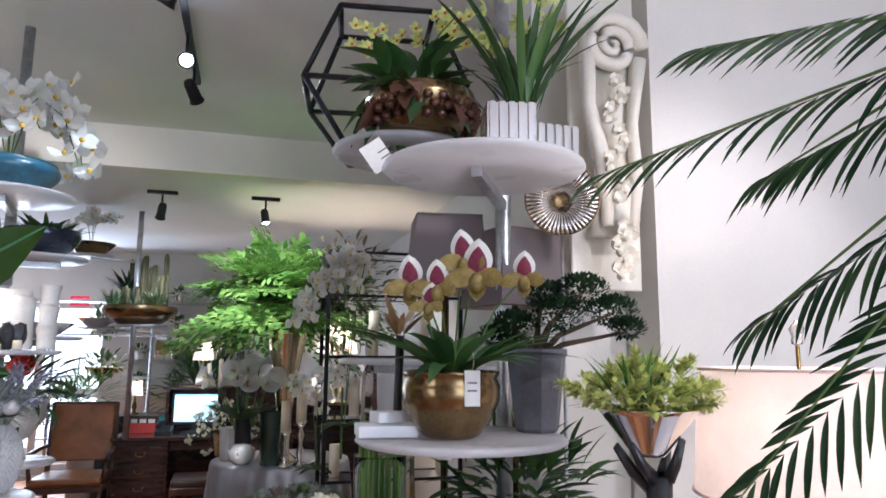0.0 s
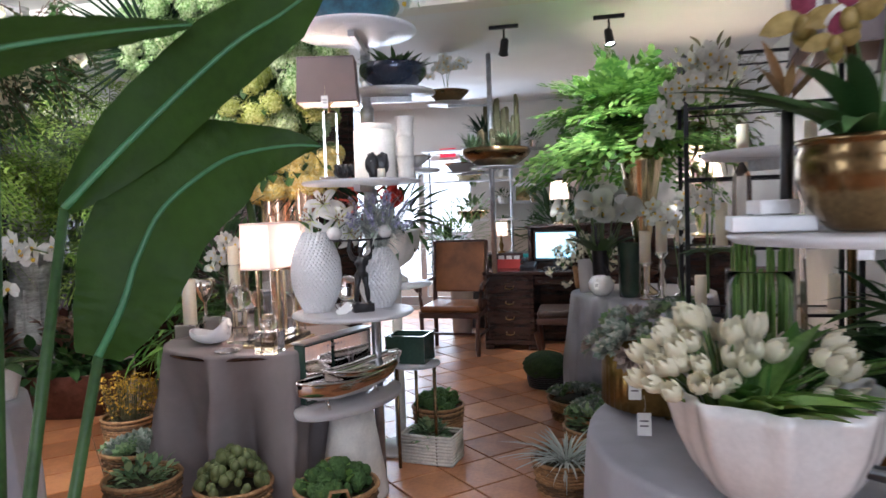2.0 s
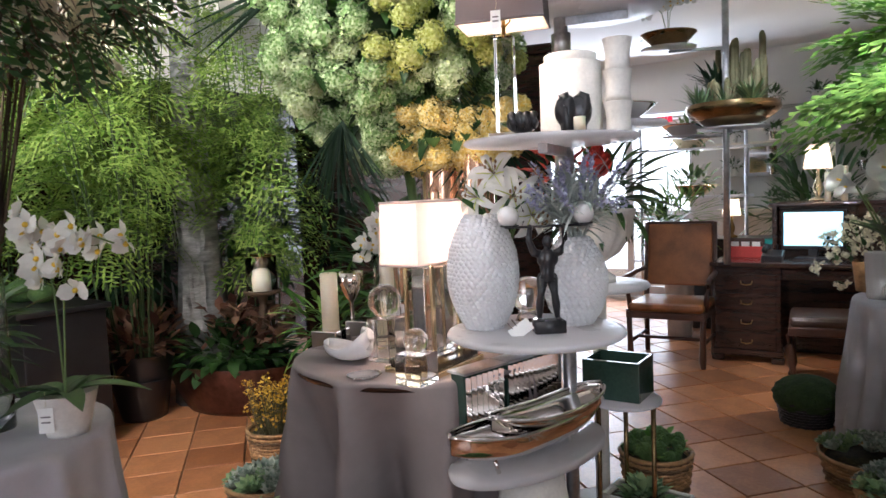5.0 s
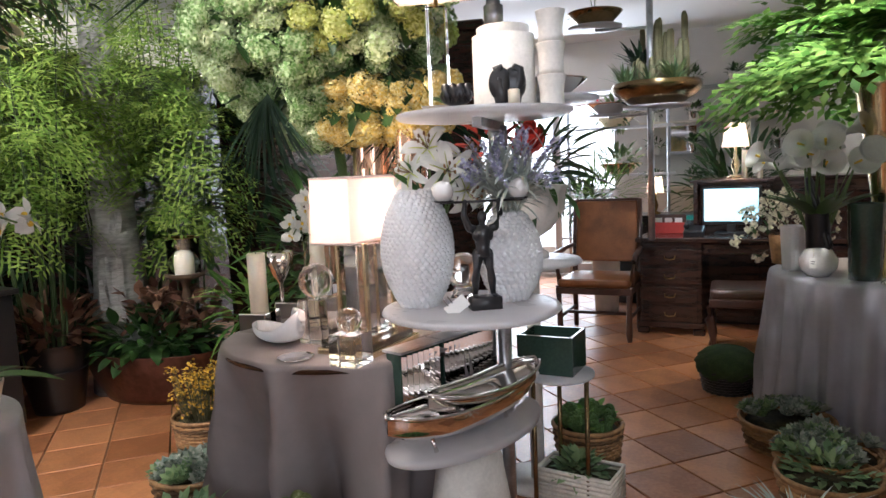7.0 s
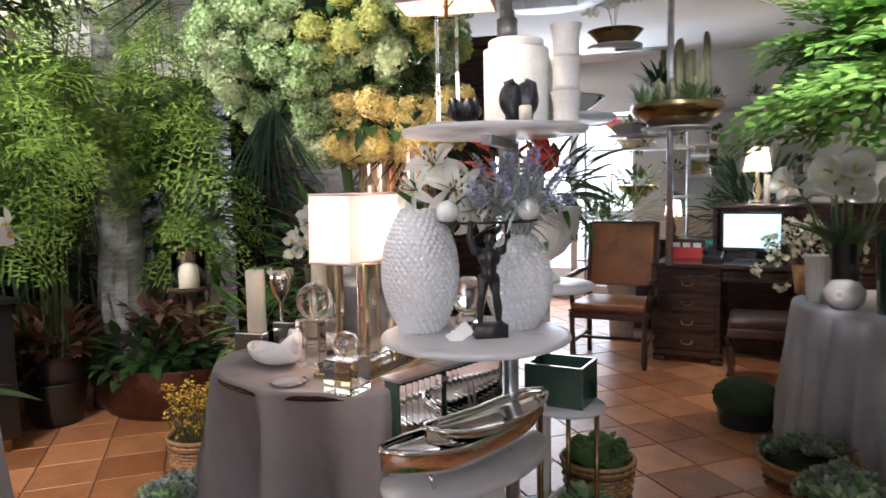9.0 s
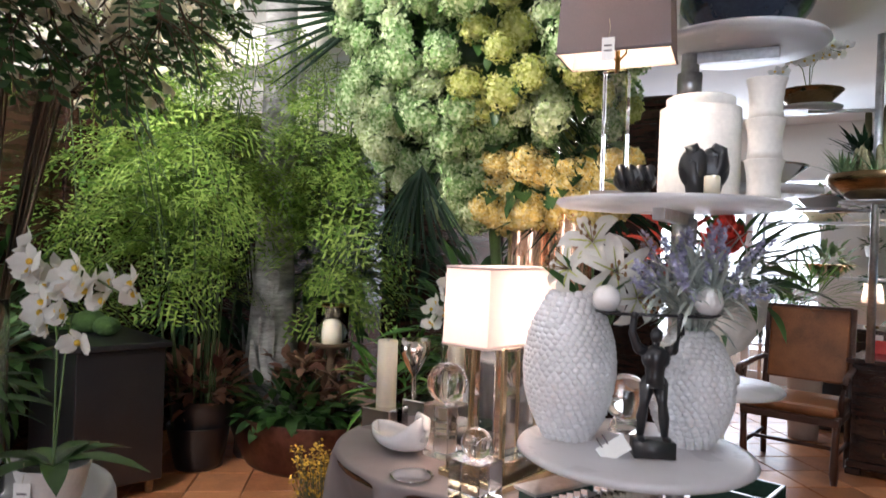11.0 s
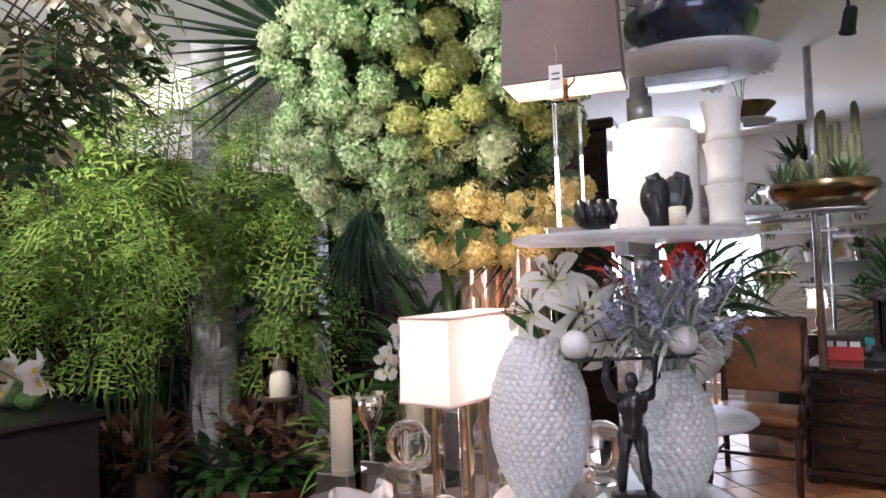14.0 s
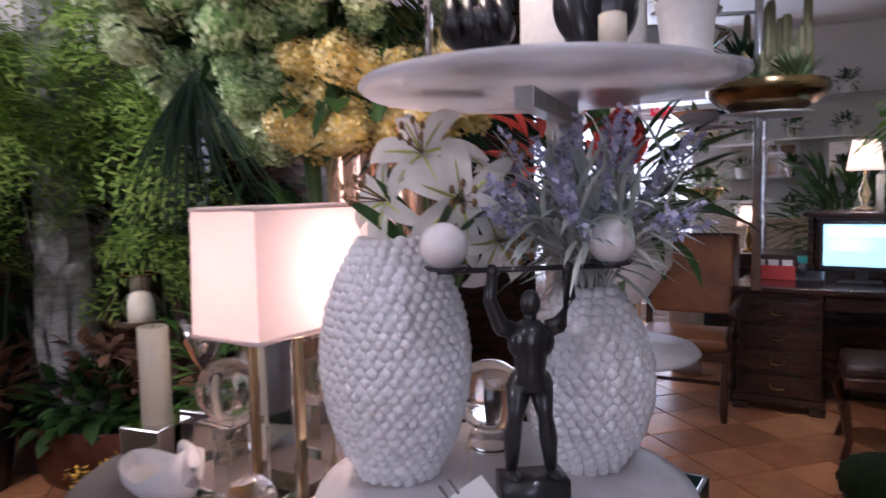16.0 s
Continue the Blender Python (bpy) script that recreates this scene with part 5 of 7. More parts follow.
# ---- giant-leaved plant close to the walker ----
def ribbed_leaf(parent, rib, widths, up):
    rib = [Vector(p) for p in rib]
    # a smooth rib through the points
    pts = []
    n = len(rib)
    for i in range(n - 1):
        p0, p1, p2, p3 = rib[max(i - 1, 0)], rib[i], rib[i + 1], rib[min(i + 2, n - 1)]
        for k in range(8):
            t = k / 8
            pts.append(0.5 * ((2 * p1) + (p2 - p0) * t + (2 * p0 - 5 * p1 + 4 * p2 - p3) * t * t + (3 * p1 - p0 - 3 * p2 + p3) * t * t * t))
    pts.append(rib[-1])
    m = len(pts)
    g = Geo()
    vs, fs = [], []
    cols = 9
    for i, p in enumerate(pts):
        d = (pts[min(i + 1, m - 1)] - pts[max(i - 1, 0)]).normalized()
        sd = d.cross(Vector(up)).normalized()
        nm = sd.cross(d).normalized()
        x = i / (m - 1) * (len(widths) - 1)
        j = min(len(widths) - 2, int(x))
        w = widths[j] + (widths[j + 1] - widths[j]) * (x - j)
        for c_ in range(-cols, cols + 1):
            s = c_ / cols
            rip = (0.0016 * math.sin(i * 2.1 + abs(s) * 5) + 0.004 * math.sin(i * 0.4 + s * 2)) * abs(s)
            vs.append(p + sd * w * s + nm * (0.16 * w * abs(s) ** 1.3 - 0.10 * w * s * s + rip))
    q = 2 * cols + 1
    for i in range(m - 1):
        for c_ in range(q - 1):
            fs.append((i * q + c_, i * q + c_ + 1, (i + 1) * q + c_ + 1, (i + 1) * q + c_))
    g.add(vs, fs)
    lf = g.obj("leaf", M_BIGLEAF, parent, "broad ribbed green leaf")
    Geo().tube(pts, [0.0060 * (1 - 0.75 * i / m) for i in range(m)], 8).obj("midrib", M_RIB, lf, "pale green midrib")
    return lf


gpl = thing("giant_leaf_plant", "tall plant with broad glossy banana-like leaves", "plant")
LA = [(-0.55, 1.03, 1.20), (-0.56, 1.06, 1.24), (-0.56, 1.08, 1.28), (-0.56, 1.10, 1.33), (-0.55, 1.14, 1.40), (-0.52, 1.21, 1.46), (-0.50, 1.26, 1.48), (-0.47, 1.32, 1.49), (-0.44, 1.35, 1.487)]
LB = [(-0.64, 1.04, 1.40), (-0.59, 1.12, 1.50), (-0.51, 1.23, 1.63), (-0.46, 1.30, 1.69), (-0.41, 1.36, 1.75)]
LC = [(-0.68, 0.89, 1.57), (-0.64, 0.97, 1.61), (-0.58, 1.08, 1.64), (-0.52, 1.18, 1.66)]
ribbed_leaf(gpl, LA, [0.03, 0.055, 0.07, 0.078, 0.085, 0.075, 0.05, 0.022, 0.001], (0.72, -0.62, 0.3))
ribbed_leaf(gpl, LB, [0.015, 0.055, 0.065, 0.05, 0.001], (0.75, -0.6, 0.35))
ribbed_leaf(gpl, LC, [0.05, 0.06, 0.045, 0.001], (0.6, -0.6, 0.7))
for k, (a, b) in enumerate((((-0.75, 0.95, 0.3), (-0.55, 1.03, 1.20)), ((-0.78, 0.93, 0.3), (-0.64, 1.04, 1.40)), ((-0.80, 0.9, 0.3), (-0.68, 0.89, 1.57)), ((-0.82, 0.98, 0.3), (-0.74, 1.0, 1.6)), ((-0.84, 0.93, 0.3), (-0.79, 0.98, 1.7)))):
    a, b = Vector(a), Vector(b)
    Geo().tube([a, a.lerp(b, 0.5) + Vector((-0.02, 0, 0.02)), b], [0.014, 0.011, 0.007], 8).obj("stalk", M_LEAF, gpl, "dark green stalk")
Geo().lathe(cup(0.14, 0.2, 0.36, 0.014), (-0.8, 0.93, 0), 36).obj("pot", M_BLACK, gpl, "dark pot")
Geo().lathe([(0.001, 0.31), (0.18, 0.31)], (-0.8, 0.93, 0), 24).obj("soil", M_SOIL, gpl)

# more greenery along the wall
for (x, y, r, h, n_, lab, m_, ln_, wd_) in ((-5.5, 3.3, 0.5, 1.25, 420, "dense dark green shrub against the wall", M_LEAF, 0.2, 0.06), (-5.75, 2.5, 0.5, 1.0, 420, "dense green shrub against the wall", M_PALM, 0.24, 0.05),
                                  (-5.35, 1.25, 0.42, 0.8, 320, "broad-leaved green plant near a cabinet", M_LEAF, 0.22, 0.07), (-5.1, 3.9, 0.45, 1.5, 380, "tall dark shrub beside a cabinet", M_PALM, 0.2, 0.05),
                                  (-4.5, 0.9, 0.4, 0.9, 300, "leafy plant by the black cabinet", M_LEAF, 0.22, 0.05), (-6.0, 1.9, 0.5, 1.9, 420, "tall green shrub near the wall", M_FERN, 0.18, 0.05)):
    bushy((x, y, 0), r, h, n_, lab, m_, ln_, wd_, sz=1.35)

# ---- second display stand by the white wall ----
QX, QY = 0.37, 2.44
stand_b = thing("display_stand", "steel pole with round grey-white tiers on square arms", "display stand")
Geo().tube([(QX, QY, 0.0), (QX, QY, 3.1)], 0.026, 16).obj("pole", M_STEEL, stand_b, "galvanised steel pole")
R1, R2, R3 = (0.27, 2.10, 1.315), (0.33, 2.09, 2.04), (0.04, 2.44, 2.2)
for c, r_ in ((R1, 0.28), (R2, 0.28), (R3, 0.24), ((0.0, 2.62, 1.51), 0.21)):
    tier(stand_b, c, r_, origin=(QX, QY))

# brass bowl with slipper orchids
bb = lathe_thing("brass_bowl", "round aged brass planter bowl with a rolled rim", "planter", (0.25, 2.03, 1.317),
                 [(0.001, 0), (0.06, 0), (0.075, 0.008), (0.105, 0.045), (0.125, 0.095), (0.127, 0.13), (0.118, 0.15), (0.124, 0.158), (0.126, 0.166), (0.118, 0.168), (0.112, 0.155), (0.11, 0.12), (0.001, 0.12)], M_BRONZE, 56)
so = thing("slipper_orchid", "slipper orchids, wine-spotted white and olive, over strap leaves", "orchid", (0.25, 2.03, 1.44))
gl, gs = Geo(), Geo()
for i in range(34):
    a = 6.283 * i / 34 * 3.3 + rnd.uniform(-0.3, 0.3)
    w = Vector((math.cos(a), math.sin(a), rnd.uniform(0.7, 1.9))).normalized()
    gl.leaf((0.03 * math.cos(a), 0.03 * math.sin(a), 0.02), w, Vector((-math.sin(a), math.cos(a), 0)), rnd.uniform(0.2, 0.29), rnd.uniform(0.036, 0.046), rnd.uniform(0.35, 0.8), 8, 0.2)
gl.obj("leaves", M_LEAF, so, "arching glossy strap leaves")
for (x, z, y, s) in ((-0.10, 0.265, -0.05, 1.0), (0.04, 0.325, -0.08, 1.0), (0.075, 0.285, -0.10, 1.15), (-0.025, 0.255, -0.09, 0.9), (0.19, 0.285, -0.02, 0.9), (-0.045, 0.21, -0.10, 0.7)):
    c = Vector((x, y, z))
    w = Vector((rnd.uniform(-0.3, 0.3), -1, 0.1)).normalized()
    gs.tube([(x * 0.1, 0, 0), (x * 0.6, y * 0.5, z * 0.7), c], 0.0028, 6, False)
    gd = Geo()
    dw_ = Vector((rnd.uniform(-0.2, 0.2), -0.25, 1))
    gd.leaf(c, dw_, (1, 0, 0), 0.074 * s, 0.064 * s, -0.2, 7, 0.22, shape=lambda q: math.sin(math.pi * min(1, 0.25 + 0.7 * q)))
    fl = gd.obj("dorsal_petal", M_PETAL, so, "white upper petal")
    gw = Geo()
    gw.leaf(c + Vector((0, -0.005, 0.001)), dw_, (1, 0, 0), 0.056 * s, 0.042 * s, -0.2, 6, 0.15, shape=lambda q: math.sin(math.pi * min(1, 0.3 + 0.66 * q)))
    gw.obj("wine_blotch", M_SPOT, fl, "wine red spotting")
    gd2 = Geo()
    for sx in (-1, 1):
        gd2.leaf(c, Vector((sx, -0.35, -0.3)), (0, 0, 1), 0.074 * s, 0.042 * s, 0.4, 6, 0.15)
    gd2.ball(c + Vector((0, -0.012, -0.022 * s)), 0.017 * s, 12, 8, sz=1.35)
    gd2.leaf(c + Vector((0, 0.004, -0.01)), Vector((0, -0.2, -1)), (1, 0, 0), 0.055 * s, 0.04 * s, -0.1, 4)
    gd2.obj("pouch", M_OCHREPETAL, fl, "olive gold pouch and side petals")
gs.obj("flower_stems", M_STEMG, so)
tag_on((0.315, 1.915, 1.488), turn=12, w=0.038, h=0.085)
o = Geo().box((0, 0, 0.015), (0.15, 0.11, 0.03)).obj("white_box", M_CERAMIC, smooth=False, bevel=0.003)
o.matrix_world = pose(0.08, 2.03, 1.317, 0, 0, 20)
tagged(o, "white lacquered box lying on a tier", "box")
o = Geo().box((0, 0, 0.014), (0.08, 0.06, 0.028)).obj("white_box", M_CERAMIC, smooth=False, bevel=0.003)
o.matrix_world = pose(0.08, 2.06, 1.349, 0, 0, 40)
tagged(o, "small white lacquered box on a larger one", "box")
# antler figure and hummingbird-like spray
tw = thing("dried_spray", "dried feather-like bronze spray on a black stem", "decoration", (0.10, 2.08, 1.315))
g = Geo()
tuft(g, (0, 0, 0.26), 9, 0.11, 0.03, 1.3, 0.1)
g.obj("feathers", M_OLIVEPETAL, tw)
Geo().tube([(0, 0, 0.0), (0.005, 0, 0.26)], 0.012, 8).obj("stem", M_BLACK, tw)

# slate pot with bonsai
sp = thing("slate_pot", "tall faceted slate grey planter", "plant pot", (0.47, 2.20, 1.317), 10)
Geo().lathe([(0.001, 0), (0.055, 0), (0.06, 0.01), (0.082, 0.2), (0.088, 0.21), (0.088, 0.225), (0.07, 0.225), (0.065, 0.19), (0.001, 0.19)], n=8).obj("body", mat("slate", (0.10, 0.105, 0.125), 0.45, var=0.2, scale=10), sp, smooth=False)
bo = thing("bonsai", "bonsai tree with clipped dark green pads", "bonsai", (0.47, 2.20, 1.51))
gt, gl = Geo(), Geo()
pads = ((-0.06, 0.02, 0.10, 0.07), (0.06, -0.02, 0.13, 0.085), (0.13, 0.02, 0.20, 0.075), (0.21, -0.01, 0.14, 0.07), (0.25, 0.0, 0.09, 0.05), (0.02, 0.03, 0.19, 0.06), (-0.11, 0, 0.07, 0.05))
for (x, y, z, r) in pads:
    gt.tube([(0, 0, 0.0), (x * 0.3, y, z * 0.5), (x, y, z - 0.01)], [0.014, 0.009, 0.004], 6)
    for _ in range(int(900 * r / 0.08)):
        d = unit()
        p = Vector((x, y, z)) + Vector((d.x, d.y, d.z * 0.55)) * r * rnd.uniform(0.7, 1.05)
        w = (d + Vector((0, 0, 0.6)) + unit() * 0.5).normalized()
        gl.dia(p, w, perp(w), 0.014, 0.009)
gt.obj("trunk", M_TWIG, bo)
gl.obj("foliage", M_PALM, bo, "tiny dark green leaves")

# lampshades stored behind
for (x, y, z, s, t) in ((0.16, 2.62, 1.74, 0.27, 15), (0.40, 2.58, 1.68, 0.27, 35)):
    e = thing("table_lamp", "unlit lamp with a taupe box shade", "lamp", (x, y, 0), t, "unlit lamps")
    box_shade(e, (0, 0, z), s, s, 0.26, M_SHADE_G, M_SHADE_IN, 0.82)
    Geo().tube([(0, 0, 0.72), (0, 0, z + 0.18)], 0.012, 10).obj("stem", M_BRONZE, e)
    Geo().lathe([(0.001, 0), (0.09, 0), (0.09, 0.03), (0.04, 0.06), (0.04, 0.72)], n=20).obj("base", M_BRONZE, e)

# ribbed silver disc
sd = thing("silver_disc", "round fluted silver shell disc leaning upright", "plate", (0.56, 2.45, 2.02))
g = Geo().lathe([(0.001, 0.0), (0.115, 0.03), (0.12, 0.036), (0.118, 0.026), (0.001, -0.01)], n=96, m=Matrix.Rotation(radians(90), 3, 'X'), fn=lambda r, z, a, i: r)
g2 = Geo()
for i in range(48):
    a = 6.283 * i / 48
    d = Vector((math.cos(a), 0, math.sin(a)))
    g2.tube([d * 0.02 + Vector((0, -0.004, 0)), d * 0.115 + Vector((0, -0.036, 0))], [0.002, 0.006], 6)
g.obj("plate", M_BRONZE, sd)
g2.obj("flutes", M_CHROME, sd, "raised silver flutes")
Geo().tube([(0, 0.01, 0), (0, 0.01, -2.02)], 0.006, 6).obj("stand", M_STEEL, sd)

# scaled copper planter with small orchids, mirrored vases, black geometric lantern on the upper tiers
cpot = lathe_thing("scaled_planter", "copper planter covered with overlapping scales", "planter", (0.12, 2.30, 2.205), cup(0.11, 0.17, 0.12, 0.01, (0.175, 0.55)), M_BRONZE)
g = Geo()
for k in range(4):
    for i in range(24):
        a = 6.283 * (i + 0.5 * (k % 2)) / 24
        r = 0.145 + 0.03 * math.sin(math.pi * (k + 1) / 5)
        g.ball((r * math.cos(a), r * math.sin(a), 0.02 + 0.027 * k), 0.018, 6, 4, sz=0.8)
g.obj("scales", M_COPPER, cpot)["kind"] = "stuff"
yo = thing("yellow_orchids", "small yellow-green orchids over broad green leaves", "orchid", (0.10, 2.28, 2.30))
gl, gs = Geo(), Geo()
leafy(gl, (0, 0, 0.04), 0.13, 46, 0.16, 0.06, 0.5, 0.3, 5, sz=0.5)
gl.obj("leaves", M_LEAF, yo)
g2 = Geo()
leafy(g2, (0.02, -0.06, 0.0), 0.13, 12, 0.15, 0.07, 0.5, 0.1, 5, sz=0.3)
g2.obj("russet_leaves", M_BROWNLEAF, yo, "russet magnolia leaves")
for k in range(9):
    a = rnd.uniform(0, 6.283)
    e = Vector((math.cos(a) * 0.16, math.sin(a) * 0.12, rnd.uniform(0.16, 0.34)))
    gs.tube([(0, 0, 0), e * 0.6 + Vector((0, 0, 0.06)), e], 0.0025, 5, False)
    for _ in range(5):
        p = e + unit() * 0.05
        gf = Geo()
        petals(gf, p, 5, (rnd.uniform(-0.5, 0.3), -1, 0.2), 0.028, 0.02, 0.95, 0.1, 3)
        f = gf.obj("blossom", M_LIMEPETAL, yo)
        Geo().ball(p + Vector((0, -0.006, 0)), 0.005, 6, 5).obj("lip", M_CORAL, f)
gs.obj("flower_stems", M_STEMG, yo)
for (x, y, h, t) in ((0.40, 2.06, 0.15, 12), (0.51, 2.14, 0.11, 25)):
    v = thing("mirrored_vase", "square vase of mirrored glass strips", "vase", (x, y, 2.042), t, "mirrored vases")
    Geo().box((0, 0, h / 2), (0.12, 0.12, h)).obj("core", M_CHROME, v, smooth=False)
    for s in range(4):
        m = Matrix.Rotation(s * math.pi / 2, 3, 'Z')
        for i in range(5):
            Geo().box(m @ Vector((-0.052 + i * 0.026, -0.063, h / 2)), (0.018, 0.008, h + 0.004), m).obj("strip", M_CHROME, v, "mirrored strip", smooth=False, bevel=0.002)
gg = thing("cymbidium", "tall cymbidium orchid with strap leaves and greenish flowers", "orchid", (0.44, 2.09, 2.19))
gl, gf = Geo(), Geo()
tuft(gl, (0, 0, 0), 46, 0.36, 0.026, 0.5, 0.35, 0.05, 7)
gl.obj("leaves", M_LEAF, gg, "long arching strap leaves")
for _ in range(34):
    p = Vector((rnd.uniform(-0.12, 0.12), rnd.uniform(-0.1, 0.1), rnd.uniform(0.2, 0.46)))
    petals(gf, p, 5, unit() + Vector((0, -0.8, 0)), 0.035, 0.016, 0.95, 0.15, 3)
gf.obj("blossoms", M_LIMEPETAL, gg, "greenish yellow blossoms")
tag_on((0.02, 2.13, 2.14), turn=10, w=0.07, h=0.09, tilt=-35)
ln = thing("geometric_lantern", "black metal geometric terrarium lantern", "lantern", (-0.05, 2.52, 2.2), 15)
V8 = [Vector(p) for p in ((-0.12, -0.1, 0), (0.12, -0.1, 0), (0.12, 0.1, 0), (-0.12, 0.1, 0), (-0.27, -0.17, 0.22), (0.27, -0.17, 0.22), (0.27, 0.17, 0.22), (-0.27, 0.17, 0.22), (-0.16, -0.12, 0.5), (0.16, -0.12, 0.5), (0.16, 0.12, 0.5), (-0.16, 0.12, 0.5))]
for a, b in ((0, 1), (1, 2), (2, 3), (3, 0), (0, 4), (1, 5), (2, 6), (3, 7), (4, 5), (5, 6), (6, 7), (7, 4), (4, 8), (5, 9), (6, 10), (7, 11), (8, 9), (9, 10), (10, 11), (11, 8)):
    Geo().tube([V8[a], V8[b]], 0.01, 6).obj("bar", M_BLACKMETAL, ln)

# ---- carved bracket on the pilaster ----
co = thing("carved_bracket", "white plaster scroll bracket carved with leaves", "bracket", (0.735, 2.535, 1.74), 23)
g = Geo()
g.box((0, 0.02, 0.55), (0.15, 0.10, 0.75))
sp_ = [(-0.02 + 0.11 * (1 - k / 40) * math.cos(k * 0.36), -0.06, 0.82 + 0.11 * (1 - k / 40) * math.sin(k * 0.36)) for k in range(40)]
g.tube(sp_, [0.028 * (1 - 0.6 * k / 40) for k in range(40)], 8)
g.tube([(-0.11, -0.05, 0.85), (-0.11, -0.05, 0.6), (-0.06, -0.05, 0.4), (-0.05, -0.05, 0.2)], [0.03, 0.026, 0.03, 0.02], 8)
g.tube([(0.08, -0.05, 0.78), (0.05, -0.05, 0.55), (0.06, -0.05, 0.35), (0.04, -0.05, 0.2)], [0.03, 0.02, 0.024, 0.018], 8)
g.box((0, -0.02, 0.27), (0.13, 0.07, 0.1))
g.obj("scroll", M_CREAM, co)
g = Geo()
for k in range(13):
    c = Vector((-0.03 + 0.03 * math.sin(k * 1.3), -0.075, 0.68 - k * 0.033))
    petals(g, c, 5, (0, -1, 0.2), 0.035, 0.028, 0.8, 0.3, 3, k)
    g.ball(c, 0.017, 8, 6)
for k in range(7):
    c = Vector((-0.01 + 0.02 * math.sin(k * 2.1), -0.06, 0.19 - k * 0.025))
    petals(g, c, 5, (0, -1, 0), 0.045, 0.035, 0.8, 0.35, 3, k * 0.7)
    g.ball(c, 0.02, 8, 6)
g.obj("carved_leaves", M_CREAM, co, "carved leaf garland")
Geo().box((0, 0.06, 0.55), (0.26, 0.02, 1.1)).obj("back_panel", M_CREAM, co, smooth=False, bevel=0.006)

# ---- black hand holding a silver vase of yellow heads ----
hs = Geo()
hs.tube([(0, 0, 0), (0.0, 0.0, 0.2), (0.01, 0, 0.42), (0.0, 0, 0.55)], [0.05, 0.04, 0.032, 0.045], 12)
for k, (a, b) in enumerate((((-0.03, 0, 0.53), (-0.13, -0.02, 0.62)), ((-0.02, -0.03, 0.55), (-0.09, -0.08, 0.63)), ((0.03, -0.02, 0.55), (0.07, -0.05, 0.64)), ((0.02, 0.03, 0.55), (0.05, 0.07, 0.63)))):
    a, b = Vector(a), Vector(b)
    hs.tube([a, a.lerp(b, 0.5) + Vector((0, 0, -0.01)), b], [0.02, 0.017, 0.011], 8)
o = hs.obj("hand_sculpture", M_BLACK)
o.matrix_world = pose(0.73, 1.86, 0.74) @ Matrix.Diagonal((0.7, 0.7, 0.95, 1))
tagged(o, "tall black carved sculpture of an open palm", "sculpture")
lathe_thing("silver_vase", "flared silver vase held by a black sculpture", "vase", (0.71, 1.84, 1.31), cup(0.035, 0.11, 0.10, 0.005), M_CHROME)
yf = thing("yellow_flowers", "bunch of pale yellow spiky flower heads", "flowers", (0.70, 1.84, 1.40))
gf, gl = Geo(), Geo()
for _ in range(80):
    d = unit()
    d.z = abs(d.z) * 0.7 + 0.1
    d.normalize()
    e = Vector((d.x * 0.19, d.y * 0.15, d.z * 0.15)) * rnd.uniform(0.65, 1.0)
    for k in range(30):
        p = e * (0.75 + 0.3 * k / 30)
        o2 = (d * 0.8 + unit()).normalized()
        gf.dia(p, o2, perp(o2), 0.024, 0.013)
    w = (d + unit() * 0.4).normalized()
    gl.leaf(e * 0.5, w, perp(w), rnd.uniform(0.09, 0.13), 0.008, 0.1, 3)
gf.obj("flower_heads", M_LIMEPETAL, yf)
gl.obj("leaves", M_FERN, yf)

# ---- big drum lamp by the white wall ----
sb = thing("side_table", "round table covered with a pale cloth under a lamp", "table", (1.08, 1.96, 0))
Geo().lathe([(0.36, 0), (0.35, 0.7), (0.34, 0.72), (0.001, 0.72)], n=60, fn=lambda r, z, a, i: r * (1 + 0.03 * math.sin(13 * a) * (z < 0.7))).obj("cloth", M_CLOTH, sb)
dl = thing("drum_lamp", "lit lamp with a large pale linen drum shade and glass body", "lamp", (1.08, 1.97, 0.722))
Geo().lathe([(0.001, 0), (0.08, 0), (0.08, 0.02), (0.03, 0.03), (0.055, 0.12), (0.06, 0.2), (0.03, 0.3), (0.015, 0.36), (0.001, 0.37)], n=28).obj("body", M_CRYSTAL, dl)
Geo().lathe([(0.245, 0.49), (0.225, 0.775)], n=56).obj("shade", M_DRUM, dl)
for z, r in ((0.49, 0.246), (0.775, 0.226)):
    Geo().tube([(r * math.cos(a), r * math.sin(a), z) for a in [6.283 * i / 48 for i in range(49)]], 0.004, 6).obj("trim", M_SHADE_W, dl)
Geo().tube([(0, 0, 0.36), (0, 0, 0.83)], 0.005, 6).obj("rod", M_BRASS, dl)
Geo().lathe([(0.001, 0.83), (0.014, 0.835), (0.012, 0.85), (0.018, 0.87), (0.001, 0.89)], n=14).obj("finial", M_CRYSTAL, dl)
Geo().ball((0, 0, 0.62), 0.035, 14, 9).obj("bulb", M_BULB, dl, "lit bulb")
lg = thing("lime_flowers", "cluster of large lime green cupped flowers", "flowers", (0.80, 1.45, 0.0))
gf, gs = Geo(), Geo()
for _ in range(9):
    p = Vector((rnd.uniform(-0.16, 0.16), rnd.uniform(-0.08, 0.14), rnd.uniform(1.0, 1.12)))
    petals(gf, p, 5, Vector((0, -0.3, 1)) + unit() * 0.5, 0.075, 0.07, 0.6, 0.15, 4)
    gs.tube([(0, 0, 0.3), p], 0.004, 5, False)
gf.obj("blossoms", M_LIMEPETAL, lg)
gs.obj("stems", M_STEMG, lg)
Geo().lathe(cup(0.1, 0.12, 0.4, 0.006), n=32).obj("vase", M_MATTEWHITE, lg)


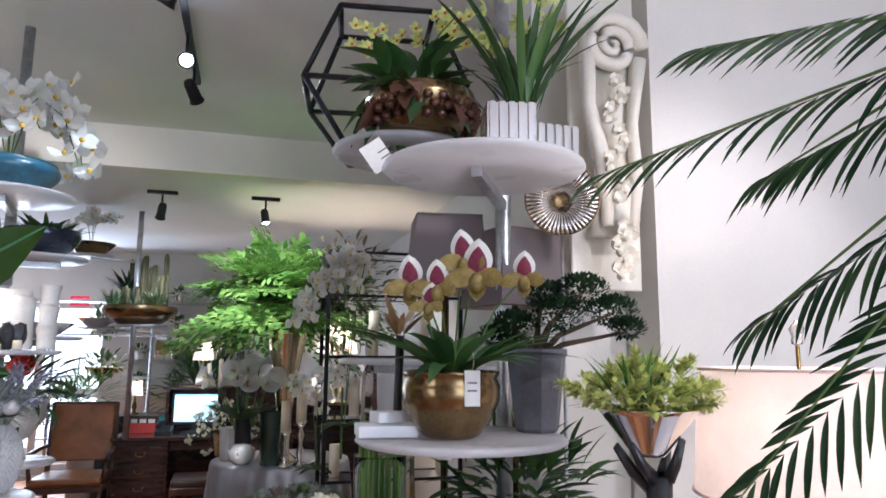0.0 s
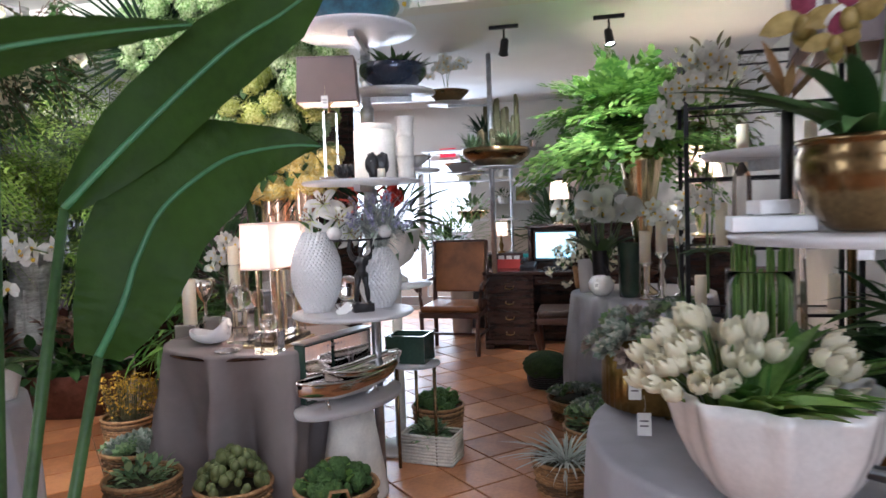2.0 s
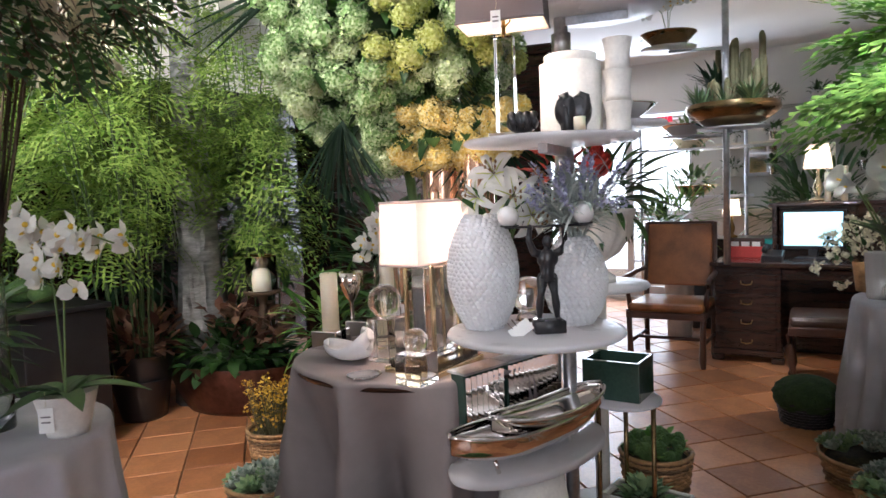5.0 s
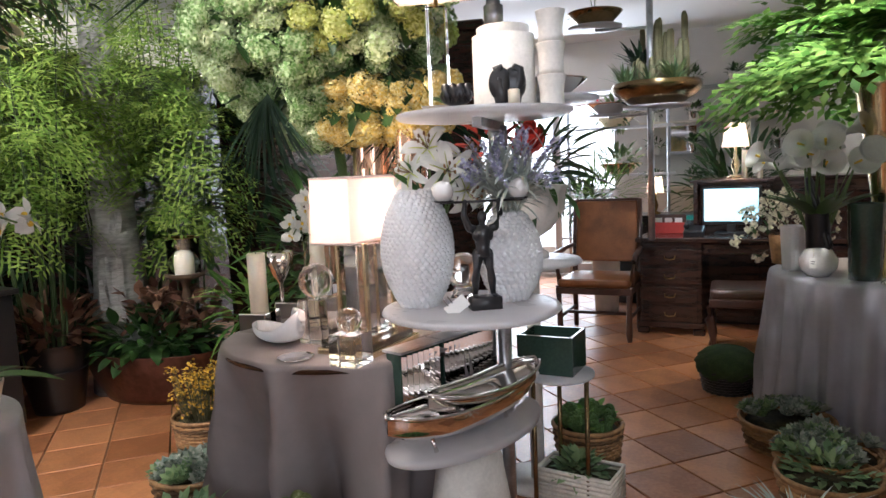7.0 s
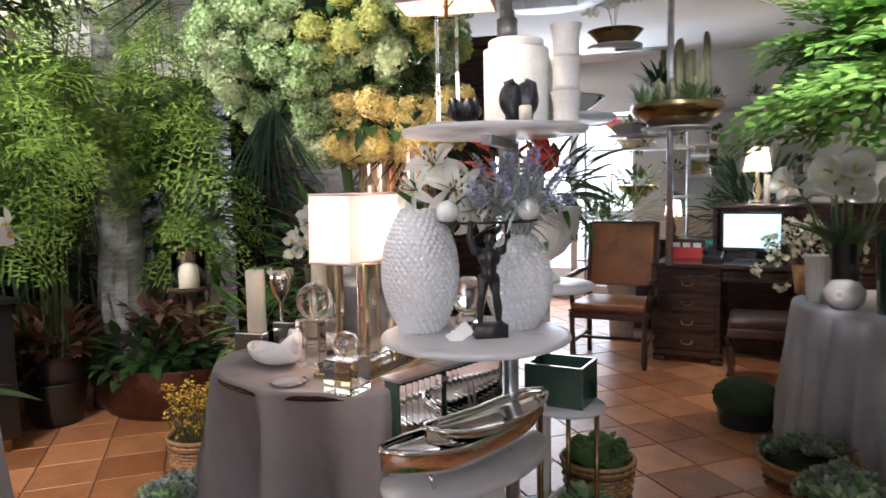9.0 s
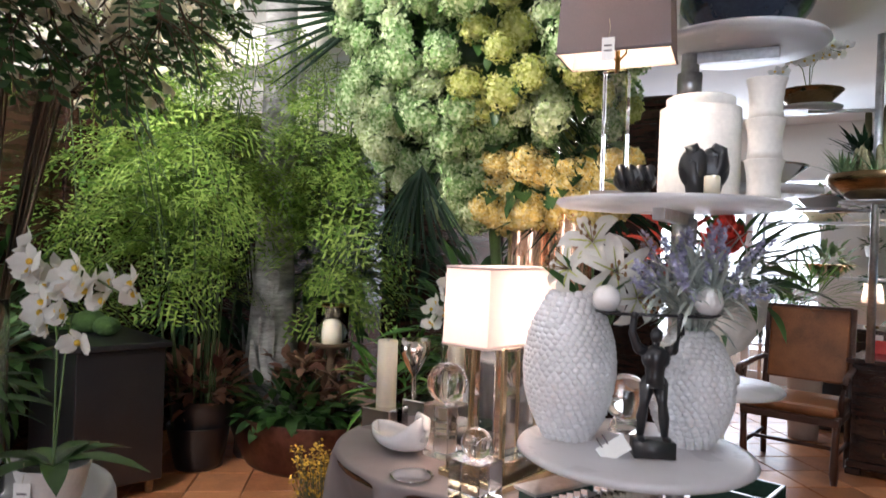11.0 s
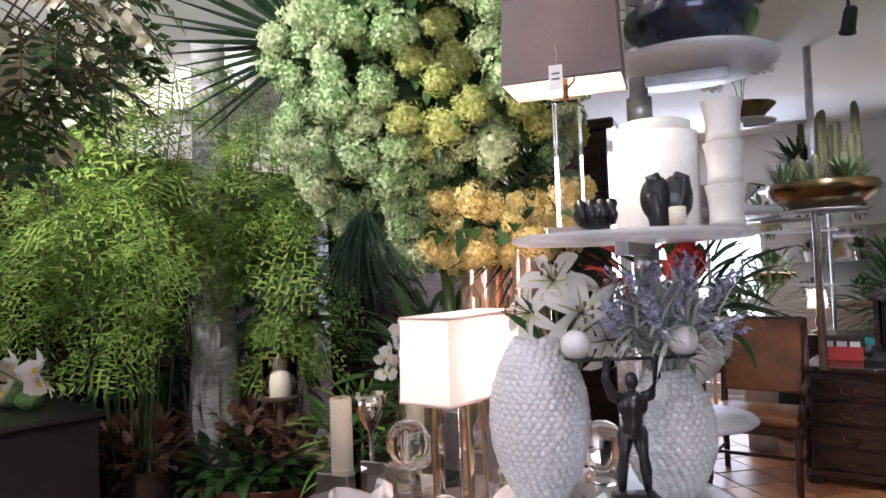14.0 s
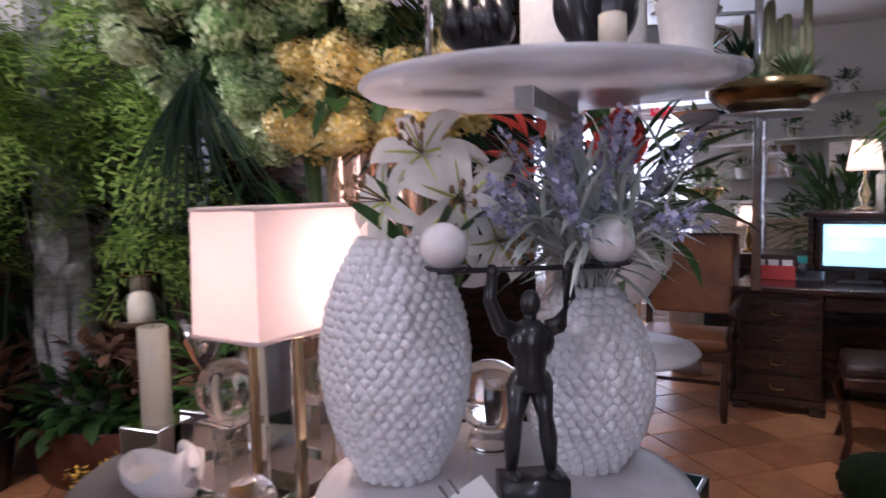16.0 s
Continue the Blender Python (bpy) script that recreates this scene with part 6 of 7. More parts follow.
# ---- palm with long fronds ----
pm = thing("potted_palm", "tall potted palm with long feathered fronds", "plant")
PB = Vector((1.5, 1.30, 1.2))
gs = Geo()
for k, (p, q, dr) in enumerate((((1.0, 1.30, 1.96), (0.60, 1.50, 1.86), 0.0), ((1.02, 1.27, 2.03), (0.76, 1.40, 2.05), 0.0), ((1.0, 1.36, 1.74), (0.84, 1.49, 1.58), 0.0), ((1.0, 1.37, 1.60), (0.80, 1.48, 1.30), 0.0), ((1.0, 1.31, 1.91), (0.86, 1.43, 1.83), 0.0), ((1.05, 1.2, 2.2), (0.8, 1.35, 2.3), 0), ((1.2, 1.0, 1.9), (1.0, 0.75, 1.8), 0))):
    p, q = Vector(p), Vector(q)
    st = p + (p - q) * 0.5 + Vector((0.1, -0.03, 0.02))
    gs.tube([PB, PB.lerp(st, 0.6) + Vector((0, 0, 0.1)), st, p, q], [0.008, 0.006, 0.004, 0.003, 0.0015], 6, False)
    g = Geo()
    d = (q - st).normalized()
    L = (q - st).length
    sdv = Vector((0.3, -0.55, 0.75)).cross(d).normalized()
    for i in range(21):
        t = i / 20
        c = st + d * L * t
        for s in (-1, 1):
            w = (d * (0.75 + 0.5 * t) + sdv * s * (0.9 - 0.35 * t) + Vector((0, 0, -0.25)) + unit() * 0.12).normalized()
            g.leaf(c, w, d.cross(w).cross(w), 0.20 * (1.05 - 0.55 * t) * rnd.uniform(0.8, 1.1), 0.0125, 0.22, 5, 0.3)
    g.obj("frond", M_FROND, pm, "dark green feathered frond")
gs.obj("stalks", M_STEMG, pm)
Geo().tube([(1.5, 1.3, 0.3), (1.5, 1.3, 1.2)], [0.05, 0.03], 10).obj("trunk", M_TWIG, pm)
Geo().lathe(cup(0.16, 0.22, 0.4, 0.014), (1.5, 1.3, 0), 32).obj("pot", M_TERRA, pm)

# ---- tulips in a shell bowl ----
CT = 0.762
sh = thing("shell_bowl", "large pearl white bowl with a scalloped shell rim", "bowl", (0.085, 2.06, CT))


def shell(r, z, a, i):
    return r * (1 + 0.055 * min(1, z / 0.22) ** 1.5 * math.sin(9 * a + 0.6) + 0.02 * min(1, z / 0.22) * math.sin(18 * a))


prof = [(0.001, 0), (0.08, 0), (0.092, 0.012), (0.128, 0.04), (0.162, 0.09), (0.186, 0.15), (0.198, 0.21), (0.203, 0.243), (0.195, 0.241), (0.172, 0.15), (0.11, 0.07), (0.001, 0.05)]
Geo().lathe(prof, n=112, fn=shell).obj("bowl", M_PEARL, sh)
tu = thing("tulip_bunch", "big bunch of white tulips with fresh green leaves", "flowers", (0.0, 2.03, CT + 0.17))
gs, gl = Geo(), Geo()


def tulip_petal():
    g = Geo()
    for k in range(7):
        t = k / 6
        rr = 0.020 * (math.sin(math.pi * (0.14 + 0.70 * t)) ** 0.8)
        w = 0.0215 * math.sin(math.pi * (0.2 + 0.75 * t))
        g.v += [(rr * (1 - 0.24 * c_ * c_), w * c_ * 0.85, 0.060 * t - 0.004 * c_ * c_ * t) for c_ in (-1, -0.5, 0, 0.5, 1)]
    g.f = [(k * 5 + c_, k * 5 + c_ + 1, k * 5 + c_ + 6, k * 5 + c_ + 5) for k in range(6) for c_ in range(4)]
    return g.mesh("petal", M_IVORYPETAL)


petal_me = tulip_petal()
base_me = Geo().ball((0, 0, 0.004), 0.012, 8, 6).mesh("tulip", M_IVORYPETAL)
for k in range(66):
    a, s = rnd.uniform(0, 6.283), math.sqrt(rnd.random())
    e = Vector((math.cos(a) * s * 0.15 - 0.035, math.sin(a) * s * 0.14 + 0.01, 0.07 + 0.11 * (1 - s * s) + rnd.uniform(-0.03, 0.03)))
    if k % 8 == 0:
        e = Vector((0.17 + rnd.uniform(-0.06, 0.05), rnd.uniform(-0.1, 0.02), rnd.uniform(0.06, 0.18)))
    w = (Vector((e.x * 1.4, e.y * 1.4 - 0.05, 0.16)) + unit() * 0.06).normalized()
    ob = new("tulip", base_me)
    ob.parent = tu
    ob.matrix_basis = Matrix.LocRotScale(e, w.to_track_quat('Z', 'Y'), Vector((1, 1, 1)) * rnd.uniform(0.78, 1.0))
    lean = rnd.uniform(0.0, 9.0)
    for i in range(6):
        pt_ = new("petal", petal_me)
        pt_.parent = ob
        pt_.matrix_basis = Matrix.Rotation(1.047 * i, 4, 'Z') @ Matrix.Rotation(radians(lean), 4, 'Y') @ Matrix.Scale(1.0 if i % 2 else 0.88, 4)
    gs.tube([(e.x * 0.2, e.y * 0.2, -0.02), e * 0.7, e + w * 0.005], 0.0035, 5, False)
for _ in range(52):
    a = rnd.uniform(-1.6, 1.9)
    w = Vector((math.cos(a) * 0.7 + 0.1, math.sin(a) * 0.5 - 0.15, 0.8)).normalized()
    gl.leaf((rnd.uniform(0, 0.1), rnd.uniform(-0.1, 0.05), 0.0), w, perp(w) + unit() * 0.3, rnd.uniform(0.18, 0.27), 0.055, 0.4, 6, 0.25)
gs.obj("stems", M_STEMG, tu)
gl.obj("leaves", M_FERN, tu, "fresh green leaves")

# ribbed gold planter with grey succulents
bp_ = thing("ribbed_planter", "round ribbed antique gold planter on small feet", "planter", (-0.34, 2.60, CT))
bp_.scale = (1.2, 1.2, 1.1)
Geo().lathe([(0.001, 0.015), (0.135, 0.015), (0.14, 0.02), (0.14, 0.155), (0.132, 0.158), (0.128, 0.13), (0.001, 0.13)], n=120, fn=lambda r, z, a, i: r * (1 + 0.012 * math.cos(40 * a)) if r > 0.133 else r).obj("body", M_BRASS, bp_)
for i in range(4):
    a = 6.283 * i / 4 + 0.5
    Geo().ball((0.11 * math.cos(a), 0.11 * math.sin(a), 0.0115), 0.0115, 8, 6).obj("foot", M_BRASS, bp_)
su = thing("succulents", "grey-green succulent rosettes massed in a gold planter", "succulents", (-0.34, 2.60, CT + 0.15))
for _ in range(95):
    d = unit()
    d.z = abs(d.z) * 0.8
    g = Geo()
    rosette(g, Vector((d.x * 0.2, d.y * 0.2, 0.02 + d.z * 0.15)), rnd.uniform(0.035, 0.055), 3, d)
    g.obj("rosette", rnd.choice((M_SUCCB, M_SUCCB, M_SUCC, M_SUCCR)), su)
tag_on((-0.34, 2.40, CT + 0.13), turn=25, w=0.035, h=0.06)
tag_on((-0.27, 2.28, CT + 0.075), turn=25, w=0.035, h=0.06)
# driftwood, gold tiled pot, glass obelisks and dark ferns behind
dw = thing("driftwood", "dark gnarled driftwood branch on the cloth-covered table", "driftwood", (0.46, 2.12, CT + 0.03))
g = Geo()
for k in range(7):
    p = Vector((0, 0, 0.04))
    d = Vector((rnd.uniform(-1, 1), rnd.uniform(-0.4, 0.3), rnd.uniform(0.1, 0.6))).normalized()
    pts = [p.copy()]
    for _ in range(5):
        d = (d + unit() * 0.4).normalized()
        p = p + d * 0.07
        p.z = max(p.z, 0.0)
        pts.append(p.copy())
    g.tube(pts, [0.03, 0.026, 0.022, 0.017, 0.012, 0.006], 8)
g.obj("branch", M_BLACK, dw)
gm = lathe_thing("mosaic_pot", "amber and gold mosaic glass pot", "plant pot", (0.30, 2.42, CT), cup(0.09, 0.125, 0.17, 0.008), M_BRONZE)
g = Geo()
for k in range(8):
    for i in range(26):
        a = 6.283 * (i + 0.5 * (k % 2)) / 26
        r = 0.093 + 0.034 * (k + 0.5) / 8
        g.box((r * math.cos(a), r * math.sin(a), 0.012 + 0.02 * k), (0.008, 0.02, 0.017), Matrix.Rotation(a, 3, 'Z'))
g.obj("mosaic", mat("amber_mosaic", (0.30, 0.12, 0.03), 0.2, metal=0.5, island=0.9, col2=(0.6, 0.34, 0.1)), gm)["kind"] = "stuff"
fn = thing("green_fern", "dark green ferns and seed stems in a mosaic pot", "plant", (0.30, 2.42, CT + 0.12))
gl, gs = Geo(), Geo()
for _ in range(46):
    a = rnd.uniform(0, 6.283)
    frond(gl, gs, (0, 0, 0), (math.cos(a) * 0.6, math.sin(a) * 0.6, 1), rnd.uniform(0.28, 0.46), 0.5, 10, 0.2, 1, 0.02, 0.35)
gl.obj("fronds", M_LEAF, fn)
gs.obj("stems", M_TWIG, fn)
for (x, y, h) in ((-0.16, 2.86, 0.74), (0.0, 2.76, 0.74)):
    o = Geo().lathe([(0.001, 0), (0.055, 0), (0.055, 0.04), (0.045, 0.045), (0.028, h - 0.05), (0.001, h)], n=4).obj("obelisk", M_CRYSTAL, smooth=False)
    o.matrix_world = pose(x, y, CT, 0, 0, 25)
    tagged(o, "tall clear crystal obelisk on the cloth-covered table", "obelisk", "crystal obelisks")
gr = thing("grass_vase", "green horsetail stems in a clear glass cylinder", "plant", (-0.06, 2.62, CT))
Geo().lathe(cup(0.09, 0.09, 0.42, 0.005), n=36).obj("cylinder", M_GLASS, gr)
g = Geo()
for _ in range(70):
    a, s = rnd.uniform(0, 6.283), math.sqrt(rnd.random()) * 0.075
    g.tube([(s * math.cos(a), s * math.sin(a), 0.01), (s * math.cos(a) * 1.1, s * math.sin(a) * 1.1, rnd.uniform(0.36, 0.56))], 0.0035, 5)
g.obj("stems", M_FERN, gr)
bushy((0.42, 2.46, CT), 0.21, 0.34, 260, "dark leafy plant in a black pot behind the tulips", length=0.14, width=0.032, potr=0.11, poth=0.16, sz=0.95)

# ---- right round table: fern in a gold trumpet vase, callas, small pots ----
RZ = 0.752
lathe_thing("trumpet_vase", "tall champagne gold trumpet vase", "vase", (-1.33, 5.16, RZ), [(0.001, 0), (0.10, 0), (0.095, 0.02), (0.045, 0.06), (0.05, 0.3), (0.085, 0.58), (0.14, 0.90), (0.165, 1.0), (0.158, 0.995), (0.08, 0.62), (0.001, 0.5)], M_GOLD, 48)
fe = thing("fern_bouquet", "huge spreading bouquet of bright green fern fronds", "fern", (-1.36, 5.10, RZ + 1.08))
gl, gs = Geo(), Geo()
for k in range(76):
    a, e = rnd.uniform(0, 6.283), rnd.uniform(-0.1, 1.35)
    w = Vector((math.cos(a) * math.cos(e), math.sin(a) * math.cos(e), math.sin(e)))
    frond(gl, gs, w * 0.05, w, rnd.uniform(0.5, 0.85), rnd.uniform(0.2, 0.75), 10, 0.30, 3, 0.085, 0.44)
gl.obj("fronds", M_FERN, fe)
gs.obj("stems", M_STEMG, fe)
br = bushy((-0.95, 5.35, 0.0), 0.42, 2.0, 420, "airy dark olive foliage beside the fern bouquet", M_CACTUS, 0.09, 0.03, potr=0.15, poth=0.4)


def callas(at, h):
    t = thing("calla_bouquet", "white calla lilies in a dark tall vase", "flowers", at)
    gs, gl = Geo(), Geo()
    for k in range(16):
        a = 6.283 * k / 16 + rnd.uniform(-0.2, 0.2)
        r = rnd.uniform(0.05, 0.26)
        e = Vector((math.cos(a) * r, math.sin(a) * r, h * rnd.uniform(0.8, 1.08)))
        w = (Vector((math.cos(a) * 0.8, math.sin(a) * 0.8 - 0.5, 0.35)) + unit() * 0.2).normalized()
        m = w.to_track_quat('Z', 'Y').to_matrix()
        g = Geo().lathe([(0.006, -0.05), (0.012, -0.02), (0.026, 0.02), (0.05, 0.05), (0.066, 0.06)], e, 22, m=m, fn=lambda q, z, b, i: q * (1 + 0.35 * max(0, math.cos(b)) * max(0, z) * 12))
        g.obj("calla", M_PETAL, t)
        Geo().tube([e - w * 0.02, e + w * 0.045], [0.004, 0.006], 6).obj("spadix", M_YCENTRE, t)
        gs.tube([(0, 0, 0.1), (e.x * 0.5, e.y * 0.5, h * 0.6), e - w * 0.05], 0.005, 6, False)
        gl.leaf((0, 0, 0.25), Vector((math.cos(a), math.sin(a), 1.2)), (-math.sin(a), math.cos(a), 0), 0.3, 0.06, 0.4, 6)
    gs.obj("stems", M_STEMG, t)
    gl.obj("leaves", M_LEAF, t)
    Geo().lathe(cup(0.05, 0.06, 0.34, 0.005), n=28).obj("vase", M_BLACK, t, "dark glass vase")


callas((-1.58, 5.02, RZ), 0.66)
lathe_thing("ribbed_vase", "white ribbed ceramic cylinder vase", "vase", (-1.74, 5.14, RZ), cup(0.05, 0.062, 0.23, 0.006), M_CERAMIC, 64, lambda r, z, a, i: r * (1 + 0.035 * math.cos(18 * a)) if i < 13 else r)
lathe_thing("silver_pot", "round pearl silver bud pot", "plant pot", (-1.57, 5.0, RZ), [(0.001, 0), (0.05, 0), (0.085, 0.04), (0.09, 0.08), (0.06, 0.13), (0.025, 0.145), (0.02, 0.135)], M_PEARL)
bw = thing("bent_wood", "black looped wooden sculpture rising from a silver pot", "sculpture", (-1.57, 5.0, RZ + 0.14))
Geo().tube([(0.05 * math.cos(a) * (1 + 0.2 * math.sin(a)), 0.01 * math.sin(2 * a), 0.17 - 0.17 * math.cos(a)) for a in [6.283 * i / 24 for i in range(25)]], 0.014, 8).obj("loop", M_BLACK, bw)
tag_on((-1.56, 4.9, RZ + 0.10), turn=20, w=0.03, h=0.05)
lathe_thing("glass_cylinder", "dark green filled glass cylinder vase", "vase", (-1.36, 4.99, RZ), cup(0.07, 0.08, 0.36, 0.006), M_SMOKE)
tb = thing("twig_pot", "ivory small-flowered branches in a woven pot", "flowers", (-1.86, 5.36, RZ))
Geo().lathe(cup(0.07, 0.09, 0.16, 0.008), n=28).obj("pot", M_WICKER, tb)
gs, gf, gl = Geo(), Geo(), Geo()
for _ in range(40):
    w = (unit() + Vector((0, -0.1, 0.6))).normalized()
    e = Vector((0, 0, 0.16)) + w * rnd.uniform(0.12, 0.27)
    gs.tube([(0, 0, 0.12), e], 0.0025, 4, False)
    for _ in range(6):
        petals(gf, e + unit() * 0.035, 4, unit() + Vector((0.3, -0.6, 0.2)), 0.024, 0.02, 0.9, 0.1, 2)
    for _ in range(3):
        o2 = unit()
        gl.leaf(e, o2, perp(o2), 0.05, 0.024, 0.2, 3)
gs.obj("twigs", M_TWIG, tb)
gf.obj("blossoms", M_IVORYPETAL, tb)
gl.obj("leaves", M_LEAF, tb)
for k, (x, y, h) in enumerate(((-1.14, 4.98, 0.30), (-1.05, 5.1, 0.36), (-1.22, 4.90, 0.24))):
    cs = lathe_thing("candlestick", "polished silver baluster candlestick", "candle holder", (x, y, RZ), [(0.001, 0), (0.05, 0), (0.05, 0.012), (0.015, 0.03), (0.03, h * 0.3), (0.012, h * 0.5), (0.028, h * 0.7), (0.012, h * 0.85), (0.045, h), (0.001, h)], M_CHROME, group="candlesticks")
    pillar((x, y, RZ + h), 0.2, 0.036)
moth_orchid((-0.95, 4.80, RZ - 0.0), "white moth orchid with arching sprays", [[(0, 0, 0), (-0.05, 0, 0.4), (0.05, -0.05, 0.66), (0.2, -0.1, 0.6)], [(0, 0, 0), (0.05, 0, 0.4), (-0.06, -0.06, 0.6), (-0.2, -0.1, 0.54)]], size=0.055)
moth_orchid((-0.62, 4.20, 1.1), "tall white moth orchid on a black shelf", [[(0, 0, 0), (0.02, 0, 0.6), (-0.05, 0, 0.95), (-0.2, -0.05, 0.8), (-0.26, -0.06, 0.6)], [(0, 0, 0), (0.04, 0, 0.6), (0.1, 0, 0.95), (0.0, -0.05, 1.0), (-0.12, -0.06, 0.85)]], size=0.055)
# black etagere
et = thing("etagere", "black metal shelf unit with glass shelves", "shelf", (-0.5, 4.9, 0), 23)
for x in (-0.45, 0.45):
    for y in (-0.17, 0.17):
        Geo().box((x, y, 1.1), (0.025, 0.025, 2.2)).obj("post", M_BLACKMETAL, et, smooth=False)
for z in (0.35, 0.72, 1.1, 1.5, 1.9, 2.19):
    Geo().box((0, 0, z), (0.87, 0.33, 0.010)).obj("shelf_board", M_GLASS, et, "clear glass shelf", smooth=False)
    for y in (-0.17, 0.17):
        Geo().box((0, y, z), (0.87, 0.018, 0.018)).obj("rail", M_BLACKMETAL, et, smooth=False)
for k in range(7):
    x, z = -0.36 + 0.12 * (k % 7), (0.73, 1.11, 1.51)[k % 3]
    p = et.matrix_world @ Vector((x, 0.0, z))
    pillar((p.x, p.y, z), 0.2 + 0.05 * (k % 3), 0.034)

# ---- desk things ----
DK = Matrix.Translation((-3.27, 6.12, 0)) @ Matrix.Rotation(radians(20), 4, 'Z')


def on_desk(x, y, z=0.763):
    p = DK @ Vector((x, y, z))
    return (p.x, p.y, p.z)


mo = thing("computer_monitor", "flat computer monitor with a pale blue page, in a dark hutch", "monitor", on_desk(0.66, 0.36), 14)
Geo().box((0, 0, 0.22), (0.44, 0.035, 0.30)).obj("housing", M_BLACK, mo, smooth=False, bevel=0.006)
s = Geo().box((0, -0.02, 0.225), (0.40, 0.003, 0.255)).obj("screen", M_SCREEN, mo, "lit pale blue screen", smooth=False)
Geo().box((0.01, -0.0225, 0.305), (0.36, 0.001, 0.05)).obj("page_header", M_SCREENW, s, smooth=False)
for i in range(4):
    Geo().box((-0.05, -0.0225, 0.26 - 0.02 * i), (0.22 - 0.03 * (i % 2), 0.001, 0.006)).obj("text_bar", M_SCREENW, s, smooth=False)
Geo().box((0, 0, 0.035), (0.06, 0.03, 0.07)).obj("neck", M_BLACK, mo, smooth=False)
Geo().box((0, -0.02, 0.006), (0.22, 0.16, 0.012)).obj("foot", M_BLACK, mo, smooth=False, bevel=0.003)
hu = thing("desk_hutch", "dark wooden hutch around a monitor", "cabinet", on_desk(0.66, 0.47), 14)
for x in (-0.27, 0.27):
    Geo().box((x, 0.06, 0.2), (0.03, 0.26, 0.4)).obj("side_panel", M_WOOD, hu, smooth=False)
Geo().box((0, 0.06, 0.41), (0.62, 0.32, 0.025)).obj("top_board", M_WOOD, hu, smooth=False, bevel=0.005)
Geo().box((0, 0.19, 0.2), (0.54, 0.015, 0.4)).obj("back_panel", M_BLACK, hu, smooth=False)
ph = thing("desk_phone", "black office telephone with a handset", "phone", on_desk(0.40, 0.22), 20)
Geo().box((0, 0, 0.03), (0.15, 0.16, 0.05), Matrix.Rotation(radians(14), 3, 'X')).obj("base", M_BLACK, ph, smooth=False, bevel=0.01)
Geo().tube([(-0.05, -0.07, 0.075), (-0.05, 0, 0.10), (-0.05, 0.07, 0.095)], [0.022, 0.014, 0.022], 8).obj("handset", M_BLACK, ph)
rk = thing("letter_rack", "dark red wooden letter rack holding white cards", "letter rack", on_desk(0.18, 0.35), 16)
for i in range(3):
    Geo().box((0, 0.04 * i, 0.045 + 0.015 * i), (0.26, 0.012, 0.09 + 0.03 * i)).obj("panel", M_PINK if i == 0 else M_WOODRED, rk, smooth=False, bevel=0.003)
for x in (-0.08, 0.0, 0.08):
    Geo().box((x, 0.02, 0.09), (0.06, 0.003, 0.07)).obj("card", M_PAPER, rk, smooth=False)
o = Geo().box((0, 0, 0.02), (0.22, 0.16, 0.035)).obj("book", M_TEAL, smooth=False, bevel=0.003)
o.matrix_world = pose(*on_desk(0.28, 0.52, 0.86), 0, 0, 24)
tagged(o, "teal covered book lying on a box", "book")
o = Geo().box((0, 0, 0.05), (0.24, 0.18, 0.1)).obj("box_file", M_BLACK, smooth=False, bevel=0.003)
o.matrix_world = pose(*on_desk(0.28, 0.52), 0, 0, 24)
tagged(o, "black box file on the desk", "box")


def side_cabinet(at, w, d, h, material, label):
    t = thing("side_cabinet", label, "cabinet", at, 23)
    Geo().box((0, 0, h / 2 - 0.015), (w, d, h - 0.03)).obj("body", material, t, smooth=False, bevel=0.006)
    Geo().box((0, 0, h - 0.015), (w + 0.04, d + 0.03, 0.03)).obj("top", material, t, smooth=False, bevel=0.008)
    n = max(2, round(w / 0.45))
    for i in range(n):
        x = -w / 2 + w * (i + 0.5) / n
        dr = Geo().box((x, -d / 2 - 0.008, h / 2 - 0.02), (w / n - 0.03, 0.018, h - 0.16)).obj("door", material, t, smooth=False, bevel=0.006)
        Geo().ball((x + (w / n * 0.36 if i % 2 == 0 else -w / n * 0.36), -d / 2 - 0.026, h * 0.55), 0.012, 10, 7).obj("knob", M_BRASS, dr, "small brass knob")
    return t


def small_lamp(at, s, label, body=M_BRASS, power=6.0):
    t = thing("desk_lamp", label, "lamp", at)
    Geo().lathe([(0.001, 0), (0.06 * s, 0), (0.06 * s, 0.015), (0.015, 0.03), (0.035 * s, 0.10 * s), (0.012, 0.18 * s), (0.01, 0.26 * s)], n=22).obj("body", body, t)
    Geo().lathe([(0.10 * s, 0.24 * s), (0.07 * s, 0.42 * s)], n=32).obj("shade", M_SHADE_W, t, "lit pleated shade")
    Geo().ball((0, 0, 0.32 * s), 0.022 * s, 10, 7).obj("bulb", M_BULB, t, "lit bulb")
    lamp("glow", 'POINT', (at[0], at[1], at[2] + 0.34 * s), power, WARM, size=0.03)


small_lamp((-3.82, 7.35, 0.85), 0.85, "small lit brass lamp with a pleated shade")
small_lamp((-2.86, 6.95, 1.19), 1.05, "lit lamp with a white drum shade", M_GOLD)
small_lamp((-1.22, 6.12, 1.101), 1.75, "large lit lamp with a white shade on a dark cabinet", M_GOLD, 26.0)
side_cabinet((-1.22, 6.14, 0), 0.6, 0.45, 1.1, M_WOOD, "tall dark wooden cabinet with a lit lamp on it")
for x, y, h in ((-2.72, 6.80, 0.22), (-2.62, 6.85, 0.26)):
    pillar((x, y, 1.19), h, 0.022)
side_cabinet((-2.55, 7.2, 0), 1.3, 0.5, 1.19, M_WOOD, "dark wooden cabinet behind the desk with lamps on it")
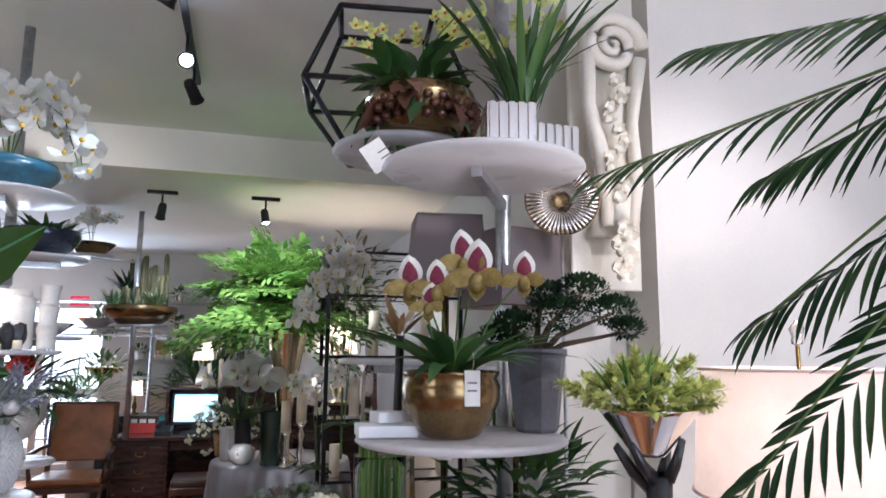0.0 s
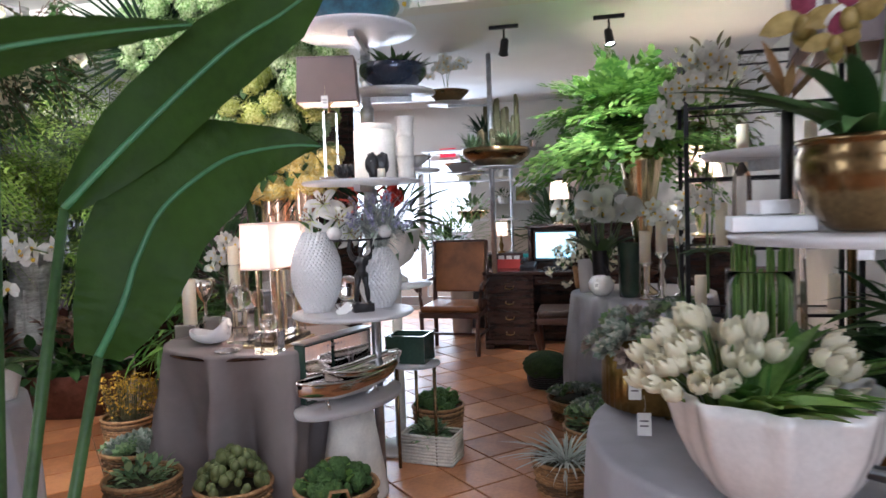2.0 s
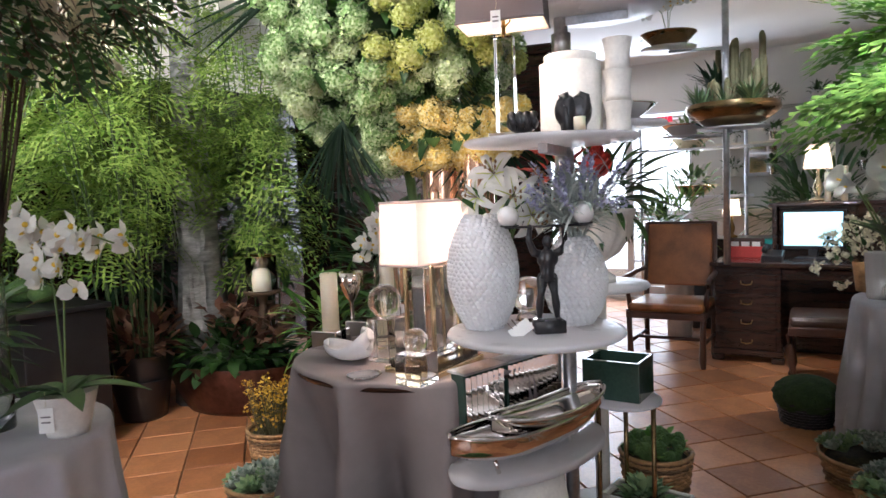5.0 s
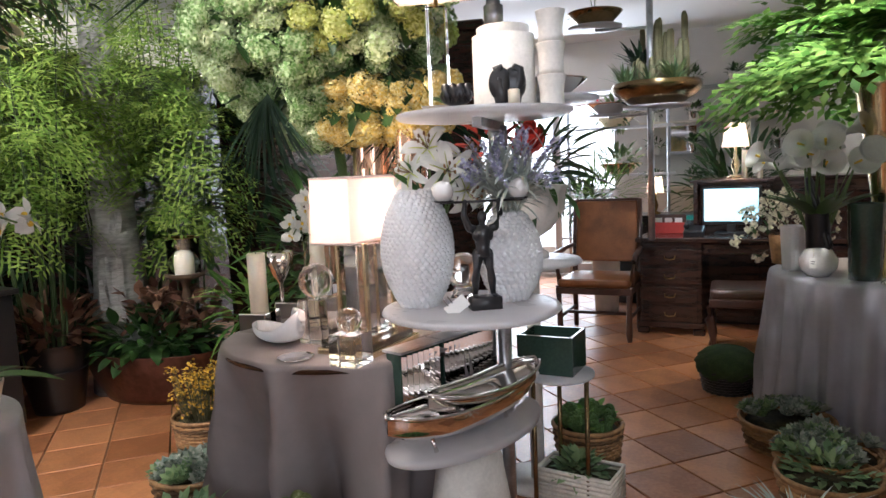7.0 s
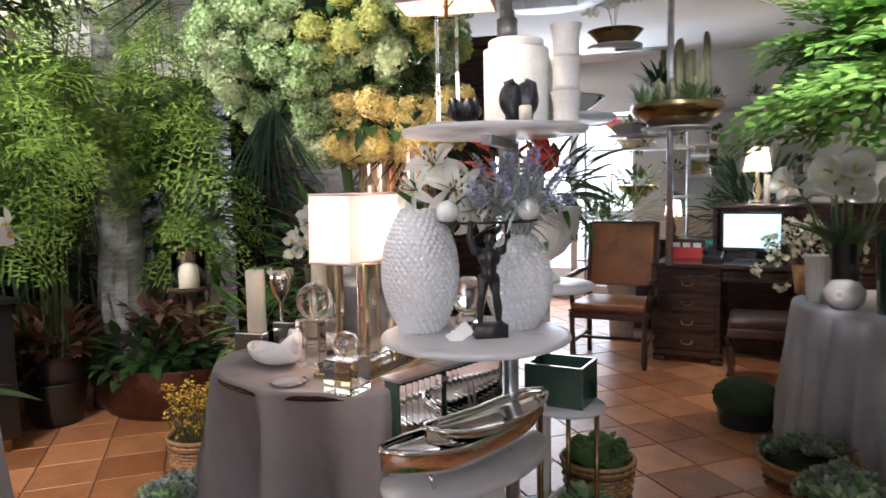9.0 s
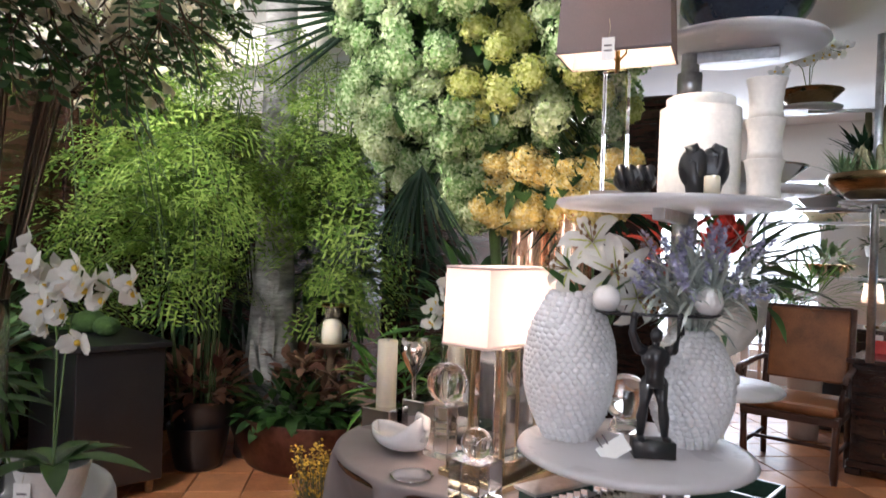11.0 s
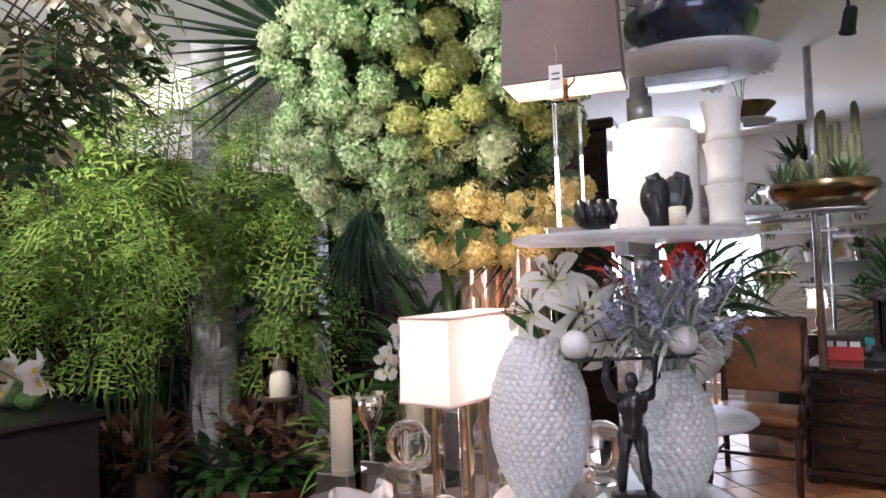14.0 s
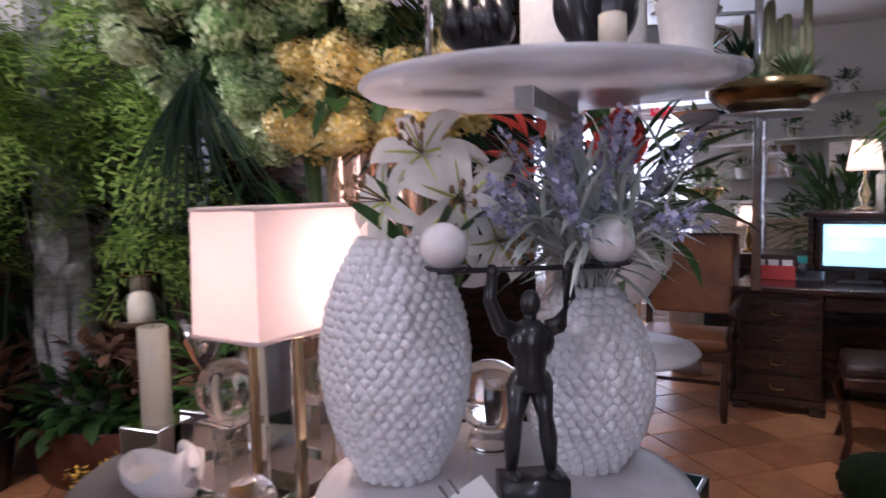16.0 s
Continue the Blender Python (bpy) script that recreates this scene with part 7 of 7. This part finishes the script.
side_cabinet((-3.7, 7.45, 0), 1.0, 0.45, 0.85, M_BLACK, "low black cabinet behind the desk")
bushy((-3.95, 6.7, 0.0), 0.2, 1.05, 160, "grassy green plant behind the armchair", M_FERN, 0.32, 0.016, M_MATTEWHITE, 0.14, 0.75)

# ---- pole with hanging bowls of cacti ----
stand_c = thing("display_stand", "steel pole carrying bronze bowls of cacti and orchids", "display stand", (-3.08, 6.02, 0))
Geo().tube([(0, 0, 0.762), (0, 0, 2.8)], 0.024, 14).obj("pole", M_STEEL, stand_c)
for (dx, dy, z, r) in ((0.05, 0.0, 1.76, 0.30), (-0.3, -0.25, 2.36, 0.24), (-0.42, 0.1, 1.74, 0.2)):
    Geo().lathe([(0.001, z - 0.012), (r * 0.8, z - 0.012), (r * 0.82, z), (0.001, z)], (dx, dy, 0), 40).obj("tier", M_GLAZE, stand_c)
    Geo().tube([(0, 0, z - 0.03), (dx, dy, z - 0.025)], 0.012, 6).obj("arm", M_STEEL, stand_c)
lathe_thing("bronze_bowl", "wide polished bronze bowl of cacti", "bowl", (-3.03, 6.02, 1.762), cup(0.16, 0.31, 0.16, 0.008, (0.305, 0.6)), M_BRONZE, 48)
ca = thing("cacti", "columnar cacti with spiky agaves in a bronze bowl", "cactus", (-3.03, 6.02, 1.90))
for k in range(40):
    x, y = rnd.uniform(-0.2, 0.2), rnd.uniform(-0.1, 0.16)
    h = rnd.uniform(0.3, 0.55) if y > 0.03 else rnd.uniform(0.12, 0.24)
    g = Geo().lathe([(0.001, 0), (0.019, 0), (0.021, h * 0.5), (0.019, h - 0.03), (0.012, h - 0.006), (0.001, h)], (x, y, -0.02), 20, fn=lambda r, z, a, i: r * (1 + 0.14 * math.cos(8 * a)))
    g.obj("column", M_CACTUS, ca)
g = Geo()
for k in range(9):
    tuft(g, (rnd.uniform(-0.22, 0.24), rnd.uniform(-0.2, 0.0), 0.0), 22, 0.2, 0.014, 1.0, 0.3)
g.obj("spiky_leaves", M_SUCC, ca)
g = Geo()
for k in range(3):
    tuft(g, (rnd.uniform(-0.25, -0.1), rnd.uniform(0.0, 0.15), 0.15), 16, 0.24, 0.03, 1.0, 0.4)
g.obj("dark_leaves", M_PALM, ca)
lathe_thing("bronze_bowl", "small bronze bowl with a white orchid", "bowl", (-3.38, 5.77, 2.362), cup(0.10, 0.2, 0.10, 0.006), M_BRONZE)
moth_orchid((-3.38, 5.77, 2.42), "small white orchids in a bronze bowl", [[(0, 0, 0), (0.02, 0, 0.2), (0.1, 0, 0.3), (0.2, 0, 0.25)], [(0, 0, 0), (-0.05, 0, 0.2), (-0.12, 0, 0.28), (-0.2, 0, 0.2)], [(0, 0, 0), (0, 0, 0.2), (0.04, 0, 0.33), (0.0, -0.1, 0.3)]], size=0.05)
lathe_thing("bronze_bowl", "low dark metal bowl on a tier", "bowl", (-3.50, 6.12, 1.742), cup(0.08, 0.19, 0.08, 0.006), M_CHROME)

# urn on its own tier
stand_d = thing("display_stand", "white pedestal with a round tier holding an urn", "display stand", (-2.19, 3.55, 0))
Geo().tube([(0, 0, 0), (0, 0, 0.97)], 0.03, 14).obj("pole", M_MATTEWHITE, stand_d)
Geo().lathe([(0.001, 0), (0.16, 0), (0.16, 0.02), (0.001, 0.02)], n=32).obj("base", M_MATTEWHITE, stand_d)
Geo().lathe([(0.001, 0.95), (0.2, 0.95), (0.21, 0.96), (0.2, 0.972), (0.001, 0.972)], n=48).obj("tier", M_GLAZE, stand_d)
lathe_thing("urn", "pale stone urn with a fluted bowl", "urn", (-2.21, 3.57, 0.973), [(0.001, 0), (0.075, 0), (0.075, 0.02), (0.03, 0.05), (0.03, 0.08), (0.09, 0.12), (0.145, 0.2), (0.15, 0.27), (0.165, 0.30), (0.15, 0.30), (0.13, 0.2), (0.001, 0.15)], M_MATTEWHITE, 64, lambda r, z, a, i: r * (1 + 0.025 * math.cos(16 * a)) if 4 < i < 8 else r)
pr = thing("coral_bouquet", "coral peony with dark tropical leaves in an urn", "flowers", (-2.21, 3.57, 1.25))
g = Geo()
pc = Vector((0.18, -0.19, 0.24))
for k in range(5):
    petals(g, pc - Vector((0, 0, 0.02 * k)), 5 + k, (0.2, -0.6, 0.7), 0.045 + 0.012 * k, 0.05, 0.35 + 0.13 * k, 0.25, 4, k)
pf = g.obj("peony", M_CORAL, pr, "coral pink peony")
gs, gl = Geo(), Geo()
gs.tube([(0, 0, 0), pc], 0.006, 6)
leafy(gl, (0, 0.05, 0.10), 0.18, 80, 0.2, 0.045, 0.4, 0.3, 5, sz=0.8)
gs.obj("stems", M_STEMG, pr)
gl.obj("leaves", M_LEAF, pr)
g = Geo()
leafy(g, (-0.12, -0.1, 0.2), 0.16, 30, 0.16, 0.03, 0.2, 0.5, 4)
g.obj("red_leaves", M_CORAL, pr, "red tropical bracts")

# ---- floor: baskets, moss, stool ----
def basket(at, r, h, label, material=M_WICKER, handles=False, sx=1.0):
    t = thing("basket", label, "basket", at, rnd.uniform(0, 360), "floor baskets")
    n, rows = 40, max(6, int(h / 0.016))
    g = Geo()
    for k in range(rows):
        z = h * (k + 0.5) / rows
        rr = r * (0.84 + 0.16 * z / h)
        pts = [((rr + 0.005 * (1 if (i + k) % 2 else -1)) * math.cos(6.283 * i / n) * sx, (rr + 0.005 * (1 if (i + k) % 2 else -1)) * math.sin(6.283 * i / n), z) for i in range(n + 1)]
        g.tube(pts, h / rows * 0.52, 5, False)
    g.obj("weave", material, t, "woven strands")
    Geo().tube([(r * 1.02 * math.cos(6.283 * i / n) * sx, r * 1.02 * math.sin(6.283 * i / n), h) for i in range(n + 1)], 0.010, 6).obj("rim", material, t)
    Geo().lathe([(0.001, 0.004), (r * 0.8, 0.004), (r * 0.9, h * 0.86), (0.001, h * 0.88)], n=28, sx=sx).obj("lining", M_SOIL, t)
    if handles:
        for s in (-1, 1):
            Geo().tube([(s * r, -0.05, h - 0.02), (s * (r + 0.02), -0.03, h + 0.05), (s * (r + 0.02), 0.03, h + 0.05), (s * r, 0.05, h - 0.02)], 0.008, 6).obj("handle", material, t)
    return t


def fill(at, r, kind, label):
    t = thing("basket_plants", label, "plants", at)
    g = Geo()
    if kind == "succ":
        for _ in range(42):
            a, s = rnd.uniform(0, 6.283), math.sqrt(rnd.random())
            d = Vector((math.cos(a) * s * 0.6, math.sin(a) * s * 0.6, 1)).normalized()
            g = Geo()
            rosette(g, Vector((math.cos(a) * s * r, math.sin(a) * s * r, 0.03 + 0.04 * (1 - s))), rnd.uniform(0.05, 0.085), 3, d)
            g.obj("rosette", M_SUCCB if rnd.random() < 0.75 else M_SUCC, t)
    elif kind == "moss":
        for _ in range(60):
            a, s = rnd.uniform(0, 6.283), math.sqrt(rnd.random())
            k = rnd.uniform(0.016, 0.034)
            g = Geo()
            g.ball((math.cos(a) * s * r, math.sin(a) * s * r, 0.03 + 0.06 * (1 - s) + rnd.uniform(0, 0.04)), k, 8, 6, sz=1.2)
            g.obj("moss_bud", M_MOSS, t)
        g = Geo()
        leafy(g, (0, 0, 0.04), r * 0.9, 120, 0.05, 0.03, 0.2, 0.8, 3, sz=0.5)
        g.obj("leaves", M_FERN, t)
    elif kind == "buds":
        for _ in range(85):
            a, s = rnd.uniform(0, 6.283), math.sqrt(rnd.random())
            k = rnd.uniform(0.017, 0.026)
            g = Geo()
            g.ball((math.cos(a) * s * r * 1.1, math.sin(a) * s * r * 1.1, 0.03 + 0.12 * (1 - s * s) + rnd.uniform(0, 0.03)), k, 9, 7, sz=1.15)
            g.obj("bud", M_BUD, t)
    elif kind == "gold":
        gs = Geo()
        for _ in range(140):
            a, s = rnd.uniform(0, 6.283), math.sqrt(rnd.random())
            e = Vector((math.cos(a) * s * r * 1.25, math.sin(a) * s * r * 1.25, rnd.uniform(0.08, 0.28)))
            gs.tube([(e.x * 0.6, e.y * 0.6, 0), e], 0.0015, 4, False)
            for _ in range(5):
                o2 = unit()
                g.dia(e + unit() * 0.02, o2, perp(o2), 0.02, 0.016)
        gs.obj("stems", M_CACTUS, t)
        g.obj("blossoms", M_YELLOWFL, t)
    elif kind == "air":
        tuft(g, (0, 0, 0.0), 110, 0.2, 0.011, 1.4, 0.9, 0.06, 6)
        g.obj("leaves", M_SILVER, t)
    elif kind == "leaf":
        leafy(g, (0, 0, 0.02), r, 170, 0.06, 0.03, 0.3, 0.6, 3, sz=0.6)
        g.obj("leaves", M_SUCC, t)
    return t


FLOOR = ((-2.92, 2.36, 0.16, 0.24, "succ", "woven basket of blue-green succulents"), (-2.52, 2.16, 0.16, 0.24, "leaf", "woven basket of small leafy plants"),
         (-2.14, 2.36, 0.16, 0.22, "buds", "woven basket of olive green buds"), (-1.70, 2.55, 0.17, 0.24, "moss", "woven basket with handles and mossy plants"),
         (-3.62, 2.70, 0.15, 0.20, "gold", "woven basket of mustard yellow blossom"), (-2.12, 3.82, 0.15, 0.2, "moss", "woven basket of bright green moss"),
         (-1.56, 4.60, 0.2, 0.13, "succ", "low woven basket of grey succulents"), (-1.30, 4.32, 0.2, 0.14, "succ", "low woven basket of succulent rosettes"),
         (-1.22, 4.10, 0.18, 0.14, "leaf", "low woven basket of small green leaves"), (-1.12, 3.52, 0.16, 0.16, "air", "clay coloured basket with silver air plants"))
for (x, y, r, h, k, lab) in FLOOR:
    basket((x, y, 0), r, h, lab, handles=(k == "moss" and r > 0.16))
    fill((x, y, h * 0.85), r * 0.86, k, {"succ": "massed blue-green succulent rosettes in a basket", "leaf": "small fresh green leaves in a basket", "buds": "olive green artichoke-like buds in a basket", "moss": "green moss buds and leaves in a basket", "gold": "mustard yellow dried blossom in a basket", "air": "curling silver air plant leaves"}[k])
wb = thing("white_basket", "white woven rectangular box basket of small succulents", "basket", (-1.93, 3.50, 0), 15)
for k in range(9):
    z = 0.012 + 0.018 * k
    q = [(a * 0.15, b * 0.085, z) for a, b in ((-1, -1), (1, -1), (1, 1), (-1, 1), (-1, -1))]
    Geo().tube(q, 0.0095, 6).obj("strand", M_WICKERW, wb)
Geo().box((0, 0, 0.07), (0.285, 0.155, 0.135)).obj("lining", M_SOIL, wb, smooth=False)
fill((-1.93, 3.50, 0.13), 0.085, "leaf", "small green plants in a white basket")
mb = basket((-2.12, 5.2, 0), 0.15, 0.13, "dark round basket topped with moss", M_BLACK)
o = Geo().ball((0, 0, 0), 0.175, 32, 18, sz=0.66, fn=lambda r, z, a, i: r * (1 + 0.05 * math.sin(6 * a + i) + 0.04 * math.sin(11 * a - 2 * i))).obj("moss_mound", M_DARKMOSS)
o.location = (-2.12, 5.2, 0.155)
tagged(o, "mound of dark green moss in a round basket", "moss")
so_ = thing("accent_table", "small round white-topped table on thin bronze legs", "table", (-1.96, 3.42, 0))
Geo().lathe([(0.001, 0.545), (0.13, 0.545), (0.135, 0.55), (0.135, 0.56), (0.001, 0.562)], n=36).obj("top", M_GLAZE, so_)
for i in range(3):
    a = 6.283 * i / 3 + 0.15
    Geo().tube([(0.115 * math.cos(a), 0.115 * math.sin(a), 0.545), (0.115 * math.cos(a), 0.115 * math.sin(a), 0.0)], 0.009, 8).obj("leg", M_BRONZE, so_)
gb = thing("glass_box", "dark green thick glass box vase", "vase", (-2.0, 3.43, 0.563), 20)
for (c, s) in (((0, -0.085, 0.075), (0.22, 0.012, 0.15)), ((0, 0.085, 0.075), (0.22, 0.012, 0.15)), ((-0.104, 0, 0.075), (0.012, 0.158, 0.15)), ((0.104, 0, 0.075), (0.012, 0.158, 0.15)), ((0, 0, 0.006), (0.196, 0.158, 0.012))):
    Geo().box(c, s).obj("pane", M_SMOKE, gb, smooth=False, bevel=0.002)

# ---- far back: shelves, exit sign, glass doors, spotlights ----
for k in range(4):
    z = 1.05 + 0.36 * k
    s = slab("shelf_" + str(k + 1), -0.95, 0.75, 9.42, 9.7, z, z + 0.02, M_GLASS if k % 2 else M_CREAM, "wall shelf with small potted plants")
    for i in range(4):
        p = W(-0.8 + 0.42 * i, 9.52)
        e = thing("potted_plant", "small green plant in a silver pot on a wall shelf", "plant", (p.x, p.y, z + 0.021), 0, "shelf plants")
        Geo().lathe(cup(0.05, 0.07, 0.1, 0.005), n=18).obj("pot", M_CHROME if i % 2 else M_MATTEWHITE, e)
        g = Geo()
        leafy(g, (0, 0, 0.12), 0.09, 70, 0.07, 0.025, 0.2, 0.5, 3, sz=0.7)
        g.obj("leaves", M_LEAF, e)
for u in (-0.5, 0.05):
    p = W(u, 9.66, 1.6)
    e = thing("mirror", "square silver framed mirror on the back wall", "mirror", p, 23, "small mirrors")
    Geo().box((0, 0, 0), (0.34, 0.02, 0.34)).obj("glass", M_CHROME, e, smooth=False)
    for (c, s) in (((0, -0.015, 0.16), (0.36, 0.03, 0.04)), ((0, -0.015, -0.16), (0.36, 0.03, 0.04)), ((0.16, -0.015, 0), (0.04, 0.03, 0.3)), ((-0.16, -0.015, 0), (0.04, 0.03, 0.3))):
        Geo().box(c, s).obj("frame", M_CERAMIC, e, smooth=False, bevel=0.004)
d1 = thing("door_1", "white framed glass double doors with daylight behind", "door", W(-2.0, 9.8, 0), 23, kind="structure")
for x in (-0.73, -0.02, 0.02, 0.73):
    Geo().box((x, 0, 1.07), (0.05 if abs(x) > 0.1 else 0.04, 0.06, 2.13)).obj("stile", M_CERAMIC, d1, smooth=False)
for x in (-0.37, 0.37):
    for z in (0.08, 1.0, 2.1):
        Geo().box((x, 0, z), (0.66, 0.055, 0.12 if z < 1.5 else 0.07)).obj("rail", M_CERAMIC, d1, smooth=False)
    pn = Geo().box((x, 0, 1.07), (0.66, 0.006, 2.0)).obj("pane", M_GLASS, d1, smooth=False)
    pn.visible_shadow = False
ex = thing("exit_sign", "small glowing red exit sign on the wall above the doors", "sign", (-5.24, 8.31, 2.16), 23)
Geo().box((0, 0, 0), (0.22, 0.03, 0.12)).obj("panel", mat("red_glow", (0.9, 0.03, 0.08), 0.5, emit=0.5, var=0), ex, smooth=False)
tc = bpy.data.curves.new("exit_text", 'FONT')
tc.body, tc.size, tc.align_x, tc.align_y, tc.extrude = "EXIT", 0.08, 'CENTER', 'CENTER', 0.001
tx = new("lettering", tc)
tx.data.materials.append(M_CERAMIC)
tx.parent = ex
tx.matrix_basis = pose(0, -0.018, 0, 90, 0, 0)
for (x, y, z, r, lab) in ((-4.35, 7.5, 1.72, 0.2, "gold bowl with green plants on a far shelf"), (-4.2, 7.35, 1.25, 0.22, "gold bowl with yellow-green plants on a far shelf")):
    lathe_thing("gold_bowl", lab, "bowl", (x, y, z), cup(0.1, r, 0.1, 0.006), M_GOLD)
    e = thing("bowl_plants", "leafy plants in a gold bowl", "plants", (x, y, z + 0.08))
    g = Geo()
    leafy(g, (0, 0, 0.06), 0.2, 110, 0.12, 0.04, 0.3, 0.4, 3, sz=0.6)
    g.obj("leaves", M_SUCC, e)
sf = thing("plant_rack", "steel rack with thin shelves of plants", "shelf", (-4.3, 7.45, 0), 23)
for x in (-0.5, 0.5):
    Geo().tube([(x, 0, 0), (x, 0, 2.1)], 0.016, 10).obj("post", M_STEEL, sf)
for z in (0.6, 1.235, 1.705, 2.08):
    Geo().box((0, 0, z), (1.1, 0.34, 0.02)).obj("shelf_board", M_GLAZE, sf, smooth=False)
bushy((-4.6, 7.3, 0.61), 0.25, 0.35, 150, "dark leafy plant on a far rack", length=0.2, width=0.05, potr=0.12, poth=0.16)
bushy((-3.5, 8.3, 0.0), 0.5, 1.0, 260, "leafy plant by the glass doors", length=0.3, width=0.05, potr=0.15, poth=0.3)


def spotlight(at, aim, power, color, angle=60, group="track spotlights", drop=0.14):
    t = thing("spotlight", "black track spotlight with a lit lens", "spotlight", at, 0, group)
    d = (Vector(aim) - Vector(at)).normalized()
    m = d.to_track_quat('Z', 'Y').to_matrix()
    Geo().lathe([(0.001, -0.07), (0.025, -0.07), (0.032, -0.05), (0.034, 0.04), (0.042, 0.06), (0.038, 0.062), (0.03, 0.045)], n=20, m=m).obj("housing", M_BLACKMETAL, t)
    Geo().lathe([(0.001, 0.046), (0.031, 0.046)], n=16, m=m).obj("lens", M_LED, t, "glowing lens")
    Geo().tube([(0, 0, 0), (0, 0, drop)], 0.008, 8).obj("stem", M_BLACKMETAL, t)
    lamp("spot_beam", 'SPOT', Vector(at) + d * 0.075, power, color, aim=Vector(at) + d, size=0.03, angle=angle)
    return t


# the last two tracks are unseen and only carry added spots
for u0, v0, u1, v1, z in ((0.16, 2.5, 0.16, 4.1, 3.085), (-0.3, 5.8, -0.1, 5.8, 2.785), (0.5, 5.8, 0.7, 5.8, 2.785), (-3.2, 1.6, -1.6, 1.6, 3.085), (1.0, 0.6, 2.6, 0.6, 3.085)):
    slab("trim_track", min(u0, u1) - 0.015, max(u0, u1) + 0.015, min(v0, v1) - 0.015, max(v0, v1) + 0.015, z - 0.012, z + 0.015, M_BLACKMETAL, "black ceiling lighting track")
spotlight(W(0.16, 3.85, 2.93), (-1.35, 5.0, 1.95), 330, (1.0, 0.97, 0.92), 62)
spotlight(W(0.16, 3.42, 2.93), (0.3, 0.6, 1.6), 60, COOL, 65)
spotlight(W(0.16, 2.75, 2.93), (-1.9, 2.9, 1.5), 38, COOL, 60)
spotlight(W(-0.2, 5.8, 2.63), (-3.1, 6.0, 1.4), 55, COOL, 80)
spotlight(W(0.6, 5.8, 2.63), (-1.3, 5.2, 1.0), 120, COOL, 75)
# these seven spots are added out of view to light plants, stand and wall
spotlight(W(-1.9, 1.6, 2.93), (-3.0, 3.0, 2.1), 260, NEUT, 62)
spotlight(W(-2.6, 1.6, 2.93), (-4.9, 2.6, 2.6), 640, NEUT, 60)
spotlight(W(-3.1, 1.6, 2.93), (-5.4, 1.7, 2.4), 340, NEUT, 60)
spotlight(W(-2.25, 1.6, 2.93), (-4.2, 2.1, 0.1), 250, NEUT, 60)
spotlight(W(1.3, 0.6, 2.93), (0.2, 2.1, 1.4), 34, NEUT, 70)
spotlight(W(2.3, 0.6, 2.93), (1.1, 2.3, 1.5), 45, NEUT, 80)
spotlight(W(-1.65, 1.6, 2.93), (-1.9, 2.8, 1.2), 62, NEUT, 60)

# ---- floor tiles, laid diagonally to the desk ----
TS = 0.305
ta = Matrix.Rotation(radians(-22), 3, 'Z')


def tile_mesh():
    g = Geo()
    a, b, h = TS / 2 - 0.004, TS / 2 - 0.007, 0.011
    vs = [(x * a, y * a, -h) for x, y in ((-1, -1), (1, -1), (1, 1), (-1, 1))] + [(x * a, y * a, -0.003) for x, y in ((-1, -1), (1, -1), (1, 1), (-1, 1))] + [(x * b, y * b, 0) for x, y in ((-1, -1), (1, -1), (1, 1), (-1, 1))]
    fs = [(i, (i + 1) % 4, 4 + (i + 1) % 4, 4 + i) for i in range(4)] + [(4 + i, 4 + (i + 1) % 4, 8 + (i + 1) % 4, 8 + i) for i in range(4)] + [(8, 9, 10, 11)]
    g.add(vs, fs)
    return g


M_TILE_OB = M_TILE.copy()
M_TILE_OB.name = "terracotta_tile_single"
nt_ = M_TILE_OB.node_tree
oi = nt_.nodes.new("ShaderNodeObjectInfo")
for n_ in list(nt_.nodes):
    if n_.type == 'NEW_GEOMETRY':
        for l_ in list(n_.outputs["Random Per Island"].links):
            nt_.links.new(oi.outputs["Random"], l_.to_socket)
one = tile_mesh().mesh("tile", M_TILE_OB, False)
rest = Geo()
base_t = tile_mesh()
O = Vector((-2.02, 4.49, 0))
near = []
for i in range(-40, 41):
    for j in range(-40, 41):
        p = O + ta @ Vector(((i + 0.5) * TS, (j + 0.5) * TS, 0))
        u, v = p.x * CU + p.y * SU, -p.x * SU + p.y * CU
        if -5.0 < u < 4.2 and -2.5 < v < 9.6:
            near.append(((p - Vector((-2.3, 4.2, 0))).length, p))
near.sort(key=lambda q: q[0])
for k, (d_, p) in enumerate(near):
    tilt = Euler((rnd.uniform(-0.004, 0.004), rnd.uniform(-0.004, 0.004), radians(-22)))
    if k < 300:
        ob = new("tile", one)
        ob.parent = floor
        ob.matrix_basis = Matrix.LocRotScale(p + Vector((0, 0, rnd.uniform(-0.001, 0.001))), tilt, None)
    else:
        m = tilt.to_matrix()
        rest.add([m @ Vector(q) + p for q in base_t.v], base_t.f)
tagged(rest.obj("tiles", M_TILE, floor, "diagonal terracotta tiles", smooth=False), kind="stuff")
